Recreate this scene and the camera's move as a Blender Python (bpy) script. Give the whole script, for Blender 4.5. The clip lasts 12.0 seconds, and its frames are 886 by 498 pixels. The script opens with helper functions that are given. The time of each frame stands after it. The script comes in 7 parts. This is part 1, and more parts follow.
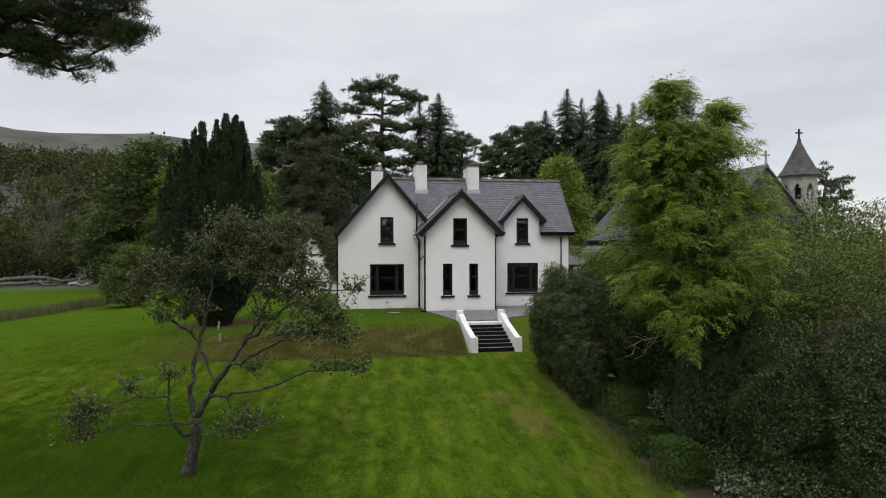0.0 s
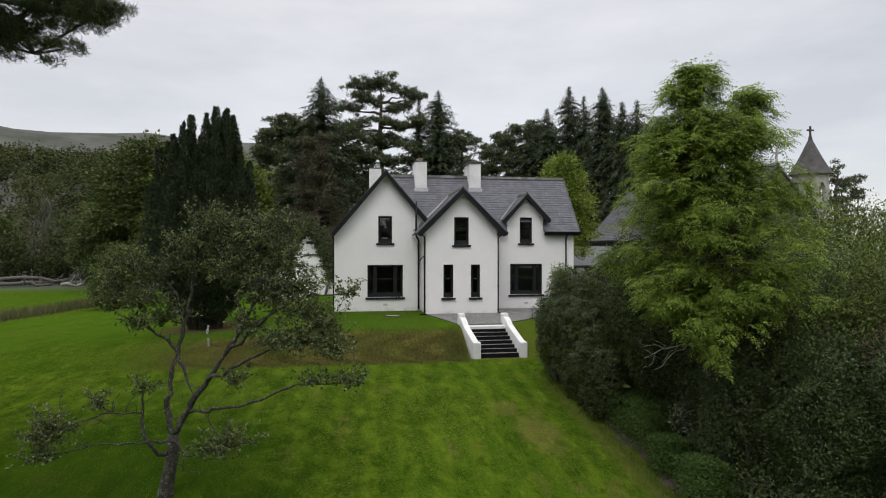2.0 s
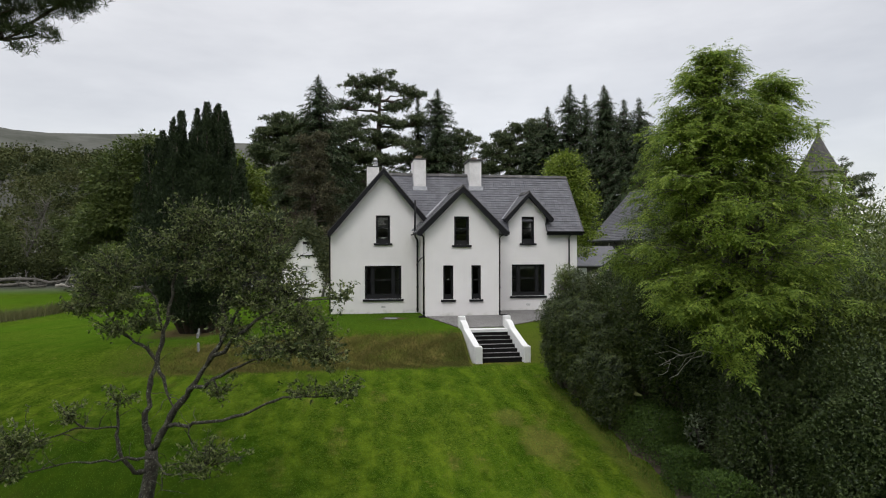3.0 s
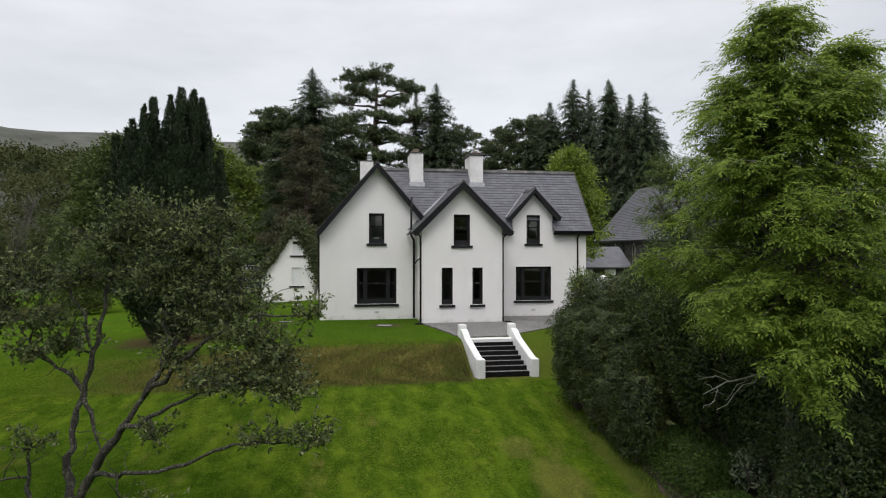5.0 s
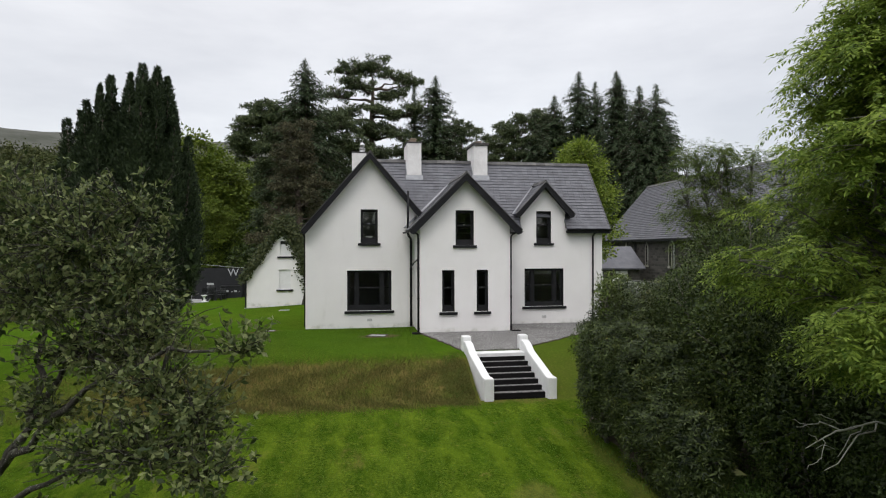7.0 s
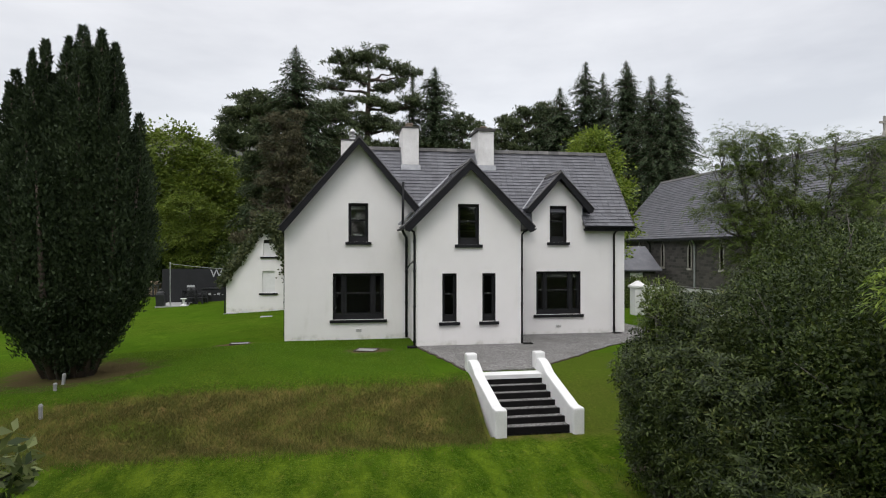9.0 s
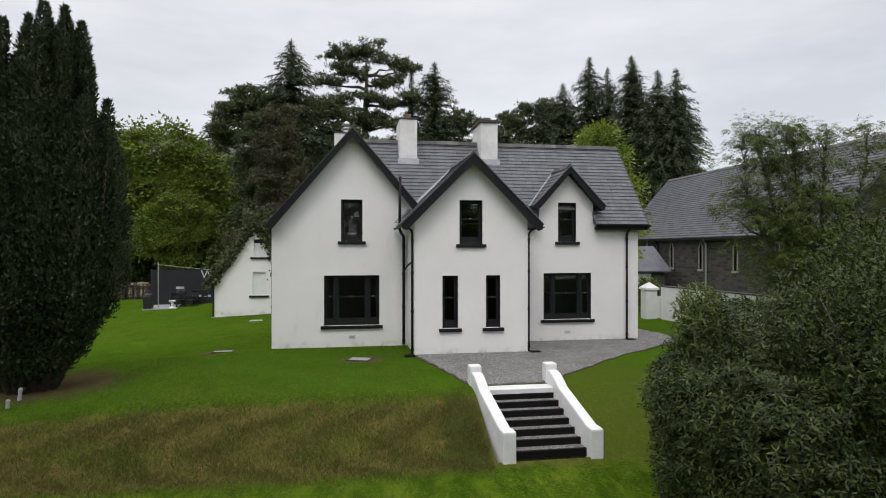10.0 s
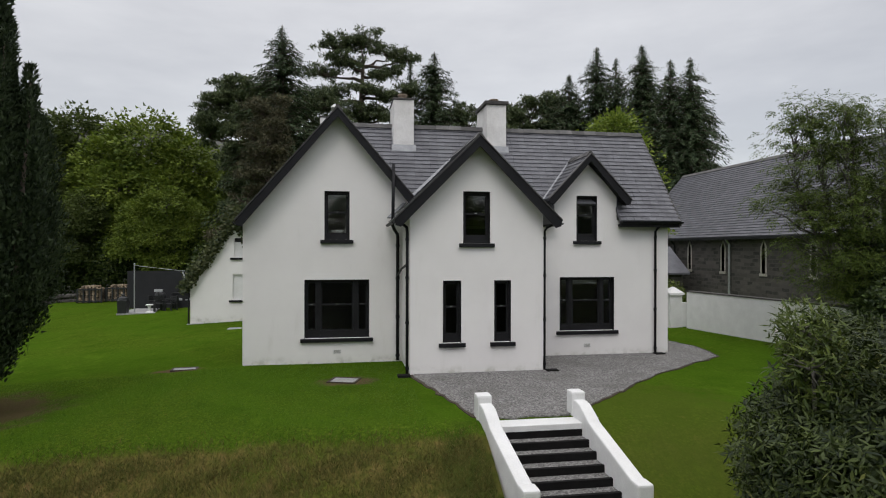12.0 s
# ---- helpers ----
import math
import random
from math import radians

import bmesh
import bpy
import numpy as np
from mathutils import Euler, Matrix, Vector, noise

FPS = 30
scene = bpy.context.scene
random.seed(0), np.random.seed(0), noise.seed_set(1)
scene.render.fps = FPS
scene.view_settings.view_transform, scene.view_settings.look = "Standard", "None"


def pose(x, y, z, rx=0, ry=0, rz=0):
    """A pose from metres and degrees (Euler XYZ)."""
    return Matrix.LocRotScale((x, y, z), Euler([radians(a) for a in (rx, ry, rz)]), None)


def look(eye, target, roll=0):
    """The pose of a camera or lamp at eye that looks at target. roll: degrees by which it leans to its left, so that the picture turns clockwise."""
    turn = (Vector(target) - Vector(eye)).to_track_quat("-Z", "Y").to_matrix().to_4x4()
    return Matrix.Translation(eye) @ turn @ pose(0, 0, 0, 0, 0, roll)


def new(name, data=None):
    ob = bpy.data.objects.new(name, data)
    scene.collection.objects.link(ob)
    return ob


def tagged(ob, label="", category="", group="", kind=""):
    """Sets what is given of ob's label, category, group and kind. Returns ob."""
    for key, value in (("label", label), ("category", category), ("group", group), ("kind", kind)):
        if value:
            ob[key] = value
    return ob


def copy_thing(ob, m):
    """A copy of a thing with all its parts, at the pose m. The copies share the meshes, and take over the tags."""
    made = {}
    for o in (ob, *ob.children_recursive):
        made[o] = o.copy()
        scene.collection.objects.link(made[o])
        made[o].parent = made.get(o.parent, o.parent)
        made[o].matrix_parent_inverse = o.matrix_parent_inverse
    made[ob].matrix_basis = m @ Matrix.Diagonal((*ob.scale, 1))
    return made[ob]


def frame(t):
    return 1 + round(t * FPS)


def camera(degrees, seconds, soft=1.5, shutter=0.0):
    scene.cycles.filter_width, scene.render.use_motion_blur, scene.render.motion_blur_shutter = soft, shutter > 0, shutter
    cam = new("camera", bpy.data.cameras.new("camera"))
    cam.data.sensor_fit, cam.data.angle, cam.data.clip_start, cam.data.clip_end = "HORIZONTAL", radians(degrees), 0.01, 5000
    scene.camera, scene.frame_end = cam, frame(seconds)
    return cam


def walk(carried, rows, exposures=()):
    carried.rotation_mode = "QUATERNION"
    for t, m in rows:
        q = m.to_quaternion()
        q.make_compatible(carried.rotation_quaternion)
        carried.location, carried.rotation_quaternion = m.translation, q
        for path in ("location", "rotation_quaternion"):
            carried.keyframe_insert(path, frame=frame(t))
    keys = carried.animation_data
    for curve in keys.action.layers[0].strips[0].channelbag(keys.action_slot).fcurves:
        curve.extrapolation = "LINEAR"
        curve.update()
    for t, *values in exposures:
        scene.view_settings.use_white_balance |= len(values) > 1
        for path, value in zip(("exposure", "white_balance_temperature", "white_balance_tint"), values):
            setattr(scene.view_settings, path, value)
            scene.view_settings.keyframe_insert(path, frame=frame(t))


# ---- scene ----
cam = camera(73.7, 12.0, soft=1.1)
PATH = [
    (0, (0.633, -33.419, 3.358), (0.945, -31.443, 3.357), -0.1),
    (0.5, (0.657, -33.124, 3.357), (0.971, -31.149, 3.355), -0.1),
    (1, (0.687, -32.828, 3.358), (1.002, -30.853, 3.357), -0.1),
    (1.5, (0.712, -32.506, 3.357), (1.027, -30.531, 3.357), -0.1),
    (2, (0.745, -32.127, 3.356), (1.061, -30.152, 3.356), -0.0),
    (2.5, (0.799, -31.693, 3.352), (1.117, -29.718, 3.353), -0.0),
    (3, (0.88, -31.189, 3.355), (1.198, -29.215, 3.356), -0.1),
    (5, (1.271, -28.838, 3.41), (1.593, -26.864, 3.41), -0.0),
    (5.5, (1.374, -28.151, 3.41), (1.697, -26.177, 3.41), -0.0),
    (6, (1.482, -27.418, 3.408), (1.806, -25.445, 3.408), -0.1),
    (6.5, (1.593, -26.65, 3.404), (1.917, -24.677, 3.405), -0.1),
    (7, (1.711, -25.849, 3.403), (2.035, -23.876, 3.404), -0.1),
    (9, (2.213, -22.531, 3.409), (2.54, -20.558, 3.409), -0.0),
    (9.5, (2.338, -21.704, 3.411), (2.665, -19.731, 3.411), 0.0),
    (10, (2.466, -20.891, 3.411), (2.794, -18.919, 3.411), 0.0),
    (10.5, (2.592, -20.106, 3.41), (2.92, -18.133, 3.41), 0.1),
    (11, (2.707, -19.351, 3.412), (3.037, -17.378, 3.412), 0.0),
    (11.5, (2.814, -18.64, 3.413), (3.143, -16.667, 3.412), 0.1),
    (12, (2.919, -17.971, 3.414), (3.249, -15.999, 3.414), 0.1),
]
walk(cam, [(t, look(eye, target, roll)) for t, eye, target, roll in PATH], [(0.0, 0.08), (5.0, 0.19), (7.0, 0.25), (9.5, 0.21), (12.0, -0.05)])

# ---- world, sun, exposure: an overcast sky, brighter overhead ----
world = bpy.data.worlds.new("overcast")
scene.world = world
world.use_nodes = True
wn, wl = world.node_tree.nodes, world.node_tree.links
wn.clear()
w_out, w_bg = wn.new("ShaderNodeOutputWorld"), wn.new("ShaderNodeBackground")
w_sky = wn.new("ShaderNodeTexSky")
w_sky.sky_type, w_sky.sun_disc = "NISHITA", False
w_sky.sun_elevation, w_sky.sun_rotation = radians(52), radians(205)
w_co, w_sep = wn.new("ShaderNodeTexCoord"), wn.new("ShaderNodeSeparateXYZ")
w_map = wn.new("ShaderNodeMapping")
w_map.inputs["Scale"].default_value = (1.0, 1.0, 3.4)
w_noise = wn.new("ShaderNodeTexNoise")
w_noise.inputs["Scale"].default_value, w_noise.inputs["Detail"].default_value = 2.3, 5.0
w_noise.inputs["Roughness"].default_value = 0.55
w_cloud = wn.new("ShaderNodeValToRGB")
w_cloud.color_ramp.elements[0].position, w_cloud.color_ramp.elements[0].color = 0.32, (0.755, 0.74, 0.745, 1)
w_cloud.color_ramp.elements[1].position, w_cloud.color_ramp.elements[1].color = 0.72, (1.05, 1.03, 1.02, 1)
w_zen = wn.new("ShaderNodeMapRange")
w_zen.interpolation_type = "SMOOTHSTEP"
w_zen.inputs["From Min"].default_value, w_zen.inputs["From Max"].default_value = 0.26, 1.0
w_zen.inputs["To Min"].default_value, w_zen.inputs["To Max"].default_value = 1.13, 2.95
w_mul = wn.new("ShaderNodeVectorMath")
w_mul.operation = "SCALE"
w_mix = wn.new("ShaderNodeMix")
w_mix.data_type, w_mix.inputs["Factor"].default_value = "RGBA", 0.95
wl.new(w_co.outputs["Generated"], w_map.inputs["Vector"])
wl.new(w_map.outputs["Vector"], w_noise.inputs["Vector"])
wl.new(w_noise.outputs["Fac"], w_cloud.inputs["Fac"])
wl.new(w_co.outputs["Generated"], w_sep.inputs["Vector"])
wl.new(w_sep.outputs["Z"], w_zen.inputs["Value"])
wl.new(w_cloud.outputs["Color"], w_mul.inputs[0])
wl.new(w_zen.outputs["Result"], w_mul.inputs["Scale"])
wl.new(w_sky.outputs["Color"], w_mix.inputs["A"])
wl.new(w_mul.outputs["Vector"], w_mix.inputs["B"])
wl.new(w_mix.outputs["Result"], w_bg.inputs["Color"])
w_bg.inputs["Strength"].default_value = 0.62
wl.new(w_bg.outputs["Background"], w_out.inputs["Surface"])

sun = new("sun", bpy.data.lights.new("sun", "SUN"))
sun.data.energy, sun.data.angle, sun.data.color = 0.75, radians(25), (1.0, 0.98, 0.955)
sun.matrix_world = look((-20, -45, 62), (0, 0, 0))


# ---- materials ----
def material(name, rough=0.8, metal=0.0):
    m = bpy.data.materials.new(name)
    m.use_nodes = True
    b = m.node_tree.nodes["Principled BSDF"]
    b.inputs["Roughness"].default_value, b.inputs["Metallic"].default_value = rough, metal
    return m, m.node_tree, b


def coords(nt, scale=(1, 1, 1), kind="Object"):
    co, mp = nt.nodes.new("ShaderNodeTexCoord"), nt.nodes.new("ShaderNodeMapping")
    mp.inputs["Scale"].default_value = scale
    nt.links.new(co.outputs[kind], mp.inputs["Vector"])
    return mp.outputs["Vector"]


def grain(nt, vec, scale, detail=4.0, rough=0.6):
    n = nt.nodes.new("ShaderNodeTexNoise")
    n.inputs["Scale"].default_value, n.inputs["Detail"].default_value, n.inputs["Roughness"].default_value = scale, detail, rough
    nt.links.new(vec, n.inputs["Vector"])
    return n.outputs["Fac"]


def ramp(nt, fac, *stops):
    r = nt.nodes.new("ShaderNodeValToRGB")
    while len(r.color_ramp.elements) < len(stops):
        r.color_ramp.elements.new(0.5)
    for e, (p, c) in zip(r.color_ramp.elements, stops):
        e.position, e.color = p, (*c, 1)
    nt.links.new(fac, r.inputs["Fac"])
    return r.outputs["Color"]


def mixed(nt, fac, a, b, how="MIX"):
    n = nt.nodes.new("ShaderNodeMix")
    n.data_type, n.blend_type = "RGBA", how
    for sock, v in (("Factor", fac), ("A", a), ("B", b)):
        if isinstance(v, (int, float)):
            n.inputs[sock].default_value = v
        elif isinstance(v, tuple):
            n.inputs[sock].default_value = (*v, 1)
        else:
            nt.links.new(v, n.inputs[sock])
    return n.outputs["Result"]


def maths(nt, op, a, b=0.0):
    n = nt.nodes.new("ShaderNodeMath")
    n.operation = op
    for k, v in ((0, a), (1, b)):
        if isinstance(v, (int, float)):
            n.inputs[k].default_value = v
        else:
            nt.links.new(v, n.inputs[k])
    return n.outputs["Value"]


def span(nt, v, a, b, lo=0.0, hi=1.0):
    n = nt.nodes.new("ShaderNodeMapRange")
    n.interpolation_type = "SMOOTHSTEP"
    n.inputs["From Min"].default_value, n.inputs["From Max"].default_value = a, b
    n.inputs["To Min"].default_value, n.inputs["To Max"].default_value = lo, hi
    nt.links.new(v, n.inputs["Value"])
    return n.outputs["Result"]


def bump(nt, b, height, strength=0.4, dist=0.02):
    n = nt.nodes.new("ShaderNodeBump")
    n.inputs["Strength"].default_value, n.inputs["Distance"].default_value = strength, dist
    nt.links.new(height, n.inputs["Height"])
    nt.links.new(n.outputs["Normal"], b.inputs["Normal"])


def plain(name, lo, hi, rough=0.8, scale=6.0, fine=60.0, metal=0.0, relief=0.25, dist=0.01, random_by=None, spread=0.35, gloss=None):
    """A material that runs between two colours at two scales; random_by: Island or Object, for pieces that differ."""
    m, nt, b = material(name, rough, metal)
    if gloss is not None:
        b.inputs["Specular IOR Level"].default_value = gloss
    v = coords(nt)
    big, small = grain(nt, v, scale), grain(nt, v, fine, 3.0)
    f = maths(nt, "ADD", maths(nt, "MULTIPLY", big, 0.6), maths(nt, "MULTIPLY", small, 0.4))
    col = ramp(nt, f, (0.33, lo), (0.67, hi))
    if random_by:
        if random_by == "Island":
            r = nt.nodes.new("ShaderNodeNewGeometry").outputs["Random Per Island"]
        else:
            r = nt.nodes.new("ShaderNodeObjectInfo").outputs["Random"]
        g = span(nt, r, 0.0, 1.0, 1.0 - spread, 1.0 + spread)
        n = nt.nodes.new("ShaderNodeVectorMath")
        n.operation = "SCALE"
        nt.links.new(col, n.inputs[0])
        nt.links.new(g, n.inputs["Scale"])
        col = n.outputs["Vector"]
    nt.links.new(col, b.inputs["Base Color"])
    bump(nt, b, f, relief, dist)
    return m


def foliage(name, dark, light, rough=0.55, through_light=0.25, tint=None, drift=0.55, single=0.55, lo=0.2, hi=0.8, gloss=0.22):
    """Leaves: each leaf has its own shade, larger patches drift in colour."""
    m, nt, b = material(name, rough)
    v = coords(nt)
    isl = nt.nodes.new("ShaderNodeNewGeometry").outputs["Random Per Island"]
    big = grain(nt, v, drift, 3.0)
    f = maths(nt, "ADD", maths(nt, "MULTIPLY", isl, single), maths(nt, "MULTIPLY", big, 1.0 - single))
    stops = [(lo, dark), (hi, light)]
    if tint:
        stops.append((hi + 0.13, tint))
    col = ramp(nt, f, *stops)
    nt.links.new(col, b.inputs["Base Color"])
    b.inputs["Specular IOR Level"].default_value = gloss
    tr, mx, out = nt.nodes.new("ShaderNodeBsdfTranslucent"), nt.nodes.new("ShaderNodeMixShader"), nt.nodes["Material Output"]
    nt.links.new(col, tr.inputs["Color"])
    mx.inputs["Fac"].default_value = through_light
    nt.links.new(b.outputs["BSDF"], mx.inputs[1])
    nt.links.new(tr.outputs["BSDF"], mx.inputs[2])
    nt.links.new(mx.outputs["Shader"], out.inputs["Surface"])
    return m


def render_paint():
    m, nt, b = material("white_render", 0.75)
    v = coords(nt)
    big, mid, small = grain(nt, v, 0.5, 5.0), grain(nt, coords(nt, (1.6, 1.6, 0.35)), 1.3, 6.0), grain(nt, v, 45, 3.0)
    col = ramp(nt, big, (0.3, (0.765, 0.745, 0.735)), (0.65, (0.82, 0.80, 0.79)))
    col = mixed(nt, span(nt, mid, 0.58, 0.8, 0.0, 0.35), col, (0.62, 0.60, 0.56))
    sep = nt.nodes.new("ShaderNodeSeparateXYZ")
    nt.links.new(coords(nt), sep.inputs["Vector"])
    splash = maths(nt, "MULTIPLY", span(nt, sep.outputs["Z"], 0.3, -0.05), span(nt, grain(nt, v, 3.0, 5.0), 0.45, 0.7, 0.1, 0.75))
    col = mixed(nt, splash, col, (0.36, 0.36, 0.29))
    nt.links.new(col, b.inputs["Base Color"])
    bump(nt, b, small, 0.35, 0.006)
    return m


def grass_material():
    m, nt, b = material("lawn_grass", 0.9)
    b.inputs["Specular IOR Level"].default_value = 0.0
    v = coords(nt)
    sep = nt.nodes.new("ShaderNodeSeparateXYZ")
    nt.links.new(v, sep.inputs["Vector"])
    x, y = sep.outputs["X"], sep.outputs["Y"]
    fine, mid, big = grain(nt, v, 16, 6.0, 0.75), grain(nt, coords(nt, (1, 0.45, 1)), 1.5, 5.0), grain(nt, v, 0.22, 3.0)
    col = ramp(nt, fine, (0.30, (0.014, 0.028, 0.004)), (0.52, (0.062, 0.105, 0.009)), (0.74, (0.170, 0.200, 0.026)))
    col = mixed(nt, span(nt, big, 0.4, 0.65, 0.0, 0.5), col, (0.050, 0.105, 0.006))
    col = mixed(nt, span(nt, grain(nt, v, 0.75, 6.0, 0.7), 0.44, 0.68, 0.0, 0.62), col, (0.026, 0.056, 0.004))
    col = mixed(nt, span(nt, grain(nt, v, 5.0, 6.0, 0.75), 0.56, 0.72, 0.0, 0.62), col, (0.185, 0.165, 0.040))
    col = mixed(nt, span(nt, grain(nt, coords(nt, (1.6, 0.5, 1)), 2.6, 5.0, 0.7), 0.55, 0.72, 0.0, 0.55), col, (0.022, 0.046, 0.004))
    # browned streaks and paler growth
    col = mixed(nt, maths(nt, "MULTIPLY", span(nt, grain(nt, coords(nt, (1.0, 0.4, 1)), 1.1, 6.0, 0.7), 0.56, 0.72, 0.0, 0.62), span(nt, y, -8.5, -11.0)), col, (0.150, 0.125, 0.036))
    col = mixed(nt, span(nt, grain(nt, coords(nt, (1.0, 0.5, 1)), 0.9, 6.0, 0.72), 0.54, 0.70, 0.0, 0.5), col, (0.105, 0.165, 0.014))
    # mowing stripes that run down the lower lawn
    wob = maths(nt, "MULTIPLY", grain(nt, v, 0.35, 2.0), 1.1)
    st = maths(nt, "SINE", maths(nt, "MULTIPLY", maths(nt, "ADD", maths(nt, "SUBTRACT", x, maths(nt, "MULTIPLY", y, 0.06)), wob), 7.2))
    low = span(nt, y, -8.8, -9.6)
    stripe = maths(nt, "MULTIPLY", maths(nt, "MULTIPLY", span(nt, st, -0.6, 0.9), low), span(nt, mid, 0.35, 0.62))
    col = mixed(nt, maths(nt, "MULTIPLY", stripe, 0.5), col, (0.115, 0.170, 0.013))
    # tufts and mossy hollows along the mower's way
    long_, wide_ = grain(nt, coords(nt, (1.9, 0.9, 1)), 1.5, 5.0, 0.65), grain(nt, coords(nt, (1.5, 0.6, 1)), 0.9, 4.0, 0.6)
    col = mixed(nt, maths(nt, "MULTIPLY", span(nt, long_, 0.54, 0.68, 0.0, 0.50), low), col, (0.130, 0.180, 0.016))
    col = mixed(nt, maths(nt, "MULTIPLY", span(nt, long_, 0.46, 0.32, 0.0, 0.55), low), col, (0.018, 0.044, 0.003))
    col = mixed(nt, maths(nt, "MULTIPLY", span(nt, wide_, 0.46, 0.34, 0.0, 0.55), low), col, (0.024, 0.056, 0.004))
    col = mixed(nt, maths(nt, "MULTIPLY", span(nt, y, -7.4, -6.2), span(nt, big, 0.3, 0.6, 0.12, 0.45)), col, (0.050, 0.108, 0.008))
    # longer, drying grass on the bank
    edge = maths(nt, "ADD", y, maths(nt, "MULTIPLY", maths(nt, "SUBTRACT", mid, 0.5), 0.7))
    bank = maths(nt, "MULTIPLY", span(nt, edge, -6.85, -7.15), span(nt, edge, -9.4, -8.9))
    bank = maths(nt, "MULTIPLY", bank, span(nt, x, -9.0, -3.0))
    bank = maths(nt, "MULTIPLY", bank, span(nt, x, 9.2, 5.5, 0.25, 1.0))
    straw = ramp(nt, grain(nt, coords(nt, (1, 0.5, 1)), 5.0, 6.0, 0.75), (0.3, (0.040, 0.058, 0.010)), (0.5, (0.122, 0.108, 0.030)), (0.72, (0.190, 0.124, 0.054)))
    col = mixed(nt, maths(nt, "MULTIPLY", bank, span(nt, grain(nt, coords(nt, (0.6, 1, 1)), 0.9, 5.0), 0.33, 0.56, 0.35, 0.95)), col, straw)
    # worn, yellowed patches, and one of tree shade painted in
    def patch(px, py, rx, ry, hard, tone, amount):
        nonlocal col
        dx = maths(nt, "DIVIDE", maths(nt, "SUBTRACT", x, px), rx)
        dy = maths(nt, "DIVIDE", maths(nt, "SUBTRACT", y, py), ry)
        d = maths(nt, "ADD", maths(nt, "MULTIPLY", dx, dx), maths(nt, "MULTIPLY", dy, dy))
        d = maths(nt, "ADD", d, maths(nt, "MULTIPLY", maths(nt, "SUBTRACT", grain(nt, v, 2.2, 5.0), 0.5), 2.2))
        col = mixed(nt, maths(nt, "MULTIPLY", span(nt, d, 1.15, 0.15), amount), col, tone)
    patch(5.9, -16.6, 0.7, 1.5, 1, (0.19, 0.15, 0.05), 0.36)
    patch(5.4, -14.8, 0.5, 0.8, 1, (0.19, 0.16, 0.05), 0.3)
    patch(-5.6, -3.6, 2.6, 2.3, 1, (0.085, 0.062, 0.035), 0.9)
    patch(3.0, -2.5, 0.85, 0.6, 1, (0.11, 0.075, 0.045), 0.9)
    patch(-1.7, -0.15, 0.75, 0.35, 1, (0.11, 0.07, 0.045), 0.9)
    patch(7.6, -17.0, 0.45, 6.5, 1, (0.10, 0.09, 0.03), 0.45)
    patch(9.6, -6.8, 2.6, 3.6, 1, (0.066, 0.086, 0.014), 0.6)
    patch(5.1, -8.0, 0.7, 1.5, 1, (0.030, 0.046, 0.009), 0.7)
    # dark grass: the pine's shade is put into the lawn colour
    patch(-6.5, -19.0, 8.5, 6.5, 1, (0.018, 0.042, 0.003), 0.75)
    # rough ground far off, greyed in its colour as if by haze
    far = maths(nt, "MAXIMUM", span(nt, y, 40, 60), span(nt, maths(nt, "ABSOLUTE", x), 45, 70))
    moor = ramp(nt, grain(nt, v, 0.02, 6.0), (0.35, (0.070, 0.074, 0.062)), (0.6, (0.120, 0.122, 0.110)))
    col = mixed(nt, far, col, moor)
    nt.links.new(col, b.inputs["Base Color"])
    bump(nt, b, maths(nt, "ADD", fine, maths(nt, "MULTIPLY", mid, 0.4)), 0.7, 0.06)
    return m


def gravel_material(name="gravel", lo=(0.085, 0.082, 0.080), hi=(0.33, 0.32, 0.31)):
    m, nt, b = material(name, 0.85)
    v = coords(nt)
    vo = nt.nodes.new("ShaderNodeTexVoronoi")
    vo.inputs["Scale"].default_value = 34
    nt.links.new(v, vo.inputs["Vector"])
    sepc = nt.nodes.new("ShaderNodeSeparateColor")
    nt.links.new(vo.outputs["Color"], sepc.inputs["Color"])
    col = ramp(nt, sepc.outputs["Red"], (0.1, lo), (0.6, tuple((a + c) / 2 for a, c in zip(lo, hi))), (1.0, hi))
    col = mixed(nt, span(nt, grain(nt, v, 0.9, 5.0), 0.45, 0.7, 0.0, 0.45), col, (0.10, 0.095, 0.085))
    nt.links.new(col, b.inputs["Base Color"])
    bump(nt, b, maths(nt, "SUBTRACT", 1.0, vo.outputs["Distance"]), 0.8, 0.03)
    return m


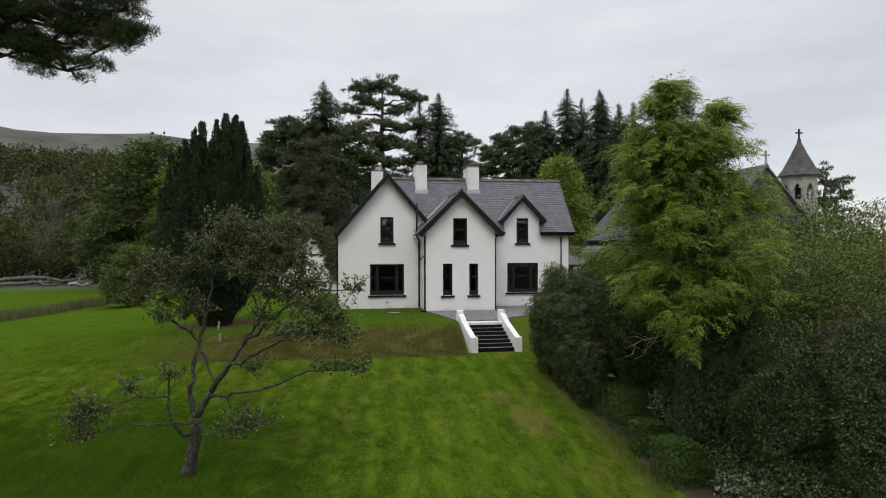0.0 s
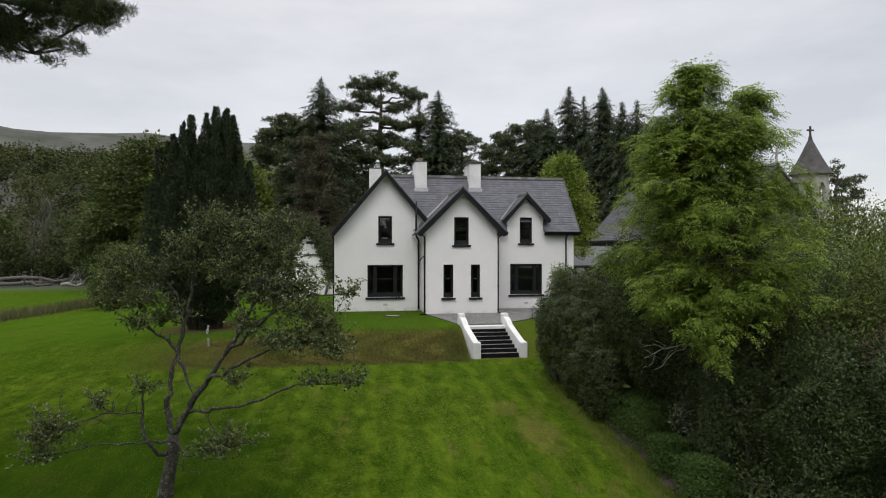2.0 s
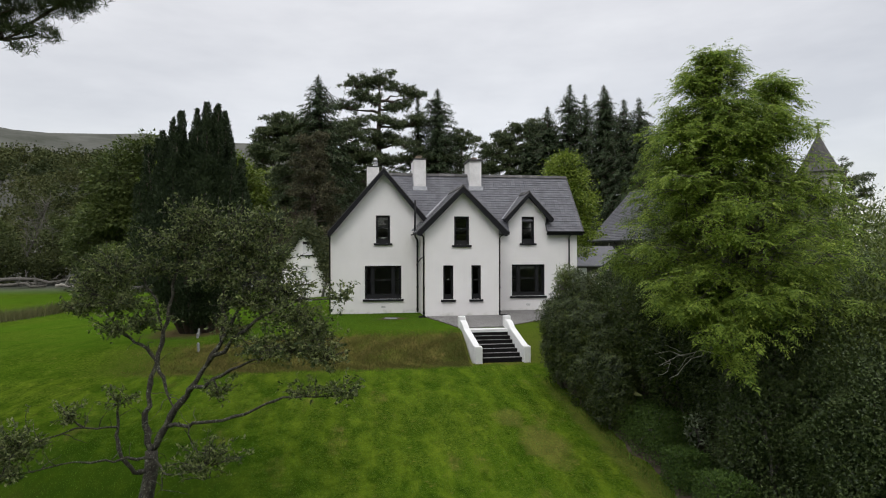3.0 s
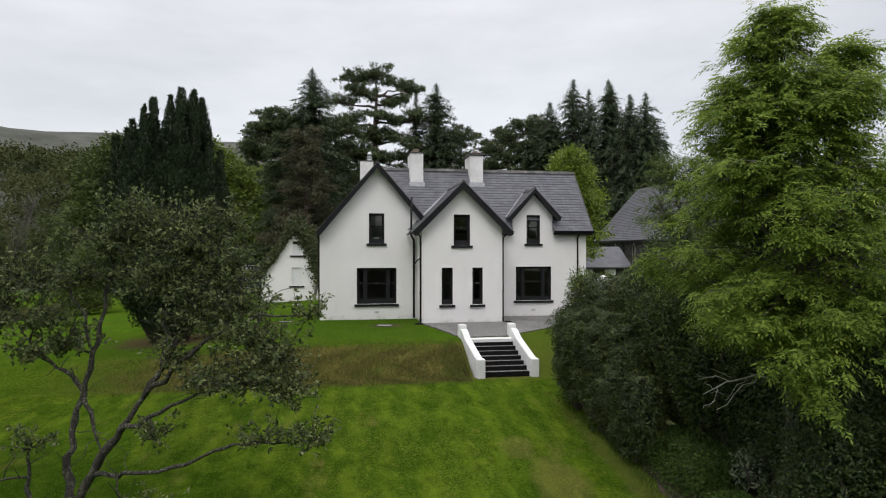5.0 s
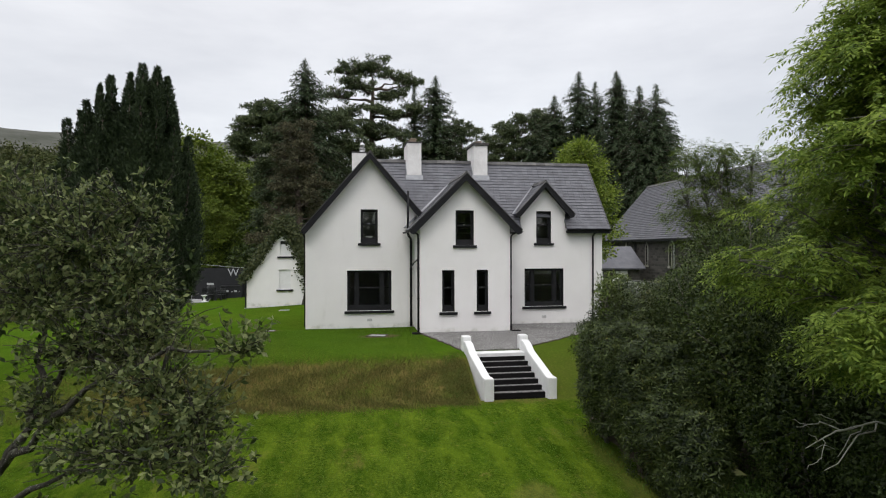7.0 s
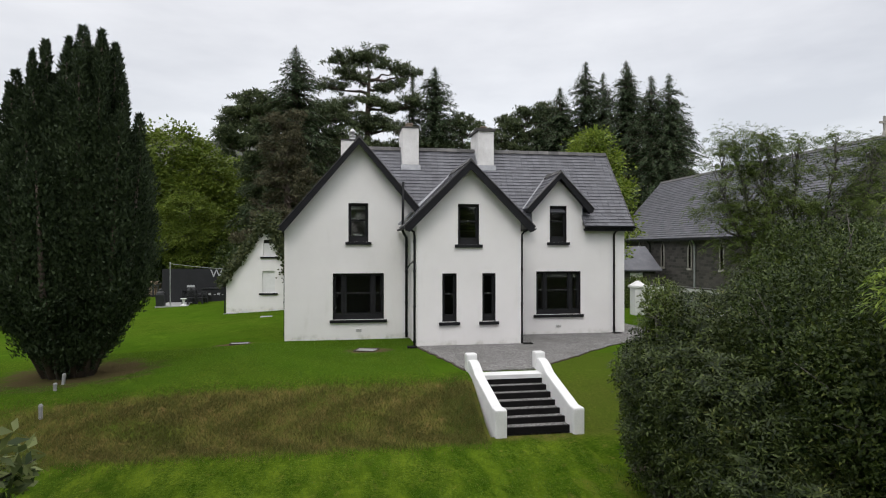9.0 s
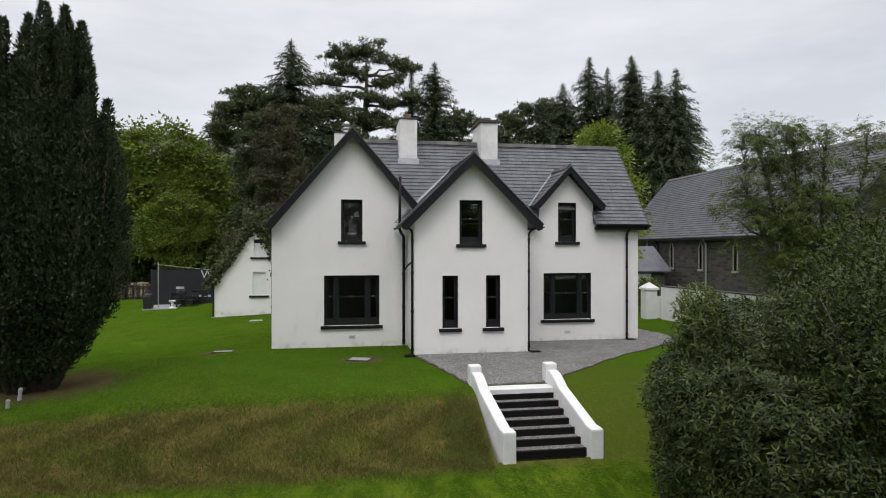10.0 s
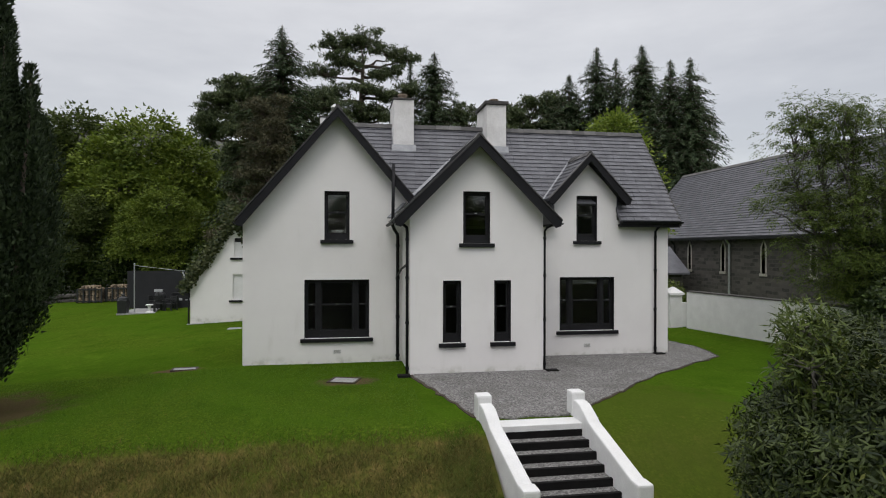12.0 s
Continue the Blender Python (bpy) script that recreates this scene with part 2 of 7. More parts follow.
def stone_material():
    m, nt, b = material("church_stone", 0.9)
    co = nt.nodes.new("ShaderNodeTexCoord")
    sep, cmb = nt.nodes.new("ShaderNodeSeparateXYZ"), nt.nodes.new("ShaderNodeCombineXYZ")
    nt.links.new(co.outputs["Object"], sep.inputs["Vector"])
    wob = grain(nt, co.outputs["Object"], 1.7, 3.0)
    nt.links.new(maths(nt, "ADD", maths(nt, "ADD", sep.outputs["X"], sep.outputs["Y"]), maths(nt, "MULTIPLY", wob, 0.5)), cmb.inputs["X"])
    nt.links.new(maths(nt, "ADD", sep.outputs["Z"], maths(nt, "MULTIPLY", wob, 0.16)), cmb.inputs["Y"])
    br = nt.nodes.new("ShaderNodeTexBrick")
    br.inputs["Scale"].default_value, br.inputs["Mortar Size"].default_value = 1.0, 0.02
    br.inputs["Brick Width"].default_value, br.inputs["Row Height"].default_value = 0.48, 0.2
    br.inputs["Color1"].default_value, br.inputs["Color2"].default_value = (0.032, 0.030, 0.029, 1), (0.105, 0.096, 0.086, 1)
    br.inputs["Mortar"].default_value = (0.085, 0.080, 0.072, 1)
    nt.links.new(cmb.outputs["Vector"], br.inputs["Vector"])
    col = mixed(nt, span(nt, grain(nt, co.outputs["Object"], 7, 5.0), 0.4, 0.7, 0.0, 0.6), br.outputs["Color"], (0.075, 0.07, 0.062))
    nt.links.new(col, b.inputs["Base Color"])
    bump(nt, b, maths(nt, "SUBTRACT", 1.0, br.outputs["Fac"]), 0.6, 0.03)
    return m


def glass_material():
    m, nt, b = material("window_glass", 0.02)
    b.inputs["Base Color"].default_value = (0.82, 0.86, 0.85, 1)
    b.inputs["Transmission Weight"].default_value, b.inputs["IOR"].default_value = 1.0, 1.45
    return m


def lichen_bark():
    """Dark bark with pale crusts of lichen in patches and specks."""
    m, nt, b = material("lichened_bark", 0.95)
    v = coords(nt)
    rough = grain(nt, coords(nt, (1, 1, 0.3)), 22, 5.0, 0.7)
    col = ramp(nt, rough, (0.35, (0.012, 0.011, 0.008)), (0.65, (0.060, 0.054, 0.040)))
    col = mixed(nt, span(nt, grain(nt, v, 7.0, 6.0, 0.75), 0.53, 0.64, 0.0, 0.8), col, (0.165, 0.172, 0.122))
    col = mixed(nt, span(nt, grain(nt, v, 30.0, 4.0, 0.7), 0.58, 0.66, 0.0, 0.8), col, (0.30, 0.31, 0.26))
    nt.links.new(col, b.inputs["Base Color"])
    bump(nt, b, rough, 0.8, 0.03)
    return m


WHITE = render_paint()
GRASS = grass_material()
GRAVEL = gravel_material()
STONE = stone_material()
GLASS = glass_material()
BLACK = plain("black_gloss_paint", (0.006, 0.006, 0.008), (0.014, 0.014, 0.016), 0.55, 3, 40, relief=0.1, gloss=0.22)
SASH = plain("dark_grey_sash_paint", (0.009, 0.009, 0.010), (0.018, 0.018, 0.020), 0.5, 3, 40, relief=0.1, gloss=0.22)
SLATE = plain("roof_slate", (0.076, 0.077, 0.088), (0.138, 0.140, 0.157), 0.55, 2.2, 38, random_by="Island", spread=0.13, relief=0.3)
SLATE_ONE = plain("roof_slate_single", (0.076, 0.077, 0.088), (0.138, 0.140, 0.157), 0.55, 2.2, 38, random_by="Object", spread=0.13, relief=0.3)
RIDGE = plain("ridge_tile", (0.045, 0.045, 0.047), (0.13, 0.125, 0.12), 0.75, 3, 30, random_by="Object", spread=0.3)
LEAD = plain("lead_flashing", (0.22, 0.225, 0.24), (0.36, 0.37, 0.385), 0.5, 4, 40, metal=0.3)
MORTAR = plain("grey_mortar", (0.30, 0.295, 0.28), (0.44, 0.43, 0.41), 0.9, 5, 60)
STACK = plain("chimney_render", (0.58, 0.565, 0.55), (0.83, 0.82, 0.81), 0.8, 1.6, 30)
POT = plain("clay_pot", (0.20, 0.15, 0.11), (0.33, 0.27, 0.21), 0.8, 5, 40)
STEEL = plain("cowl_metal", (0.35, 0.35, 0.36), (0.55, 0.55, 0.56), 0.35, 5, 40, metal=0.8)
PLASTER = plain("room_plaster", (0.30, 0.29, 0.27), (0.42, 0.40, 0.37), 0.9, 2, 30)
BOARDS = plain("room_floorboards", (0.06, 0.04, 0.025), (0.12, 0.085, 0.055), 0.6, 3, 30)
BLIND = plain("blind_cloth", (0.22, 0.22, 0.21), (0.30, 0.295, 0.28), 0.9, 4, 60)
KERB = plain("white_masonry_paint", (0.64, 0.64, 0.635), (0.77, 0.77, 0.765), 0.7, 2.5, 40)
SLEEPER = plain("black_sleeper", (0.006, 0.006, 0.006), (0.014, 0.013, 0.013), 0.8, 4, 40, gloss=0.1)
PAVING = plain("patio_concrete", (0.24, 0.24, 0.24), (0.36, 0.36, 0.355), 0.9, 1.5, 40)
SOIL = plain("soil", (0.026, 0.019, 0.012), (0.075, 0.055, 0.036), 0.95, 4, 40)
BARK = plain("grey_bark", (0.045, 0.040, 0.034), (0.17, 0.16, 0.14), 0.9, 5, 28, relief=0.8, dist=0.03)
LICHEN = lichen_bark()
PINEBARK = plain("pine_bark", (0.035, 0.028, 0.022), (0.115, 0.085, 0.065), 0.9, 3, 25, relief=0.8, dist=0.04)
DEADWOOD = plain("bleached_deadwood", (0.20, 0.185, 0.16), (0.42, 0.40, 0.36), 0.9, 5, 30)
PALEWOOD = plain("barkless_branch", (0.34, 0.32, 0.29), (0.58, 0.56, 0.52), 0.9, 5, 30)
WEATHERED = plain("weathered_timber", (0.050, 0.036, 0.026), (0.135, 0.095, 0.065), 0.9, 4, 30, random_by="Object")
FIREWOOD = plain("split_firewood", (0.10, 0.065, 0.04), (0.36, 0.29, 0.21), 0.9, 3, 25, random_by="Object", spread=0.5)
DARKCLOTH = plain("dark_screen", (0.006, 0.0065, 0.008), (0.013, 0.014, 0.016), 0.8, 2, 50)
LETTER = plain("pale_letter_paint", (0.34, 0.35, 0.36), (0.45, 0.46, 0.47), 0.7, 5, 40)
PLASTIC = plain("dark_plastic", (0.010, 0.011, 0.012), (0.024, 0.025, 0.026), 0.45, 4, 40)
GALV = plain("galvanised_steel", (0.42, 0.43, 0.44), (0.58, 0.59, 0.60), 0.4, 6, 50, metal=0.7)
DRESSED = plain("dressed_limestone", (0.30, 0.285, 0.25), (0.46, 0.44, 0.39), 0.9, 4, 40)
TOWER = plain("belfry_stone", (0.20, 0.19, 0.17), (0.46, 0.44, 0.40), 0.9, 2.0, 18, relief=0.5)
SPIRE = plain("belfry_slate", (0.030, 0.029, 0.028), (0.100, 0.093, 0.090), 0.85, 2.2, 16, relief=0.6)
ASH = foliage("ash_leaf", (0.075, 0.135, 0.020), (0.310, 0.405, 0.070), 0.55, 0.55, (0.44, 0.50, 0.10), hi=0.72, lo=0.26, drift=1.6, single=0.45)
YEW = foliage("yew_needle", (0.014, 0.025, 0.012), (0.050, 0.072, 0.030), 0.65, 0.12)
SPRUCE = foliage("spruce_needle", (0.020, 0.037, 0.018), (0.080, 0.113, 0.050), 0.6, 0.15)
PINE = foliage("pine_needle", (0.030, 0.048, 0.023), (0.120, 0.146, 0.062), 0.6, 0.15)
RUSSET = foliage("russet_conifer", (0.034, 0.040, 0.022), (0.115, 0.102, 0.055), 0.7, 0.1)
APPLE = foliage("apple_leaf", (0.034, 0.056, 0.017), (0.205, 0.238, 0.090), 0.5, 0.36, (0.29, 0.30, 0.16), single=0.75)
RHODO = foliage("rhododendron_leaf", (0.006, 0.015, 0.003), (0.070, 0.096, 0.022), 0.5, 0.15, (0.23, 0.22, 0.06), hi=0.74, lo=0.25, drift=1.1, single=0.5, gloss=0.25)
LAUREL = foliage("laurel_leaf", (0.008, 0.019, 0.004), (0.068, 0.098, 0.020), 0.5, 0.2, (0.15, 0.17, 0.04), hi=0.76, single=0.65, gloss=0.2)
SHRUB = foliage("shrub_leaf", (0.032, 0.056, 0.011), (0.130, 0.168, 0.034), 0.55, 0.25, (0.20, 0.20, 0.06), drift=0.8, hi=0.76)
BOX = foliage("box_leaf", (0.020, 0.050, 0.009), (0.105, 0.170, 0.032), 0.55, 0.25)
THICKET = foliage("thicket_leaf", (0.012, 0.026, 0.008), (0.092, 0.130, 0.040), 0.45, 0.2, (0.17, 0.20, 0.065), drift=0.8, single=0.6, hi=0.76, gloss=0.3)
GARDEN = foliage("garden_tree_leaf", (0.032, 0.060, 0.011), (0.145, 0.192, 0.038), 0.6, 0.36, (0.23, 0.26, 0.07))
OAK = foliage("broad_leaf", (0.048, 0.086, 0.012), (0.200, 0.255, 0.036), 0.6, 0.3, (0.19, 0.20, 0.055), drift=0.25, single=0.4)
DARKOAK = foliage("darker_broad_leaf", (0.030, 0.050, 0.013), (0.115, 0.145, 0.036), 0.65, 0.25, (0.14, 0.14, 0.05), drift=0.2, single=0.4)
LIME = foliage("fresh_leaf", (0.090, 0.145, 0.020), (0.260, 0.325, 0.052), 0.55, 0.3)
WOOD = foliage("far_wood_leaf", (0.024, 0.038, 0.011), (0.080, 0.088, 0.028), 0.85, 0.2, (0.108, 0.084, 0.034), drift=0.045, single=0.2, lo=0.34, hi=0.64)
IVY = foliage("ivy_leaf", (0.022, 0.036, 0.012), (0.085, 0.095, 0.034), 0.5, 0.15, (0.16, 0.13, 0.05))
VARIEG = foliage("variegated_leaf", (0.07, 0.11, 0.05), (0.26, 0.30, 0.19), 0.5, 0.2)
WITHER = foliage("withered_leaf", (0.05, 0.038, 0.022), (0.15, 0.105, 0.065), 0.8, 0.15)
STRAW = foliage("dry_grass_blade", (0.060, 0.082, 0.016), (0.185, 0.155, 0.052), 0.8, 0.3, (0.27, 0.18, 0.09))
BLADE = foliage("green_grass_blade", (0.040, 0.092, 0.010), (0.120, 0.200, 0.026), 0.8, 0.25)
REED = foliage("reed_blade", (0.06, 0.075, 0.025), (0.17, 0.16, 0.07), 0.8, 0.2)


# ---- building helpers ----
class Geo:
    """Collects vertices and faces of one mesh."""

    def __init__(self):
        self.v, self.f = [], []

    def poly_prism(self, ring_a, ring_b):
        """A closed solid between two rings of the same count."""
        n, o = len(ring_a), len(self.v)
        self.v += [tuple(p) for p in ring_a] + [tuple(p) for p in ring_b]
        self.f += [tuple(o + i for i in range(n)), tuple(o + n + i for i in reversed(range(n)))]
        self.f += [(o + i, o + n + i, o + n + (i + 1) % n, o + (i + 1) % n) for i in range(n)]
        return self

    def box(self, x0, x1, y0, y1, z0, z1):
        return self.poly_prism([(x0, y0, z0), (x1, y0, z0), (x1, y1, z0), (x0, y1, z0)], [(x0, y0, z1), (x1, y0, z1), (x1, y1, z1), (x0, y1, z1)])

    def along_y(self, pts, y0, y1):
        """A prism whose section pts is given as (x, z)."""
        return self.poly_prism([(x, y0, z) for x, z in pts], [(x, y1, z) for x, z in pts])

    def along_x(self, pts, x0, x1):
        """A prism whose section pts is given as (y, z)."""
        return self.poly_prism([(x0, y, z) for y, z in pts], [(x1, y, z) for y, z in pts])

    def tube(self, pts, radii, sides=7):
        pts = [Vector(p) for p in pts]
        if isinstance(radii, (int, float)):
            radii = [radii] * len(pts)
        rings, ref = [], None
        for i, p in enumerate(pts):
            d = (pts[min(i + 1, len(pts) - 1)] - pts[max(i - 1, 0)])
            d = d.normalized() if d.length > 1e-9 else Vector((0, 0, 1))
            if ref is None:
                ref = d.orthogonal().normalized()
            ref = (ref - d * ref.dot(d))
            ref = ref.normalized() if ref.length > 1e-6 else d.orthogonal().normalized()
            s = d.cross(ref)
            o = len(self.v)
            for k in range(sides):
                a = 2 * math.pi * k / sides
                self.v.append(tuple(p + (ref * math.cos(a) + s * math.sin(a)) * radii[i]))
            rings.append(o)
        for a, b in zip(rings, rings[1:]):
            for k in range(sides):
                q = (k + 1) % sides
                self.f.append((a + k, a + q, b + q, b + k))
        self.f.append(tuple(rings[0] + k for k in reversed(range(sides))))
        self.f.append(tuple(rings[-1] + k for k in range(sides)))
        return self

    def lathe(self, cx, cy, profile, sides=16):
        """A turned solid round a vertical axis; profile rows are (radius, z)."""
        rings = []
        for r, z in profile:
            rings.append(len(self.v))
            self.v += [(cx + r * math.cos(2 * math.pi * k / sides), cy + r * math.sin(2 * math.pi * k / sides), z) for k in range(sides)]
        for a, b in zip(rings, rings[1:]):
            self.f += [(a + k, a + (k + 1) % sides, b + (k + 1) % sides, b + k) for k in range(sides)]
        self.f += [tuple(rings[0] + k for k in reversed(range(sides))), tuple(rings[-1] + k for k in range(sides))]
        return self


def part(name, geo, mat, parent=None, label="", bevel=0.0, smooth=False, weld=False):
    """Links a Geo or a bmesh as one mesh object under a thing or a part."""
    me = bpy.data.meshes.new(name)
    if isinstance(geo, Geo):
        bm = bmesh.new()
        vs = [bm.verts.new(p) for p in geo.v]
        for f in geo.f:
            try:
                bm.faces.new([vs[i] for i in f])
            except ValueError:
                pass
    else:
        bm = geo
    if weld:
        bmesh.ops.remove_doubles(bm, verts=bm.verts, dist=0.0004)
    bmesh.ops.recalc_face_normals(bm, faces=bm.faces)
    if bevel:
        bmesh.ops.bevel(bm, geom=[e for e in bm.edges if e.calc_face_angle(0) > 0.5], offset=bevel, segments=2, profile=0.6, affect="EDGES")
    bm.to_mesh(me)
    bm.free()
    if smooth:
        me.polygons.foreach_set("use_smooth", [True] * len(me.polygons))
    me.materials.append(mat)
    ob = new(name, me)
    if parent:
        ob.parent = parent
    if label:
        ob["label"] = label
    return ob


def quads(name, verts, faces, mat, parent=None, label="", kind=""):
    """A large mesh straight from arrays: verts (n, 3), faces (m, 4)."""
    me = bpy.data.meshes.new(name)
    faces = np.asarray(faces, dtype=np.int32)
    me.vertices.add(len(verts))
    me.vertices.foreach_set("co", np.asarray(verts, dtype=np.float32).ravel())
    me.loops.add(faces.size)
    me.loops.foreach_set("vertex_index", faces.ravel())
    me.polygons.add(len(faces))
    me.polygons.foreach_set("loop_start", np.arange(0, faces.size, faces.shape[1], dtype=np.int32))
    me.update(calc_edges=True)
    me.materials.append(mat)
    ob = new(name, me)
    if parent:
        ob.parent = parent
    return tagged(ob, label, kind=kind)


def thing(name, label, category, group="", at=(0, 0, 0), kind=""):
    ob = new(name)
    ob.empty_display_size = 0.2
    ob.location = at
    return tagged(ob, label, category, group, kind)


def smooth01(v, a, b):
    t = np.clip((np.asarray(v, dtype=float) - a) / (b - a), 0, 1)
    return t * t * (3 - 2 * t)


# ---- ground: terrace, bank, falling lawn, field, hills to the horizon ----
def ground_z(x, y):
    x, y = np.asarray(x, dtype=float), np.asarray(y, dtype=float)
    upper = -0.055 * np.clip(-x - 1.0, 0, 14) + 0.05 * np.clip(x - 15.2, 0, 10) + 0.0 * y
    d = np.clip(-9.1 - y, 0, 14)
    lower = -1.05 - 0.05 * d - 0.004 * d * d - 0.16 * np.clip(-22.8 - y, 0, 60)
    lower = np.minimum(lower, upper - 0.35)
    z = upper + (lower - upper) * smooth01(-y, 6.3, 9.2)
    z = z - 0.9 * smooth01(-x, 14, 32) * smooth01(y, -20, 12)
    r = np.hypot(x, y)
    az = np.degrees(np.arctan2(x, np.maximum(y, 1e-3)))
    way = smooth01(-az, -12, 6) * smooth01(y, 5, 60)
    wood = 46 * smooth01(r, 75, 330) * way * smooth01(-az, 2, 22)
    roll = np.sin(x * 0.011 + 1.3) * 7 + np.sin(x * 0.027 - y * 0.012) * 4 + np.sin(x * 0.06 + y * 0.03) * 1.6
    moor = ((163 + roll) * (1 + 0.09 * smooth01(az, -29, -15)) - wood) * smooth01(r, 330, 980) * way
    calm = smooth01(np.maximum(np.maximum(4.0 - x, x - 15.5), np.maximum(-7.0 - y, y - 7)), 0, 4)
    dip = smooth01(x, 5.60, 5.74) * smooth01(-x, -7.76, -7.62) * smooth01(-y, 6.45, 6.58) * smooth01(y, -8.97, -8.86)
    return z - 0.45 * dip + wood + moor + 0.03 * calm * np.sin(x * 0.7 + 0.4 * y) * np.sin(y * 0.5 - 0.2 * x)


def axis_steps(lo, hi, fine, far, growth=1.17):
    a = list(np.arange(lo, hi + 1e-6, fine))
    s, p = fine, hi
    while p < far:
        s *= growth
        p += s
        a.append(p)
    s, p, b = fine, lo, []
    while p > -far:
        s *= growth
        p -= s
        b.append(p)
    return np.array(b[::-1] + a)


gx, gy = axis_steps(-16, 20, 0.45, 2600), axis_steps(-24, 8, 0.3, 2600)
gx, gy = np.unique(np.append(gx, (5.60, 5.74, 7.62, 7.76))), np.unique(np.append(gy, (-6.45, -6.58, -8.86, -8.97)))
GX, GY = np.meshgrid(gx, gy)
gv = np.stack([GX.ravel(), GY.ravel(), ground_z(GX, GY).ravel()], 1)
gi = np.arange(gv.shape[0]).reshape(GX.shape)
gf = np.stack([gi[:-1, :-1].ravel(), gi[:-1, 1:].ravel(), gi[1:, 1:].ravel(), gi[1:, :-1].ravel()], 1)
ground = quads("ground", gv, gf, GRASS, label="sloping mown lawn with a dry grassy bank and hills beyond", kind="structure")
ground.data.polygons.foreach_set("use_smooth", [True] * len(ground.data.polygons))

# gravel apron before the house, a thin bed with an uneven rim
gravel_rim = [(4.72, -2.2), (4.95, -3.3), (5.25, -4.7), (5.55, -6.2), (5.86, -6.44), (7.44, -6.44), (7.85, -6.1), (8.5, -5.5), (9.5, -4.65), (11.0, -3.3), (13.0, -1.9), (14.65, -0.85), (15.0, 0.6), (14.8, 2.2), (14.5, 6.0), (12.0, 6.0), (12.0, 1.0), (6.5, 1.0), (5.0, -1.2)]
rim = []
for (ax, ay), (bx, by) in zip(gravel_rim, gravel_rim[1:] + gravel_rim[:1]):
    for k in range(6):
        f = k / 6
        j = 0.05 if ay < 3 else 0
        rim.append((ax + (bx - ax) * f + random.uniform(-j, j), ay + (by - ay) * f + random.uniform(-j, j)))
top = [(x, y, 0.03) for x, y in rim]
part("gravel_apron", Geo().poly_prism(top, [(x, y, z - 0.25) for x, y, z in top]), GRAVEL, label="grey loose gravel forecourt before the house")["kind"] = "structure"

cxm, cym = 9.0, -1.5
soil_top = [(x + (x - cxm) * 0.018 + random.uniform(-0.03, 0.03), (y + 0.04 if 5.7 < x < 7.6 and y < -6 else y + (y - cym) * 0.018 + random.uniform(-0.03, 0.03)), 0.018) for x, y in rim]
part("soil_edge", Geo().poly_prism(soil_top, [(x, y, z - 0.2) for x, y, z in soil_top]), SOIL, label="dark cut soil edge round the gravel")["kind"] = "structure"

# ---- the house ----
house = thing("house", "white rendered gabled house with slate roof and black trim", "house")
WALL = 0.35


def pierced_wall(geo, x0, x1, y, depth, z0, tops, holes):
    """A wall in the plane y facing -y; tops: (x, z) along its upper edge; holes: (x0, x1, z0, z1)."""
    cuts = sorted({x0, x1, *[p[0] for p in tops if x0 < p[0] < x1], *[c for h in holes for c in h[:2]]})
    tx, tz = [p[0] for p in tops], [p[1] for p in tops]
    for a, b in zip(cuts, cuts[1:]):
        za, zb = float(np.interp(a, tx, tz)), float(np.interp(b, tx, tz))
        spans, low = [], z0
        for h in sorted((h for h in holes if h[0] <= a + 1e-6 and h[1] >= b - 1e-6), key=lambda h: h[2]):
            spans.append((low, h[2], low, h[2]))
            low = h[3]
        spans.append((low, za, low, zb))
        for la, ha, lb, hb in spans:
            geo.along_y([(a, la), (b, lb), (b, hb), (a, ha)], y, y + depth)


BY = -2.07
A_HOLES = [(2.34, 3.08, 3.68, 5.14), (1.76, 3.67, 0.74, 2.49)]
B_HOLES = [(6.14, 6.90, 3.57, 5.0), (5.58, 6.09, 0.84, 2.55), (7.02, 7.50, 0.84, 2.55)]
C_HOLES = [(10.26, 10.96, 3.68, 5.13), (9.70, 11.55, 0.80, 2.52)]
for x0, x1, yy, tops, holes in (
    (0.0, 5.46, 0.0, [(0, 4.15), (2.73, 7.38), (5.46, 4.15)], A_HOLES),
    (4.67, 8.43, BY, [(4.67, 4.44), (6.55, 6.32), (8.43, 4.44)], B_HOLES),
    (8.08, 13.43, 0.0, [(8.08, 4.36), (9.52, 4.36), (9.521, 5.15), (10.58, 6.22), (11.63, 5.15), (11.631, 4.36), (13.43, 4.36)], C_HOLES),
):
    front = Geo()
    pierced_wall(front, x0, x1, yy, WALL, -0.5, tops, holes)
    part("wall", front, WHITE, house, "white roughcast front wall", weld=True)
sides = Geo()
sides.box(0, WALL, WALL, 4.6, -0.5, 4.15)
sides.box(4.67, 4.67 + WALL, BY + WALL, 0.0, -0.5, 4.4)
sides.box(8.43 - WALL, 8.43, BY + WALL, 0.0, -0.5, 4.4)
sides.along_x([(WALL, -0.5), (4.6, -0.5), (4.6, 4.3), (2.3, 7.2), (WALL, 4.7)], 13.43 - WALL, 13.43)
sides.box(0, 13.43, 4.6, 4.6 + WALL, -0.5, 4.3)
sides.along_y([(0.0, 4.3), (5.46, 4.3), (2.73, 7.38)], 4.6, 4.6 + WALL)
sides.box(9.52, 9.70, WALL, 1.4, 4.3, 5.15)
sides.box(11.45, 11.63, WALL, 1.4, 4.3, 5.15)
part("wall", sides, WHITE, house, "white roughcast side and rear walls", weld=True)
inner = Geo()
inner.box(WALL + .02, 13.05, WALL + .02, 4.58, 2.85, 3.0)
inner.box(5.04, 8.06, BY + WALL + .02, WALL, 2.85, 3.0)
inner.box(WALL + .02, 13.05, 4.46, 4.58, 0.13, 4.2)
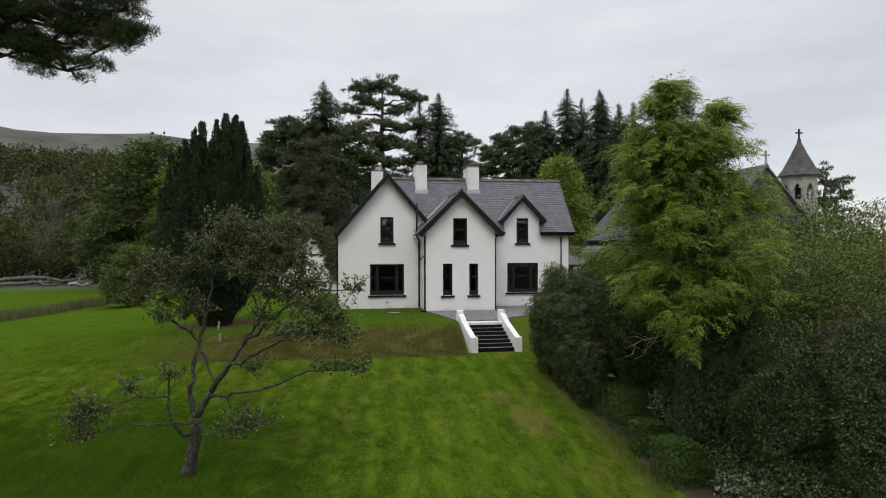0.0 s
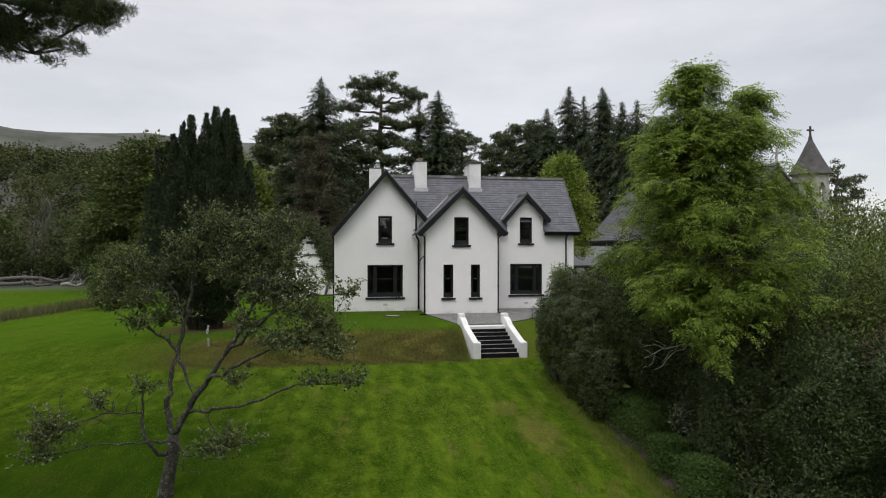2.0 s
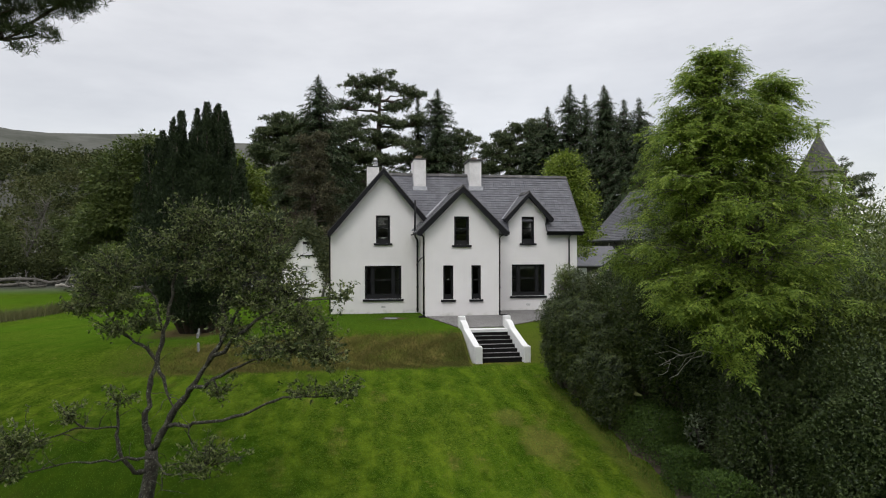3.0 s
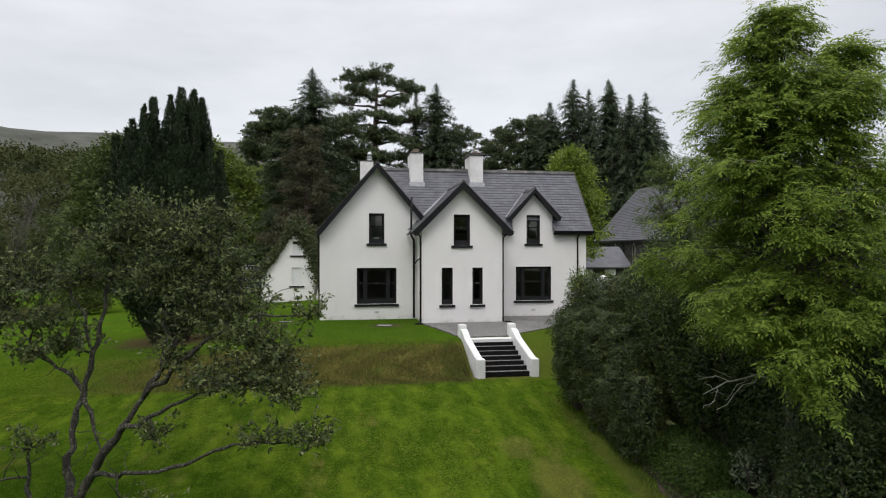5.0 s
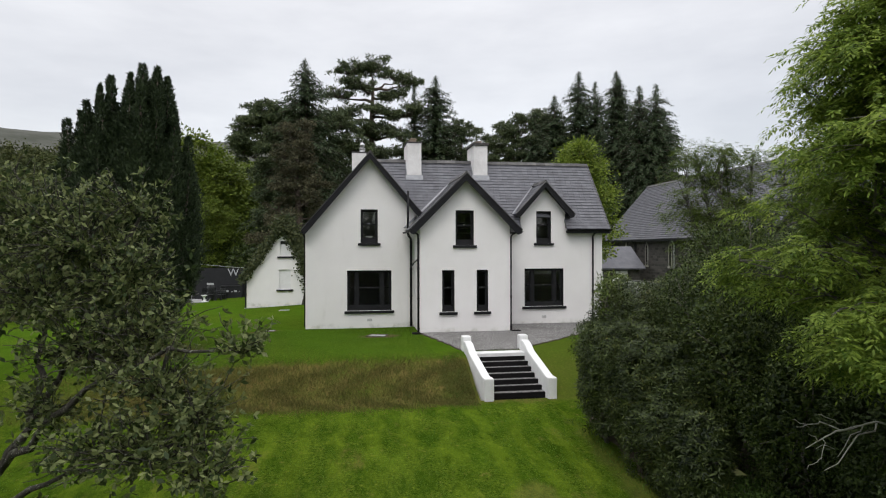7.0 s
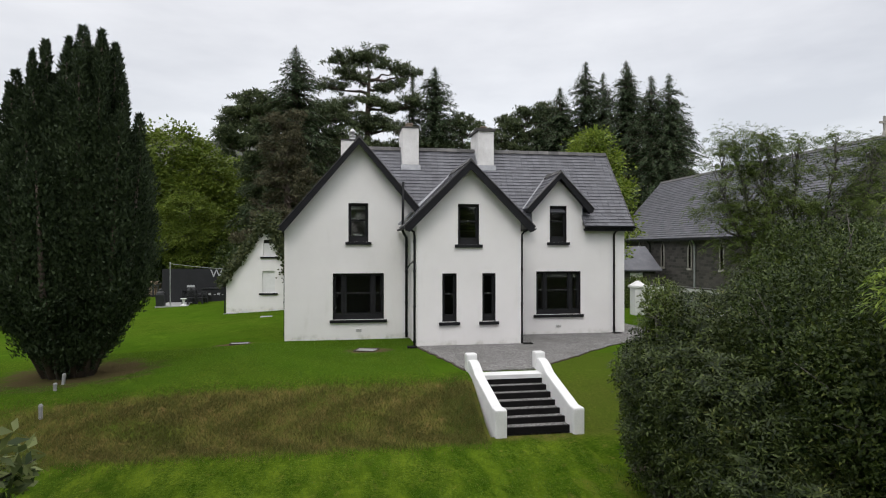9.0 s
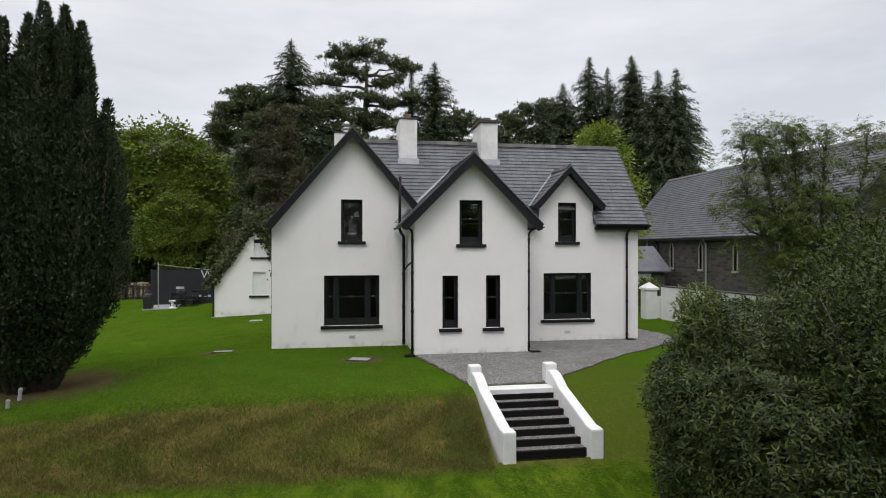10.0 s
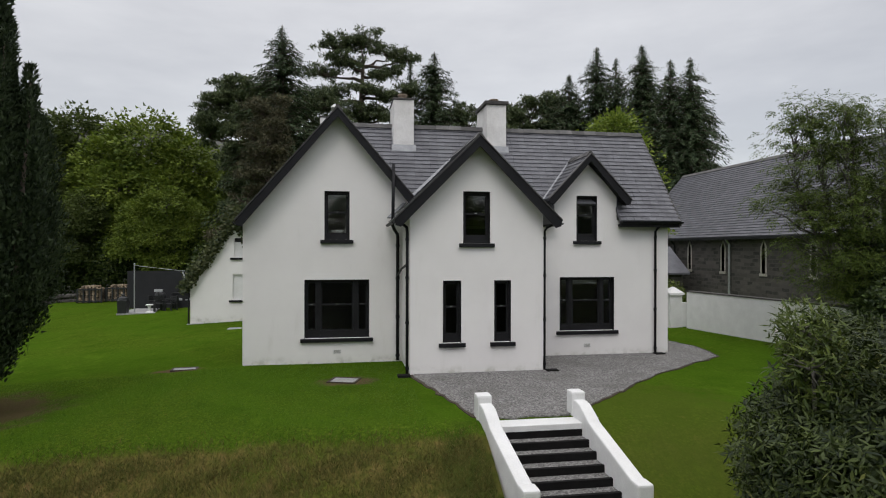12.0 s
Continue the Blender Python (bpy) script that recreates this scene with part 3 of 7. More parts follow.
inner.box(5.3, 5.42, WALL + .02, 4.58, 0.02, 5.0)
inner.box(8.5, 8.62, WALL + .02, 4.58, 0.02, 5.0)
inner.box(0.9, 4.6, 2.4, 2.5, 3.01, 5.2)
inner.box(0.95, 4.5, WALL + .02, 2.39, 5.2, 5.28)
inner.box(8.7, 13.0, 2.1, 2.2, 3.01, 6.6)
inner.box(2.3, 3.12, WALL + .02, 0.8, 3.01, 3.84)
part("partition", inner, PLASTER, house, "plain inner floors and partitions")
part("floor_board", Geo().box(WALL + .02, 13.05, WALL + .02, 4.58, -0.1, 0.12).box(5.04, 8.06, BY + WALL + .02, WALL, -0.1, 0.12), BOARDS, house, "dark boarded floor")


# roof: slabs, then slates row by row
def clip_row(edge, s):
    return float(np.interp(s, [p[0] for p in edge], [p[1] for p in edge]))


SINGLE, JOINED = [], Geo()
SLATE_ROW, SLATE_WIDE = 0.19, 0.26


def roof_plane(eave, along, up, height, left, right, slab, single=None):
    """A slope: eave corner, unit way along the eave, unit way up the slope, length of slope; left and right: (s, u) edges."""
    eave, along, up = Vector(eave), Vector(along).normalized(), Vector(up).normalized()
    out = along.cross(up).normalized()
    if out.z < 0:
        out = -out
    def at(u, s, h=0.0):
        return eave + along * u + up * s + out * h
    ss = sorted({0.0, height, *[p[0] for p in left], *[p[0] for p in right]})
    for a, b in zip(ss, ss[1:]):
        ring = [(clip_row(left, a), a), (clip_row(right, a), a), (clip_row(right, b), b), (clip_row(left, b), b)]
        slab.poly_prism([at(u, s, 0.0) for u, s in ring], [at(u, s, -0.07) for u, s in ring])
    rows = int(round(height / SLATE_ROW))
    step = height / rows
    for r in range(rows):
        s0, s1 = r * step, min((r + 1) * step + 0.03, height)
        lo, hi = min(clip_row(left, s0), clip_row(left, s1)), max(clip_row(right, s0), clip_row(right, s1))
        u = lo - (SLATE_WIDE * 0.5 if r % 2 else 0.0) - 0.05
        while u < hi:
            a, b = u + 0.003, u + SLATE_WIDE - 0.003
            la, lb = max(a, clip_row(left, s0)), max(a, clip_row(left, s1))
            ra, rb = min(b, clip_row(right, s0)), min(b, clip_row(right, s1))
            u += SLATE_WIDE
            if ra - la < 0.02 and rb - lb < 0.02:
                continue
            ra, rb = max(ra, la + 0.004), max(rb, lb + 0.004)
            lift, skew = random.uniform(0.030, 0.036), random.uniform(-0.004, 0.004)
            ring = [at(la, s0 + skew, lift), at(ra, s0 - skew, lift), at(rb, s1, 0.006), at(lb, s1, 0.006)]
            base = [p - out * 0.011 for p in ring]
            if single and single[0] < la < single[1] and single[2] < s0 < single[3] and len(SINGLE) < 300:
                SINGLE.append((ring, base))
            else:
                JOINED.poly_prism(ring, base)


slab = Geo()
EAVE_Y, EAVE_Z, RIDGE_Y, RIDGE_Z = -0.36, 4.32, 2.3, 7.60
up_main = Vector((0, RIDGE_Y - EAVE_Y, RIDGE_Z - EAVE_Z))
S = up_main.length
# main front slope, right of the tall gable's valley, with the dormer's gap at the eave
S3 = S * 3 / 18
lift3 = up_main * (3 / 18)
def valley_a(s):
    return 5.48 + (2.73 - 5.48) * s / S
roof_plane((0, EAVE_Y, EAVE_Z), (1, 0, 0), up_main, S3, [(0, valley_a(0)), (S3, valley_a(S3))], [(0, 9.46), (S3, 9.46)], slab)
roof_plane((0, EAVE_Y, EAVE_Z), (1, 0, 0), up_main, S3, [(0, 11.60), (S3, 11.60)], [(0, 13.66), (S3, 13.66)], slab, single=(11.0, 14.0, -1, 9))
roof_plane((0, EAVE_Y + lift3.y, EAVE_Z + lift3.z), (1, 0, 0), up_main, S - S3, [(0, valley_a(S3)), (S - S3, 2.73)], [(0, 13.66), (S - S3, 13.66)], slab, single=(8.0, 14.0, -1, 1.2))
roof_plane((0, 2 * RIDGE_Y - EAVE_Y, EAVE_Z), (1, 0, 0), Vector((0, -up_main.y, up_main.z)), S, [(0, 0.0), (S, 2.73)], [(0, 13.66), (S, 13.66)], slab)
# tall left gable
AX, AZ, AR = 2.73, 7.57, 2.87
ALOW = 4.22
up_l = Vector((AR, 0, AZ - ALOW))
SA = up_l.length
roof_plane((AX - AR, -0.38, ALOW), (0, 1, 0), up_l, SA, [(0, 0), (SA, 0)], [(0, 5.4), (SA, 5.4)], slab)
roof_plane((AX + AR, -0.38, ALOW), (0, 1, 0), Vector((-AR, 0, AZ - ALOW)), SA, [(0, 0), (0.9, 0), (0.91, 0), (SA, 0)], [(0, 0.05), (SA, 2.7)], slab)
# middle gable
BX, BZ, BR, BLOW = 6.53, 6.48, 2.30, 4.19
SB = Vector((BR, 0, BZ - BLOW)).length
back0, back1 = (BLOW - EAVE_Z) / (up_main.z / up_main.y) + EAVE_Y, (BZ - EAVE_Z) / (up_main.z / up_main.y) + EAVE_Y
for sgn in (1, -1):
    roof_plane((BX - sgn * BR, BY - 0.36, BLOW), (0, 1, 0), Vector((sgn * BR, 0, BZ - BLOW)), SB, [(0, 0), (SB, 0)], [(0, back0 - BY + 0.36), (SB, back1 - BY + 0.36)], slab, single=(-1, 9, -1, 9))
# small wall dormer
DX, DZ, DR, DLOW = 10.58, 6.43, 1.36, 4.98
SD = Vector((DR, 0, DZ - DLOW)).length
back0, back1 = (DLOW - EAVE_Z) / (up_main.z / up_main.y) + EAVE_Y, (DZ - EAVE_Z) / (up_main.z / up_main.y) + EAVE_Y
for sgn in (1, -1):
    roof_plane((DX - sgn * DR, -0.36, DLOW), (0, 1, 0), Vector((sgn * DR, 0, DZ - DLOW)), SD, [(0, 0), (SD, 0)], [(0, back0 + 0.36), (SD, back1 + 0.36)], slab, single=(-1, 9, -1, 9))
roof = part("roof", slab, SLATE, house, "blue-grey slate roof")
part("slate_remainder", JOINED, SLATE, roof)["kind"] = "stuff"


def gable_boards(cx, top, run, low, y, drop=0.27, thick=0.045):
    """A pair of black bargeboards with a soffit behind and a verge of slate above."""
    sl = (top - low) / run
    for sgn in (-1, 1):
        e = (cx + sgn * run, low)
        g = Geo().along_y([(cx, top - 0.02), e, (e[0] - sgn * 0.02, e[1] - drop * 0.72), (e[0] - sgn * 0.16, e[1] - drop * 0.95), (cx, top - drop * 1.45)], y - thick, y)
        part("bargeboard", g, BLACK, house, "black painted bargeboard")
        part("soffit", Geo().along_y([(cx, top - 0.10), (e[0] - sgn * 0.04, e[1] - 0.10), (e[0] - sgn * 0.06, e[1] - 0.15), (cx, top - 0.15)], y + 0.002, y + 0.36), BLACK, house)
        part("verge", Geo().along_y([(cx, top + 0.035), (e[0] + sgn * 0.02, e[1] + 0.035), (e[0] + sgn * 0.02, e[1] - 0.005), (cx, top - 0.005)], y - thick - 0.03, y + 0.05), RIDGE, house)


gable_boards(AX, AZ, AR, ALOW, -0.38, 0.185)
gable_boards(BX, BZ, BR, BLOW, BY - 0.36, 0.205)
gable_boards(DX, DZ, DR, DLOW, -0.36, 0.165)
part("verge", Geo().poly_prism([(13.62, EAVE_Y, EAVE_Z + 0.035), (13.70, EAVE_Y, EAVE_Z + 0.035), (13.70, RIDGE_Y, RIDGE_Z + 0.035), (13.62, RIDGE_Y, RIDGE_Z + 0.035)],
     [(13.62, EAVE_Y, EAVE_Z - 0.16), (13.70, EAVE_Y, EAVE_Z - 0.16), (13.70, RIDGE_Y, RIDGE_Z - 0.16), (13.62, RIDGE_Y, RIDGE_Z - 0.16)]), RIDGE, house)


def ridge_run(a, b, n):
    a, b = Vector(a), Vector(b)
    d = (b - a) / n
    side = Vector((0, 0, 1)).cross(d.normalized())
    for i in range(n):
        p, q = a + d * i, a + d * (i + 0.985)
        jog = Vector((0, 0, random.uniform(-0.008, 0.012)))
        sec = [(-0.14, -0.10), (-0.02, 0.055), (0.02, 0.055), (0.14, -0.10), (0.12, -0.12), (0, 0.02), (-0.12, -0.12)]
        part("ridge_tile", Geo().poly_prism([p + jog + side * u + Vector((0, 0, h)) for u, h in sec], [q + jog + side * u + Vector((0, 0, h)) for u, h in sec]), RIDGE, roof)


ridge_run((2.9, RIDGE_Y, RIDGE_Z + 0.03), (13.68, RIDGE_Y, RIDGE_Z + 0.03), 24)
ridge_run((AX, -0.40, AZ + 0.03), (AX, 5.0, AZ + 0.03), 12)
ridge_run((BX, BY - 0.38, BZ + 0.03), (BX, 1.3, BZ + 0.03), 8)
ridge_run((DX, -0.38, DZ + 0.03), (DX, 1.25, DZ + 0.03), 4)
# lead valleys
for (p, q) in (((BX - BR, EAVE_Y, EAVE_Z), (BX, 1.40, BZ)), ((BX + BR, EAVE_Y, EAVE_Z), (BX, 1.40, BZ)), ((DX - DR, 0.17, DLOW), (DX, 1.35, DZ)), ((DX + DR, 0.17, DLOW), (DX, 1.35, DZ)), ((5.5, EAVE_Y, EAVE_Z), (2.9, RIDGE_Y, RIDGE_Z))):
    p, q = Vector(p), Vector(q)
    lift, wide = Vector((0, -0.02, 0.035)), Vector((0.055, 0, 0)) if p.x > q.x else Vector((-0.055, 0, 0))
    part("valley_lead", Geo().poly_prism([p + lift - wide, p + lift + wide, q + lift + wide, q + lift - wide], [p - wide, p + wide, q + wide, q - wide]), LEAD, roof)


def window(x0, x1, z0, z1, y, lights=1, meet=0.47, sill=(0.115, 0.11), blind=0.0, low_panel=0.0):
    """A sash window set back in its opening: frame, one pair of sashes a light, glass, sill."""
    w = part("window", Geo(), SASH, house)
    yf = y + 0.13
    fr = Geo()
    t = 0.055
    fr.box(x0, x0 + t, yf, yf + 0.09, z0, z1).box(x1 - t, x1, yf, yf + 0.09, z0, z1)
    fr.box(x0 + t, x1 - t, yf, yf + 0.09, z1 - t, z1).box(x0 + t, x1 - t, yf, yf + 0.09, z0, z0 + t + low_panel)
    part("window_frame", fr, SASH, w)
    wide = x1 - x0 - 2 * t
    if lights == 3:
        m = 0.12
        c = wide * 0.54
        s = (wide - c - 2 * m) / 2
        bays = [(x0 + t, x0 + t + s), (x0 + t + s + m, x1 - t - s - m), (x1 - t - s, x1 - t)]
        for b0, b1 in ((bays[0][1], bays[1][0]), (bays[1][1], bays[2][0])):
            part("mullion", Geo().box(b0, b1, yf - 0.012, yf + 0.10, z0 + t, z1 - t), SASH, w)
    else:
        bays = [(x0 + t, x1 - t)]
    zb, zt = z0 + t + low_panel, z1 - t
    zm = zt - (zt - zb) * meet
    r = 0.045
    for a, b in bays:
        up, dn = Geo(), Geo()
        for g, lo, hi, yy in ((up, zm - 0.02, zt, yf + 0.045), (dn, zb, zm + 0.02, yf + 0.012)):
            g.box(a + 0.002, a + r, yy, yy + 0.035, lo, hi).box(b - r, b - 0.002, yy, yy + 0.035, lo, hi)
            g.box(a + r, b - r, yy, yy + 0.035, hi - r, hi).box(a + r, b - r, yy, yy + 0.035, lo, lo + r)
        part("upper_sash", up, SASH, w)
        part("lower_sash", dn, SASH, w)
        part("catch", Geo().box((a + b) / 2 - 0.03, (a + b) / 2 + 0.03, yf - 0.012, yf + 0.01, zm + 0.005, zm + 0.035), STEEL, w)
        for lo, hi, yy in ((zm - 0.02, zt, yf + 0.06), (zb, zm + 0.02, yf + 0.028)):
            pane = part("pane", Geo().box(a + r, b - r, yy, yy + 0.006, lo + r, hi - r), GLASS, w)
            pane.visible_shadow = False
    part("sill", Geo().box(x0 - sill[0], x1 + sill[0], y - 0.09, y + 0.13, z0 - sill[1], z0 - 0.002), BLACK, w, "black painted stone sill", bevel=0.01)
    # painted reveal lining
    part("reveal", Geo().box(x0, x0 + 0.012, y + 0.01, yf - 0.002, z0, z1).box(x1 - 0.012, x1, y + 0.01, yf - 0.002, z0, z1).box(x0 + 0.012, x1 - 0.012, y + 0.01, yf - 0.002, z1 - 0.012, z1), BLACK, w)
    if blind:
        b = part("roller_blind", Geo().box(x0 + 0.09, x1 - 0.09, yf + 0.13, yf + 0.14, z1 - blind, z1 - 0.03).tube([(x0 + 0.08, yf + 0.135, z1 - 0.05), (x1 - 0.08, yf + 0.135, z1 - 0.05)], 0.03), BLIND)
        tagged(b, "pale cloth roller blind drawn partly down inside window", "blind", "window blinds")
    return w


window(*A_HOLES[0], 0.0, low_panel=0.12, blind=0.22)
window(*A_HOLES[1], 0.0, lights=3, low_panel=0.15)
window(*B_HOLES[0], BY, low_panel=0.14)
window(*B_HOLES[1], BY, low_panel=0.16)
window(*B_HOLES[2], BY, low_panel=0.16)
window(*C_HOLES[0], 0.0, low_panel=0.14, blind=0.22)
window(*C_HOLES[1], 0.0, lights=3, low_panel=0.12, blind=0.24)

# eaves, gutters and downpipes
def gutter(a, b):
    a, b = Vector(a), Vector(b)
    d = (b - a).normalized()
    s = d.cross(Vector((0, 0, 1)))
    sec = [(math.cos(t) * 0.06, math.sin(t) * 0.06) for t in [math.pi * (1 + k / 6) for k in range(7)]] + [(0.05, 0.0), (0.0, -0.045), (-0.05, 0.0)]
    part("gutter", Geo().poly_prism([a + s * u + Vector((0, 0, h)) for u, h in sec], [b + s * u + Vector((0, 0, h)) for u, h in sec]), BLACK, house, "black half-round gutter")


gutter((11.62, EAVE_Y - 0.05, EAVE_Z - 0.02), (13.72, EAVE_Y - 0.05, EAVE_Z - 0.02))
gutter((8.72, EAVE_Y - 0.05, EAVE_Z - 0.02), (9.48, EAVE_Y - 0.05, EAVE_Z - 0.02))
gutter((BX + BR + 0.02, BY - 0.34, BLOW - 0.05), (BX + BR + 0.02, -0.1, BLOW - 0.05))
gutter((BX - BR - 0.02, BY - 0.34, BLOW - 0.05), (BX - BR - 0.02, -0.1, BLOW - 0.05))
gutter((AX - AR - 0.03, -0.36, ALOW - 0.05), (AX - AR - 0.03, 5.0, ALOW - 0.05))
for a, b in ((11.60, 13.66), (8.78, 9.48)):
    part("fascia", Geo().box(a, b, EAVE_Y + 0.02, EAVE_Y + 0.05, EAVE_Z - 0.20, EAVE_Z - 0.03), BLACK, house, "black painted fascia")
    x = a + 0.08
    while x < b - 0.06:
        part("eave_bracket", Geo().box(x, x + 0.07, EAVE_Y + 0.052, -0.002, EAVE_Z - 0.17, EAVE_Z - 0.09), BLACK, house)
        x += 0.235


def pipe(points, r=0.04):
    p = part("downpipe", Geo().tube(points, r, 10), BLACK, house, "black cast-iron downpipe", smooth=True)
    a, b = Vector(points[-1]), Vector(points[-2])
    for f in (0.04, 0.36, 0.68, 0.95):
        c = a + (b - a) * f
        part("collar", Geo().tube([c - Vector((0, 0, 0.035)), c + Vector((0, 0, 0.035))], r + 0.014, 10), BLACK, p)
    return p


pipe([(4.36, -0.49, 5.92), (4.34, -0.48, 4.10), (4.40, -0.34, 3.98), (4.51, -0.12, 3.86), (4.52, -0.09, 3.7), (4.52, -0.09, 0.05)], 0.05)
pipe([(4.50, BY + 0.3, 4.10), (4.60, BY + 0.15, 4.0), (4.61, BY + 0.10, 3.86), (4.61, BY + 0.10, 0.02)], 0.04)
part("pipe_branch", Geo().tube([(4.52, -0.09, 2.62), (4.56, -1.0, 2.85), (4.61, BY + 0.12, 3.0)], 0.03, 8), BLACK, house)
pipe([(8.70, BY - 0.05, 4.10), (8.55, BY + 0.02, 4.02), (8.49, BY + 0.04, 3.92), (8.49, BY + 0.04, 0.03)], 0.032)
pipe([(13.02, -0.36, 4.22), (12.96, -0.2, 4.1), (12.95, -0.07, 4.0), (12.95, -0.07, 0.04)], 0.038)
pipe([(-0.14, 0.60, 4.15), (-0.08, 0.66, 3.95), (-0.06, 0.72, 3.85), (-0.06, 0.72, -0.02)], 0.036)
for gx0, gy0 in ((4.5, -2.25), (8.65, -2.2), (13.0, -0.22)):
    part("gully", Geo().box(gx0 - 0.17, gx0 + 0.17, gy0 - 0.13, gy0 + 0.11, -0.1, 0.065), SLEEPER, house, "black drain gully at foot of downpipe", bevel=0.02)
for vx, vy, vz in ((2.72, 0.0, 0.34), (10.62, 0.0, 0.33)):
    v = part("air_vent", Geo().box(vx - 0.12, vx + 0.12, vy - 0.012, vy - 0.001, vz - 0.06, vz + 0.06), KERB, house)
    for k in range(4):
        part("louvre", Geo().box(vx - 0.10, vx + 0.10, vy - 0.022, vy - 0.0125, vz - 0.045 + k * 0.027, vz - 0.033 + k * 0.027), MORTAR, v)


def chimney(x0, x1, y0, y1, z0, z1, cap, pot_mat, pots, cap_mat, over=0.05):
    c = part("chimney", Geo().box(x0, x1, y0, y1, z0, z1), STACK, house, "tall white rendered chimney stack", bevel=0.012)
    part("cap", Geo().box(x0 - over, x1 + over, y0 - over, y1 + over, z1 + 0.002, z1 + cap), cap_mat, c, "dark weathered stone cap", bevel=0.012)
    for px, py, h in pots:
        part("pot", Geo().lathe(px, py, [(0.15, z1 + cap), (0.13, z1 + cap + h * 0.5), (0.17, z1 + cap + h * 0.86), (0.16, z1 + cap + h), (0.11, z1 + cap + h), (0.10, z1 + cap + 0.02)], 12), pot_mat, c)
    sl = up_main.z / up_main.y
    if y0 < RIDGE_Y:
        zf = EAVE_Z + (y0 - EAVE_Y) * sl
        part("flashing", Geo().poly_prism([(x0 - 0.07, y0 - 0.10, zf - 0.11), (x1 + 0.07, y0 - 0.10, zf - 0.11), (x1 + 0.07, y0 - 0.001, zf + 0.14), (x0 - 0.07, y0 - 0.001, zf + 0.14)],
             [(x0 - 0.07, y0 - 0.10, zf - 0.06), (x1 + 0.07, y0 - 0.10, zf - 0.06), (x1 + 0.07, y0 - 0.03, zf + 0.16), (x0 - 0.07, y0 - 0.03, zf + 0.16)]), LEAD, c, "lead and mortar flashing")
        for xx, sgn in ((x0, -1), (x1, 1)):
            part("flashing", Geo().poly_prism([(xx, y0, zf - 0.03), (xx + sgn * 0.05, y0, zf - 0.03), (xx + sgn * 0.05, RIDGE_Y, RIDGE_Z), (xx, RIDGE_Y, RIDGE_Z)],
                 [(xx, y0, zf + 0.10), (xx + sgn * 0.02, y0, zf + 0.10), (xx + sgn * 0.02, RIDGE_Y, RIDGE_Z + 0.10), (xx, RIDGE_Y, RIDGE_Z + 0.10)]), LEAD, c)
    return c


chimney(4.53, 5.20, 1.58, 3.05, 6.2, 8.36, 0.07, POT, [(4.86, 2.0, 0.20), (4.86, 2.6, 0.22)], SPIRE, 0.03)
chimney(7.70, 8.38, 1.62, 3.10, 6.2, 8.34, 0.12, POT, [(8.04, 2.0, 0.14), (8.04, 2.7, 0.16)], SPIRE, 0.07)
c3 = chimney(2.03, 2.75, 4.55, 5.20, 6.0, 8.32, 0.06, STEEL, [(2.55, 4.9, 0.24)], SPIRE, 0.03)
part("cowl", Geo().lathe(2.55, 4.9, [(0.02, 8.62), (0.10, 8.68), (0.14, 8.78), (0.10, 8.86), (0.03, 8.92)], 12), STEEL, c3, "small bright metal cowl")

# ---- garden steps ----
steps = thing("garden_steps", "garden steps with white side walls and black risers", "steps")
SX0, SX1, STOP, SRISE, STREAD = 5.84, 7.70, -6.89, 0.124, 0.3206
for xt, xf, w, foot in ((5.555, 5.69, 0.29, -0.38), (7.54, 7.62, 0.28, -0.41)):
    prof = [(-6.15, -1.3), (-6.15, 0.33), (-6.58, 0.33), (-6.74, 0.30), (-6.92, 0.21), (-7.18, 0.06), (-8.95, -0.46), (-8.95, -1.5)]
    def across(u):
        return [(xt + (xf - xt) * (y + 6.3) / -2.7 + u, y, z) for y, z in prof]
    part("side_wall", Geo().poly_prism(across(0.015), across(w - 0.015)), KERB, steps, "white painted curved side wall", bevel=0.04)
    part("top_pier", Geo().box(xt - 0.01, xt + w + 0.01, -6.46, -6.13, -1.2, 0.485), KERB, steps, bevel=0.05)
    part("foot_pier", Geo().box(xf, xf + w, -9.07, -8.75, -1.6, foot), KERB, steps, bevel=0.04)
part("landing", Geo().box(SX0 - 0.02, SX1, STOP + 0.012, -6.43, -0.5, -0.025), KERB, steps, "white painted landing slab", bevel=0.012)
for k in range(7):
    yk, zk = STOP - k * STREAD, -0.14 - k * SRISE
    part("riser", Geo().box(SX0, SX1, yk, yk + 0.075, zk - SRISE - 0.05, zk + 0.004 * (k % 3)), SLEEPER, steps, bevel=0.008)
    if k:
        part("tread", Geo().box(SX0 + 0.005, SX1 - 0.005, yk + 0.077, yk + STREAD - 0.002, zk - 0.25, zk - 0.012), GRAVEL, steps, "gravel-filled tread")


# ---- plants: leaves, limbs, trees ----
def unit(a):
    return a / np.maximum(np.linalg.norm(a, axis=1, keepdims=True), 1e-9)


def blades(base, way, face, length, width, fold=0.15, belly=0.5):
    """Folded four-cornered leaves: base (n, 3), unit way, rough facing, length and width."""
    n = len(base)
    length, width = np.broadcast_to(length, n)[:, None], np.broadcast_to(width, n)[:, None]
    side = unit(np.cross(way, face))
    nor = np.cross(side, way)
    mid = base + way * length * belly - nor * length * fold
    v = np.stack([base, mid + side * width / 2 + nor * width * 0.18, base + way * length - nor * length * fold * 1.6, mid - side * width / 2 + nor * width * 0.18], 1)
    return v.reshape(-1, 3)


def needles(base, way, face, length, width):
    """Three-cornered leaves, for needles and for what stays far off."""
    n = len(base)
    length, width = np.broadcast_to(length, n)[:, None], np.broadcast_to(width, n)[:, None]
    side = unit(np.cross(way, face))
    return np.stack([base - side * width / 2, base + side * width / 2, base + way * length], 1).reshape(-1, 3)


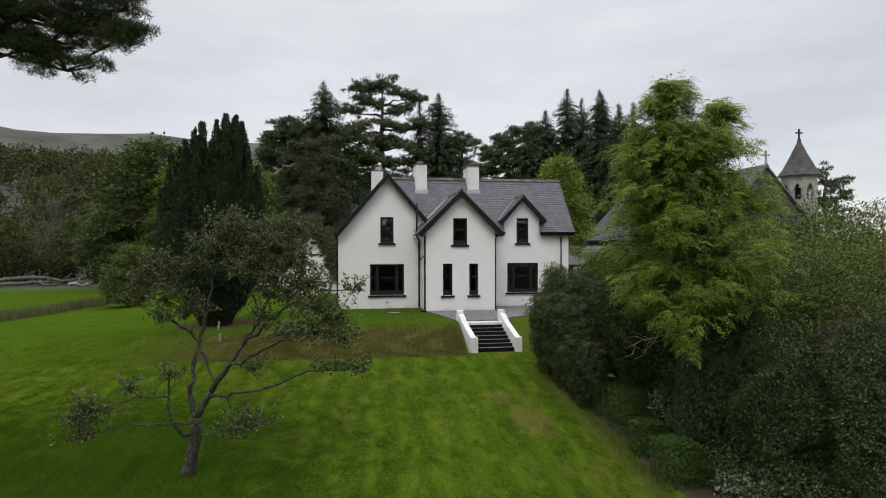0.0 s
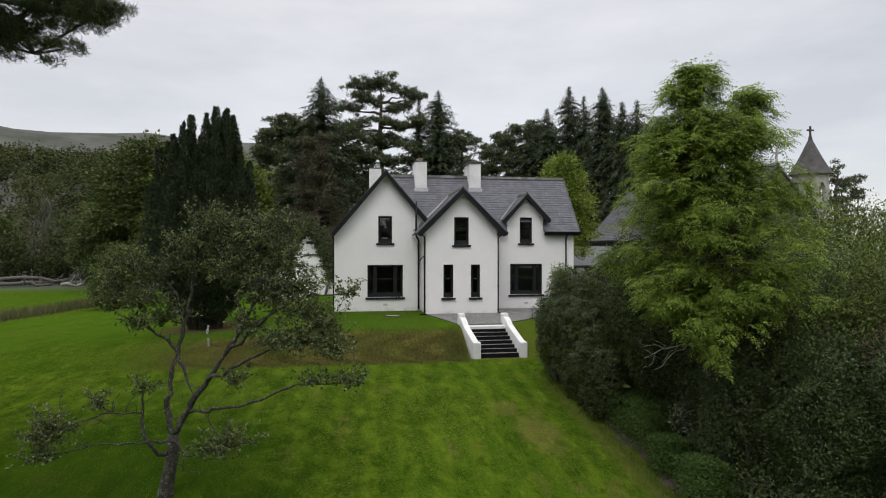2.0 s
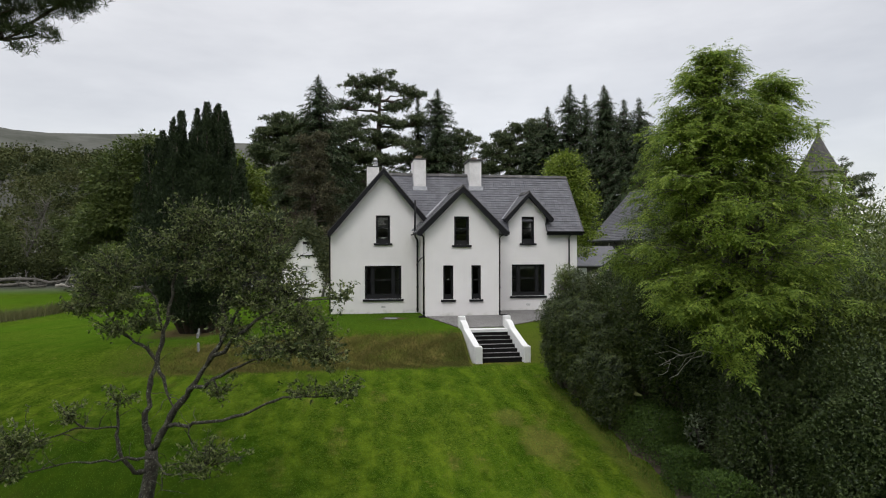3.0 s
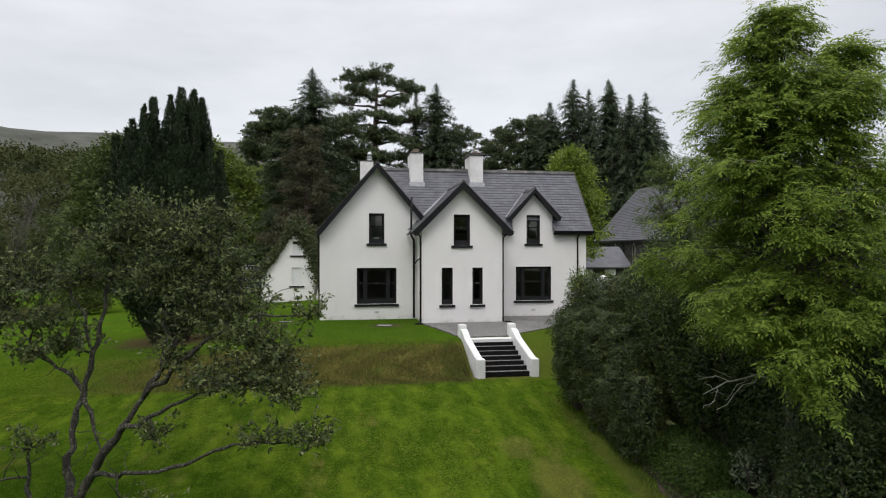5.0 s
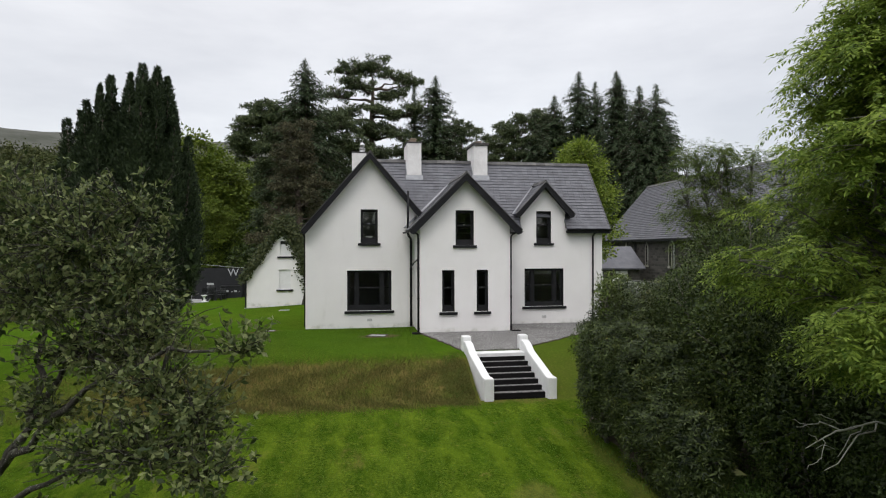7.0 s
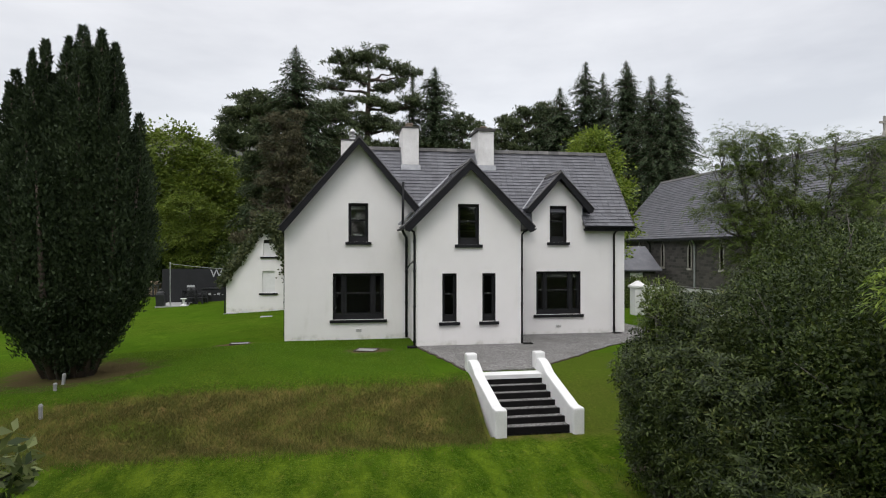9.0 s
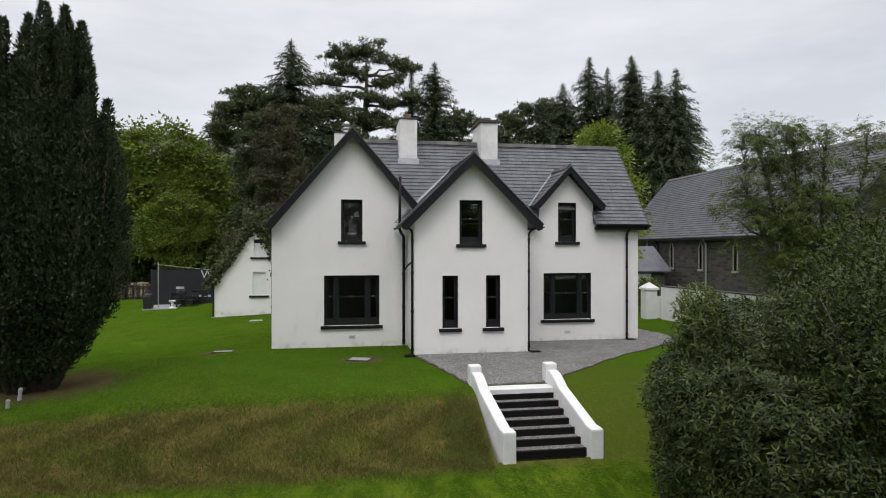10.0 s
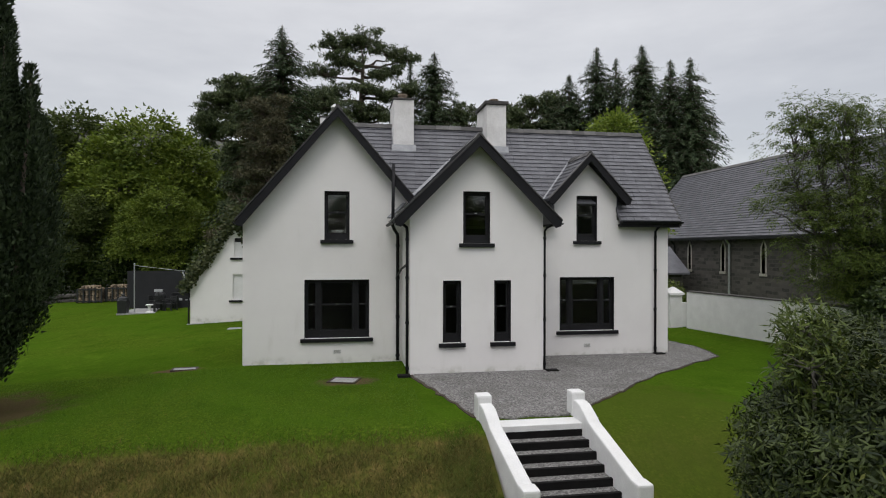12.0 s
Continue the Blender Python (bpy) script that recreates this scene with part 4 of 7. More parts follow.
def leaf_mesh(name, chunks, mat, parent=None, label="", kind="", corners=4):
    v = np.concatenate(chunks)
    return quads(name, v, np.arange(len(v)).reshape(-1, corners), mat, parent, label, kind)


def directions(rng, n, up=0.0):
    d = rng.normal(size=(n, 3))
    d[:, 2] += up
    return unit(d)


def bend(rng, a, b, n=5, sag=0.1):
    """A crooked line of points from a to b."""
    a, b = np.asarray(a, float), np.asarray(b, float)
    L = np.linalg.norm(b - a)
    pts = [a + (b - a) * k / n + (rng.normal(size=3) * L * 0.045 if 0 < k < n else 0) + np.array([0, 0, sag * L * math.sin(math.pi * k / n)]) for k in range(n + 1)]
    return [tuple(p) for p in pts]


def shell(rng, centre, radii, n, inner=0.55, flat=-0.6):
    """Points in the outer part of an ellipsoid, few at its underside."""
    d = directions(rng, n * 2)
    d = d[d[:, 2] > flat][:n]
    r = inner + (1 - inner) * rng.random(len(d)) ** 0.5
    return np.asarray(centre) + d * r[:, None] * np.asarray(radii), d


def broad_tree(name, label, lobes, mats, seed, trunk, clumps=60, leaves=46, leaf=(0.16, 0.10), spread=0.36, category="tree", group="", base=(0, 0, 0), limb_mat=None):
    """A broad-leaved tree: tapered trunk, a limb to each lobe of the crown, twigs to its clumps, leaves."""
    rng = np.random.default_rng(seed)
    t = thing(name, label, category, group)
    h, r0 = trunk
    g = Geo()
    bx, by, bz = base
    lean = rng.normal(size=2) * 0.04 * h
    tops = [(bx, by, bz - 0.3), (bx + lean[0] * 0.3, by + lean[1] * 0.3, bz + h * 0.35), (bx + lean[0], by + lean[1], bz + h * 0.7), (bx + lean[0] * 1.2, by + lean[1] * 1.2, bz + h)]
    g.tube(tops, [r0 * 1.25, r0 * 0.9, r0 * 0.65, r0 * 0.4], 9)
    chunks = []
    for lobe in lobes:
        c, rad = np.array(lobe[:3]), np.array(lobe[3:6])
        k = int(clumps * (lobe[6] if len(lobe) > 6 else 1))
        f = min(0.95, max(0.3, 0.3 + 0.6 * (c[2] - bz - h * 0.4) / max(h, 0.1)))
        start = np.array(tops[1]) + (np.array(tops[3]) - np.array(tops[1])) * f
        g.tube(bend(rng, start, c, 4, 0.08), list(np.linspace(r0 * 0.42, r0 * 0.14, 5)), 6)
        pts, d = shell(rng, c, rad, k)
        for q in pts[:: max(1, len(pts) // 14)]:
            g.tube(bend(rng, c, q, 3, 0.05), list(np.linspace(r0 * 0.13, r0 * 0.03, 4)), 4)
        cnt = len(pts)
        cen = np.repeat(pts, leaves, 0)
        out = np.repeat(d, leaves, 0)
        off = rng.normal(size=cen.shape) * spread * np.array([1, 1, 0.55])
        way = unit(out * 0.8 + off * 1.2 + np.array([0, 0, -0.35]) + rng.normal(size=cen.shape) * 0.35)
        face = unit(out * 0.9 + np.array([0, 0, 0.6]) + rng.normal(size=cen.shape) * 0.45)
        s = rng.uniform(0.7, 1.3, len(cen))
        chunks.append(needles(cen + off, way, face, leaf[0] * s, leaf[1] * s * 1.1))
    part("trunk", g, limb_mat or BARK, t, smooth=True)
    leaf_mesh("crown", chunks, mats, t, corners=3)
    return t


def spruce(name, label, seed, H, R, mat, base=(0, 0, 0), low=0.12, droop=0.25, group="conifers behind the house", gap=0.06, per=10, blunt=0.8):
    rng = np.random.default_rng(seed)
    t = thing(name, label, "tree", group)
    bx, by, bz = base
    g = Geo()
    g.tube([(bx, by, bz - 0.3), (bx, by, bz + H * 0.5), (bx, by, bz + H * 0.99)], [H * 0.022, H * 0.013, 0.03], 8)
    chunks = []
    z = H * low
    while z < H * 0.985:
        f = (z - H * low) / (H * (1 - low))
        reach = R * ((1 - f) ** blunt) * (0.55 + 0.45 * min(1, f * 5 + 0.35)) + 0.15
        reach *= min(1.0, (H - z) / 2.4 + 0.10)
        for k in range(per):
            if rng.random() < gap:
                continue
            a = rng.uniform(0, 2 * math.pi)
            L = reach * rng.uniform(0.5, 1.18)
            d = np.array([math.cos(a), math.sin(a), 0])
            rise = 0.25 * (1 - droop) + 0.35 * f
            n = max(5, int(L * 8.5))
            u = (np.arange(n) + rng.random(n)) / n
            p = np.array([bx, by, bz + z]) + d * (u * L)[:, None] + np.array([0, 0, 1]) * (L * (rise * u - (droop + 0.25) * u * u))[:, None]
            if L > 1.0:
                g.tube([(bx, by, bz + z), tuple(p[n // 2]), tuple(p[-1])], [0.05, 0.03, 0.01], 4)
            side = np.array([-d[1], d[0], 0])
            for s in (-1, 1, 0):
                way = unit(d * 0.75 + side * s * rng.uniform(0.5, 1.1, n)[:, None] + np.array([0, 0, -0.30 - droop * 0.8]) + rng.normal(size=(n, 3)) * 0.22)
                ln = (0.20 + 0.22 * (1 - u * 0.5)) * rng.uniform(0.6, 1.3, n) * (0.40 + 0.60 * min(1, reach / 2.0))
                chunks.append(needles(p + rng.normal(size=(n, 3)) * 0.10, way, unit(np.tile([0, 0, 1.0], (n, 1)) + rng.normal(size=(n, 3)) * 0.5), ln, ln * 0.27))
        z += 0.27 + 0.008 * H * (1 - f)
    part("trunk", g, PINEBARK, t, smooth=True)
    leaf_mesh("crown", chunks, mat, t, corners=3)
    return t


def tufts(rng, pts, r, per, mat_chunks, up=0.35, width=0.27):
    """Needle tufts: spiky leaves round each point."""
    c = np.repeat(pts, per, 0)
    d = directions(rng, len(c), up)
    ln = r * rng.uniform(0.65, 1.25, len(c))
    mat_chunks.append(needles(c + rng.normal(size=c.shape) * r * 0.35, d, directions(rng, len(c), 0.4), ln, ln * width))


def pine(name, label, seed, H, base, pads, mat, group="conifers behind the house", per=9, size=0.30, density=6.5, bark=None, above=0.0, width=0.34, clump=0.46):
    """A pine with bare trunk, long limbs and tiers of rounded needle clumps; pads: (x, y, z, rx, ry, rz)."""
    rng = np.random.default_rng(seed)
    t = thing(name, label, "tree", group)
    bx, by, bz = base
    g = Geo()
    g.tube([(bx, by, bz - 0.3), (bx + 0.2, by, bz + H * 0.4), (bx - 0.1, by + 0.1, bz + H * 0.7), (bx + 0.15, by, bz + H * 0.93)], [H * 0.026, H * 0.019, H * 0.013, H * 0.005], 9)
    chunks = []
    for px, py, pz, rx, ry, rz in pads:
        z0 = min(pz - bz - 0.12 * math.hypot(px - bx, py - by) - 0.2, H * 0.9)
        start = (bx, by, bz + max(z0, H * 0.2)) if not above else (bx, by, pz + above)
        hub = (px, py, pz - rz * 0.5)
        g.tube(bend(rng, start, hub, 5, -0.03), list(np.linspace(H * 0.0075, 0.03, 6)), 6)
        k = max(5, int(1.75 * rx * ry / clump ** 2))
        mids, d = shell(rng, (px, py, pz), (rx * 1.08, ry, rz * 1.25), k, 0.15, -0.75)
        mids[:, 2] += rng.normal() * 0.20 * (mids[:, 0] - px) + rng.normal() * 0.12 * (mids[:, 1] - py) + rng.normal(size=len(mids)) * 0.22 * min(1.0, rx)
        for m in mids:
            g.tube(bend(rng, hub, m, 3, 0), [0.04, 0.03, 0.02, 0.012], 4)
            cr_ = clump * rng.uniform(0.6, 1.25)
            n = max(5, int(density * 3.6 * cr_ * cr_ / 0.3))
            pts, e = shell(rng, m, (cr_ * 1.35, cr_ * 1.35, cr_ * 0.42), n, 0.2, -0.7)
            tufts(rng, pts, size, per, chunks, width=width)
    part("trunk", g, bark or PINEBARK, t, smooth=True)
    leaf_mesh("crown", chunks, mat, t, corners=3)
    return t


def shrub(name, label, lobes, mat, seed, n, leaf, rosette=0, category="shrub", group="", thick=1.0, droop=0.2, inner=0.72, fill=True, boxy=0.0, rugged=0.20, lump=0.9, small=False):
    """A dense shrub: leaves over uneven lobes, as single leaves or as whorls at the shoot tips; stems in the middle."""
    rng = np.random.default_rng(seed)
    t = thing(name, label, category, group)
    g, chunks = Geo(), []
    vol = [(l[3] * l[4] + l[4] * l[5] + l[3] * l[5]) for l in lobes]
    for lobe, w in zip(lobes, vol):
        c, rad = np.array(lobe[:3]), np.array(lobe[3:6])
        k = max(20, int(n * w / sum(vol)))
        pts, d = shell(rng, c, rad, k, inner, -0.85)
        if boxy:
            q = (pts - c) / rad
            m = np.max(np.abs(q), 1, keepdims=True)
            pts = c + q * ((1 - boxy) + boxy * np.linalg.norm(q, axis=1, keepdims=True) / m) * rad
        # uneven outline
        bumpy = np.array([noise.noise(Vector(p * lump + seed)) for p in pts])
        pts = c + (pts - c) * (1 + rugged * bumpy)[:, None]
        keep = pts[:, 2] > ground_z(pts[:, 0], pts[:, 1]) + 0.03
        pts, d = pts[keep], d[keep]
        k = len(pts)
        if rosette:
            axis = unit(d + np.array([0, 0, 0.6]) + rng.normal(size=(k, 3)) * 0.55)
            e = unit(np.cross(axis, rng.normal(size=(k, 3))))
            f = np.cross(axis, e)
            for j in range(rosette):
                a = 2 * math.pi * j / rosette + rng.uniform(-0.3, 0.3, k)
                rad_way = e * np.cos(a)[:, None] + f * np.sin(a)[:, None]
                way = unit(rad_way + axis * rng.uniform(-0.45, 0.9, k)[:, None])
                s = rng.uniform(0.7, 1.2, k)
                chunks.append(blades(pts + rad_way * 0.012, way, axis, leaf[0] * s, leaf[1] * s, droop * 0.6))
        else:
            way = unit(d * 0.7 + rng.normal(size=(k, 3)) * 0.75 + np.array([0, 0, 0.1]))
            face = unit(d + np.array([0, 0, 0.8]) + rng.normal(size=(k, 3)) * 0.6)
            s = rng.uniform(0.65, 1.3, k)
            chunks.append(needles(pts, way, face, leaf[0] * s, leaf[1] * s * 1.1) if small else blades(pts, way, face, leaf[0] * s, leaf[1] * s, droop))
        if fill:
            # older leaves inside that close the bush
            m, big = (max(60, int(k * 0.22)), (1.7, 2.2)) if small else (max(30, int(k * 0.10)), (3.0, 4.2))
            q, dq = shell(rng, c, rad * 0.74, m, 0.55, -0.9)
            chunks.append((needles if small else blades)(q, directions(rng, m), dq, leaf[0] * big[0], leaf[1] * big[1]))
        gz = float(ground_z(c[0], c[1]))
        g.tube(bend(rng, (c[0] + rng.normal() * 0.15, c[1] + rng.normal() * 0.15, gz - 0.1), c, 4, 0), [r * thick for r in (0.06, 0.05, 0.04, 0.03, 0.02)], 6)
        for q in pts[:: max(1, k // 7)]:
            g.tube(bend(rng, c, c + (q - c) * 0.95, 3, 0), [0.025, 0.02, 0.014, 0.006], 4)
    part("stem", g, BARK, t, smooth=True)
    leaf_mesh("foliage", chunks, mat, t, corners=3 if small else 4)
    return t


def gz(x, y):
    return float(ground_z(x, y))


# ash tree on the lawn's edge: two leading stems, rising boughs, sprays of compound leaves at their ends
def fronds(rng, pts, out, per, length, leaflet, chunks, pairs=(0.25, 0.42, 0.59, 0.76, 0.9)):
    """Compound leaves: per of them arch out from each shoot tip in pts, with paired leaflets and one at the end."""
    o, out = np.repeat(pts, per, 0), np.repeat(out, per, 0)
    N = len(o)
    way = unit(out * np.array([1, 1, 0.45]) + rng.normal(size=(N, 3)) * np.array([0.62, 0.62, 0.34]))
    L = length * rng.uniform(0.7, 1.25, N)
    o = o + rng.normal(size=(N, 3)) * 0.05
    side = unit(np.cross(way, np.tile([0, 0, 1.0], (N, 1))))
    sag = rng.uniform(0.25, 0.6, N)
    for u in pairs:
        p = o + way * (L * u)[:, None] - np.array([0, 0, 1.0]) * (L * sag * u * u)[:, None]
        for s in (-1, 1):
            w = unit(side * s + way * 0.6 + np.array([0, 0, -0.30]) + rng.normal(size=(N, 3)) * 0.2)
            ln = leaflet * rng.uniform(0.8, 1.25, N) * (1.12 - 0.35 * abs(u - 0.5))
            chunks.append(blades(p, w, np.array([0, 0, 1.0]) + out * 0.4 + rng.normal(size=(N, 3)) * 0.3, ln, ln * 0.30, 0.10))
    p = o + way * L[:, None] - np.array([0, 0, 1.0]) * (L * sag)[:, None]
    chunks.append(blades(p, unit(way + np.array([0, 0, -0.7])), np.tile([0, 0, 1.0], (N, 1)), leaflet * 1.05, leaflet * 0.32, 0.1))


def ash_tree():
    rng = np.random.default_rng(11)
    t = thing("ash_tree", "tall ash tree with fresh green feathery foliage", "tree")
    bx, by = 9.35, -19.3
    bz = gz(bx, by)
    g, chunks = Geo(), []
    axis = [(bx, by, bz - 0.3), (9.25, -19.35, bz + 1.4), (9.15, -19.45, 1.0), (9.12, -19.5, 2.4)]
    g.tube(axis, [0.22, 0.17, 0.14, 0.11], 10)
    lead = {0: [(9.12, -19.5, 2.4), (8.85, -19.45, 4.0), (8.66, -19.5, 5.6), (8.55, -19.6, 7.1)], 1: [(9.12, -19.5, 2.2), (9.5, -19.6, 3.6), (9.75, -19.7, 5.2), (9.82, -19.75, 6.8)]}
    for k, pts in lead.items():
        g.tube(pts, [0.09, 0.07, 0.045, 0.012], 8)
    heights = (1.6, 2.1, 2.6, 3.0, 3.8, 4.6, 5.3, 5.9, 6.5)
    reach = (0.6, 1.25, 1.85, 2.0, 1.92, 1.72, 1.36, 1.18, 0.85)
    made = 0
    while made < 300:
        if made < 64:
            # the two heads of the crown
            k = 0 if made < 40 else 1
            zc = rng.uniform(5.9, 7.5) if k == 0 else rng.uniform(5.8, 7.0)
            r = (0.80 if k == 0 else 0.34) * math.sqrt(max(0.02, 1 - (zc - 5.9) / (1.7 if k == 0 else 1.2)))
            c0 = np.array((8.52, -19.6, zc) if k == 0 else (9.80, -19.75, zc))
            a = rng.uniform(0, 2 * math.pi)
            d = np.array((math.cos(a), math.sin(a), 0.5))
            tip = c0 + d * np.array([1, 1, 0.2]) * r * rng.uniform(0.3, 1.0)
        else:
            zc = rng.uniform(1.9, 6.4)
            r = float(np.interp(zc, heights, reach))
            a = rng.uniform(0, 2 * math.pi)
            d = np.array((math.cos(a), math.sin(a), 0.25))
            lob = 1 + 0.16 * math.sin(3 * a + zc * 1.9) + 0.10 * math.sin(5 * a - zc * 3.1)
            tip = np.array((float(np.interp(zc, (2.0, 4.4, 6.0), (9.10, 9.05, 8.74))), -19.55, zc)) + d * np.array([1, 1, 0]) * r * lob * rng.uniform(0.15, 1.0) ** 0.6
            if zc < 3.0 and rng.random() < 0.35:
                continue
            # open gaps between the boughs
            if noise.noise(Vector(tip * 0.95) + Vector((3.1, 0.4, 7.7))) < -0.20:
                continue
        made += 1
        k = 0 if (tip[0] < 9.4 or tip[2] > 7) else 1
        zs = max(0.9, tip[2] - rng.uniform(0.7, 1.3))
        zz = [p[2] for p in lead[k]]
        start = [float(np.interp(zs, zz, [p[j] for p in lead[k]])) for j in range(2)] + [zs] if zs > 2.3 else [9.15, -19.45, zs]
        g.tube(bend(rng, start, tip, 4, 0.03), [0.030, 0.024, 0.018, 0.013, 0.008], 5)
        size = rng.uniform(0.22, 0.40) * (0.62 if zc > 6 else 1.0)
        n = int(rng.uniform(8, 13) * (0.7 if zc > 6 else 1.0))
        off = np.clip(rng.normal(size=(n, 3)), -1.5, 1.5) * np.array([1, 1, 0.26]) * size
        pts = tip + off
        pts[:, 2] -= 0.12 * np.hypot(off[:, 0], off[:, 1])
        for q in pts[::2]:
            g.tube([tuple(tip), tuple((tip + q) / 2 + np.array([0, 0, 0.03])), tuple(q)], [0.010, 0.007, 0.004], 4)
        fronds(rng, pts, unit(d * 0.8 + off * 1.6), 6, 0.28, 0.084, chunks)
    # low sprays that hang before the dark hollow
    for c in ((8.05, -21.0, 1.75), (8.45, -21.15, 2.25), (7.55, -20.6, 2.3), (9.0, -21.2, 2.55), (8.15, -20.9, 1.35), (9.9, -21.0, 2.2)):
        c = np.array(c)
        g.tube(bend(rng, (9.15, -19.6, c[2] + 0.5), c, 4, 0.06), [0.028, 0.022, 0.016, 0.011, 0.007], 5)
        off = rng.normal(size=(14, 3)) * np.array([0.34, 0.3, 0.15])
        fronds(rng, c + off, unit(off + np.array([-0.3, -0.6, 0.1])), 7, 0.30, 0.086, chunks)
    part("trunk", g, BARK, t, smooth=True)
    leaf_mesh("crown", chunks, ASH, t)
    return t


ash_tree()


# old apple tree on the lower lawn: leaning, lichened, with crooked limbs and leafy spurs
def apple_tree():
    rng = np.random.default_rng(5)
    t = thing("apple_tree", "old leaning apple tree with lichened crooked limbs", "tree")
    bx, by = -3.1, -18.75
    bz = gz(bx, by)
    g, chunks = Geo(), []
    V = np.array
    fork, tie, elbow = V((-2.97, -18.7, -0.62)), V((-2.95, -18.4, 1.02)), V((-2.48, -18.9, 0.22))
    g.tube([(bx - 0.02, by, bz - 0.2), (bx, by, bz + 0.12), (-3.03, by, -1.4), (-2.95, by, -0.98), tuple(fork)], [0.21, 0.155, 0.135, 0.13, 0.115], 10)
    limbs = [
        ([fork, V((-3.12, -18.6, -0.13)), V((-3.09, -18.5, 0.45)), tie, V((-2.86, -18.3, 1.7)), V((-2.7, -18.2, 2.4)), V((-2.6, -18.1, 3.1)), V((-2.33, -18.1, 3.9))], 0.080),
        ([tie, V((-3.17, -18.3, 1.34)), V((-3.53, -18.2, 1.55)), V((-3.9, -18.1, 1.9)), V((-4.24, -18.0, 2.4))], 0.042),
        ([tie, V((-2.74, -18.6, 0.64)), elbow], 0.050),
        ([fork, V((-2.74, -18.8, -0.25)), elbow, V((-2.19, -19.0, 0.62)), V((-1.86, -19.0, 1.09)), V((-1.58, -19.0, 1.53)), V((-1.21, -18.9, 2.3)), V((-0.9, -18.8, 3.1)), V((-0.57, -18.7, 3.8))], 0.085),
        ([V((-2.59, -18.9, -0.1)), V((-2.02, -19.4, 0.08)), V((-1.4, -19.8, 0.21)), V((-0.82, -20.1, 0.45)), V((-0.25, -20.4, 0.74)), V((0.3, -20.4, 0.72)), V((0.85, -20.4, 0.74))], 0.046),
        ([V((-2.19, -19.0, 0.58)), V((-1.65, -19.4, 0.9)), V((-1.1, -19.7, 1.18)), V((-0.47, -19.9, 1.4)), V((0.15, -20.0, 1.6))], 0.046),
        ([V((-1.86, -19.0, 1.09)), V((-1.3, -19.3, 1.67)), V((-0.63, -19.5, 2.13)), V((0.0, -19.7, 2.44)), V((0.75, -19.9, 2.46))], 0.050),
        ([V((-1.58, -19.0, 1.53)), V((-1.65, -18.7, 2.2)), V((-1.6, -18.6, 2.9)), V((-1.75, -18.5, 3.7))], 0.042),
        ([V((-2.86, -18.3, 1.7)), V((-3.0, -18.2, 2.3)), V((-3.3, -18.1, 2.75)), V((-3.8, -18.0, 3.0))], 0.036),
        ([V((-2.94, -18.75, -1.0)), V((-3.22, -18.9, -0.97)), V((-3.41, -19.0, -0.64)), V((-3.51, -19.0, -0.21)), V((-3.49, -19.0, 0.24)), V((-3.44, -19.0, 0.5))], 0.062),
        ([V((-2.84, -18.9, -0.75)), V((-3.26, -19.2, -0.57)), V((-3.8, -19.4, -0.57)), V((-4.4, -19.6, -0.54)), V((-4.85, -19.7, -0.62))], 0.032),
        ([V((-3.5, -19.0, -0.04)), V((-4.04, -19.1, 0.0)), V((-4.5, -19.3, -0.09)), V((-4.95, -19.4, -0.2))], 0.022),
        ([V((-2.84, -18.9, -0.75)), V((-2.58, -19.3, -0.86)), V((-2.1, -19.6, -0.9)), V((-1.6, -19.8, -0.82))], 0.026),
        ([V((-2.58, -19.3, -0.86)), V((-2.62, -19.3, -1.2))], 0.018),
        ([V((-2.1, -19.35, 0.06)), V((-1.98, -19.6, -0.3)), V((-1.6, -19.8, -0.5))], 0.016),
    ]
    for pts, r in limbs:
        line = [pts[0]]
        for a, b in zip(pts, pts[1:]):
            for f in (0.34, 0.67, 1.0):
                line.append(a + (b - a) * f + (rng.normal(size=3) * 0.055 * np.linalg.norm(b - a) if f < 1 else 0))
        k = len(line)
        g.tube([tuple(p) for p in line], [r * 0.86 * (1 - 0.74 * q / (k - 1)) * rng.uniform(0.82, 1.22) for q in range(k)], 8)
    for pts, r in limbs:
        for _ in range(5):
            j = int(rng.integers(1, len(pts)))
            o = pts[j - 1] + (pts[j] - pts[j - 1]) * rng.random()
            e = o + directions(rng, 1, 0.5)[0] * rng.uniform(0.25, 0.6)
            g.tube(bend(rng, o, e, 4, 0.04), [0.010, 0.008, 0.006, 0.005, 0.003], 4)
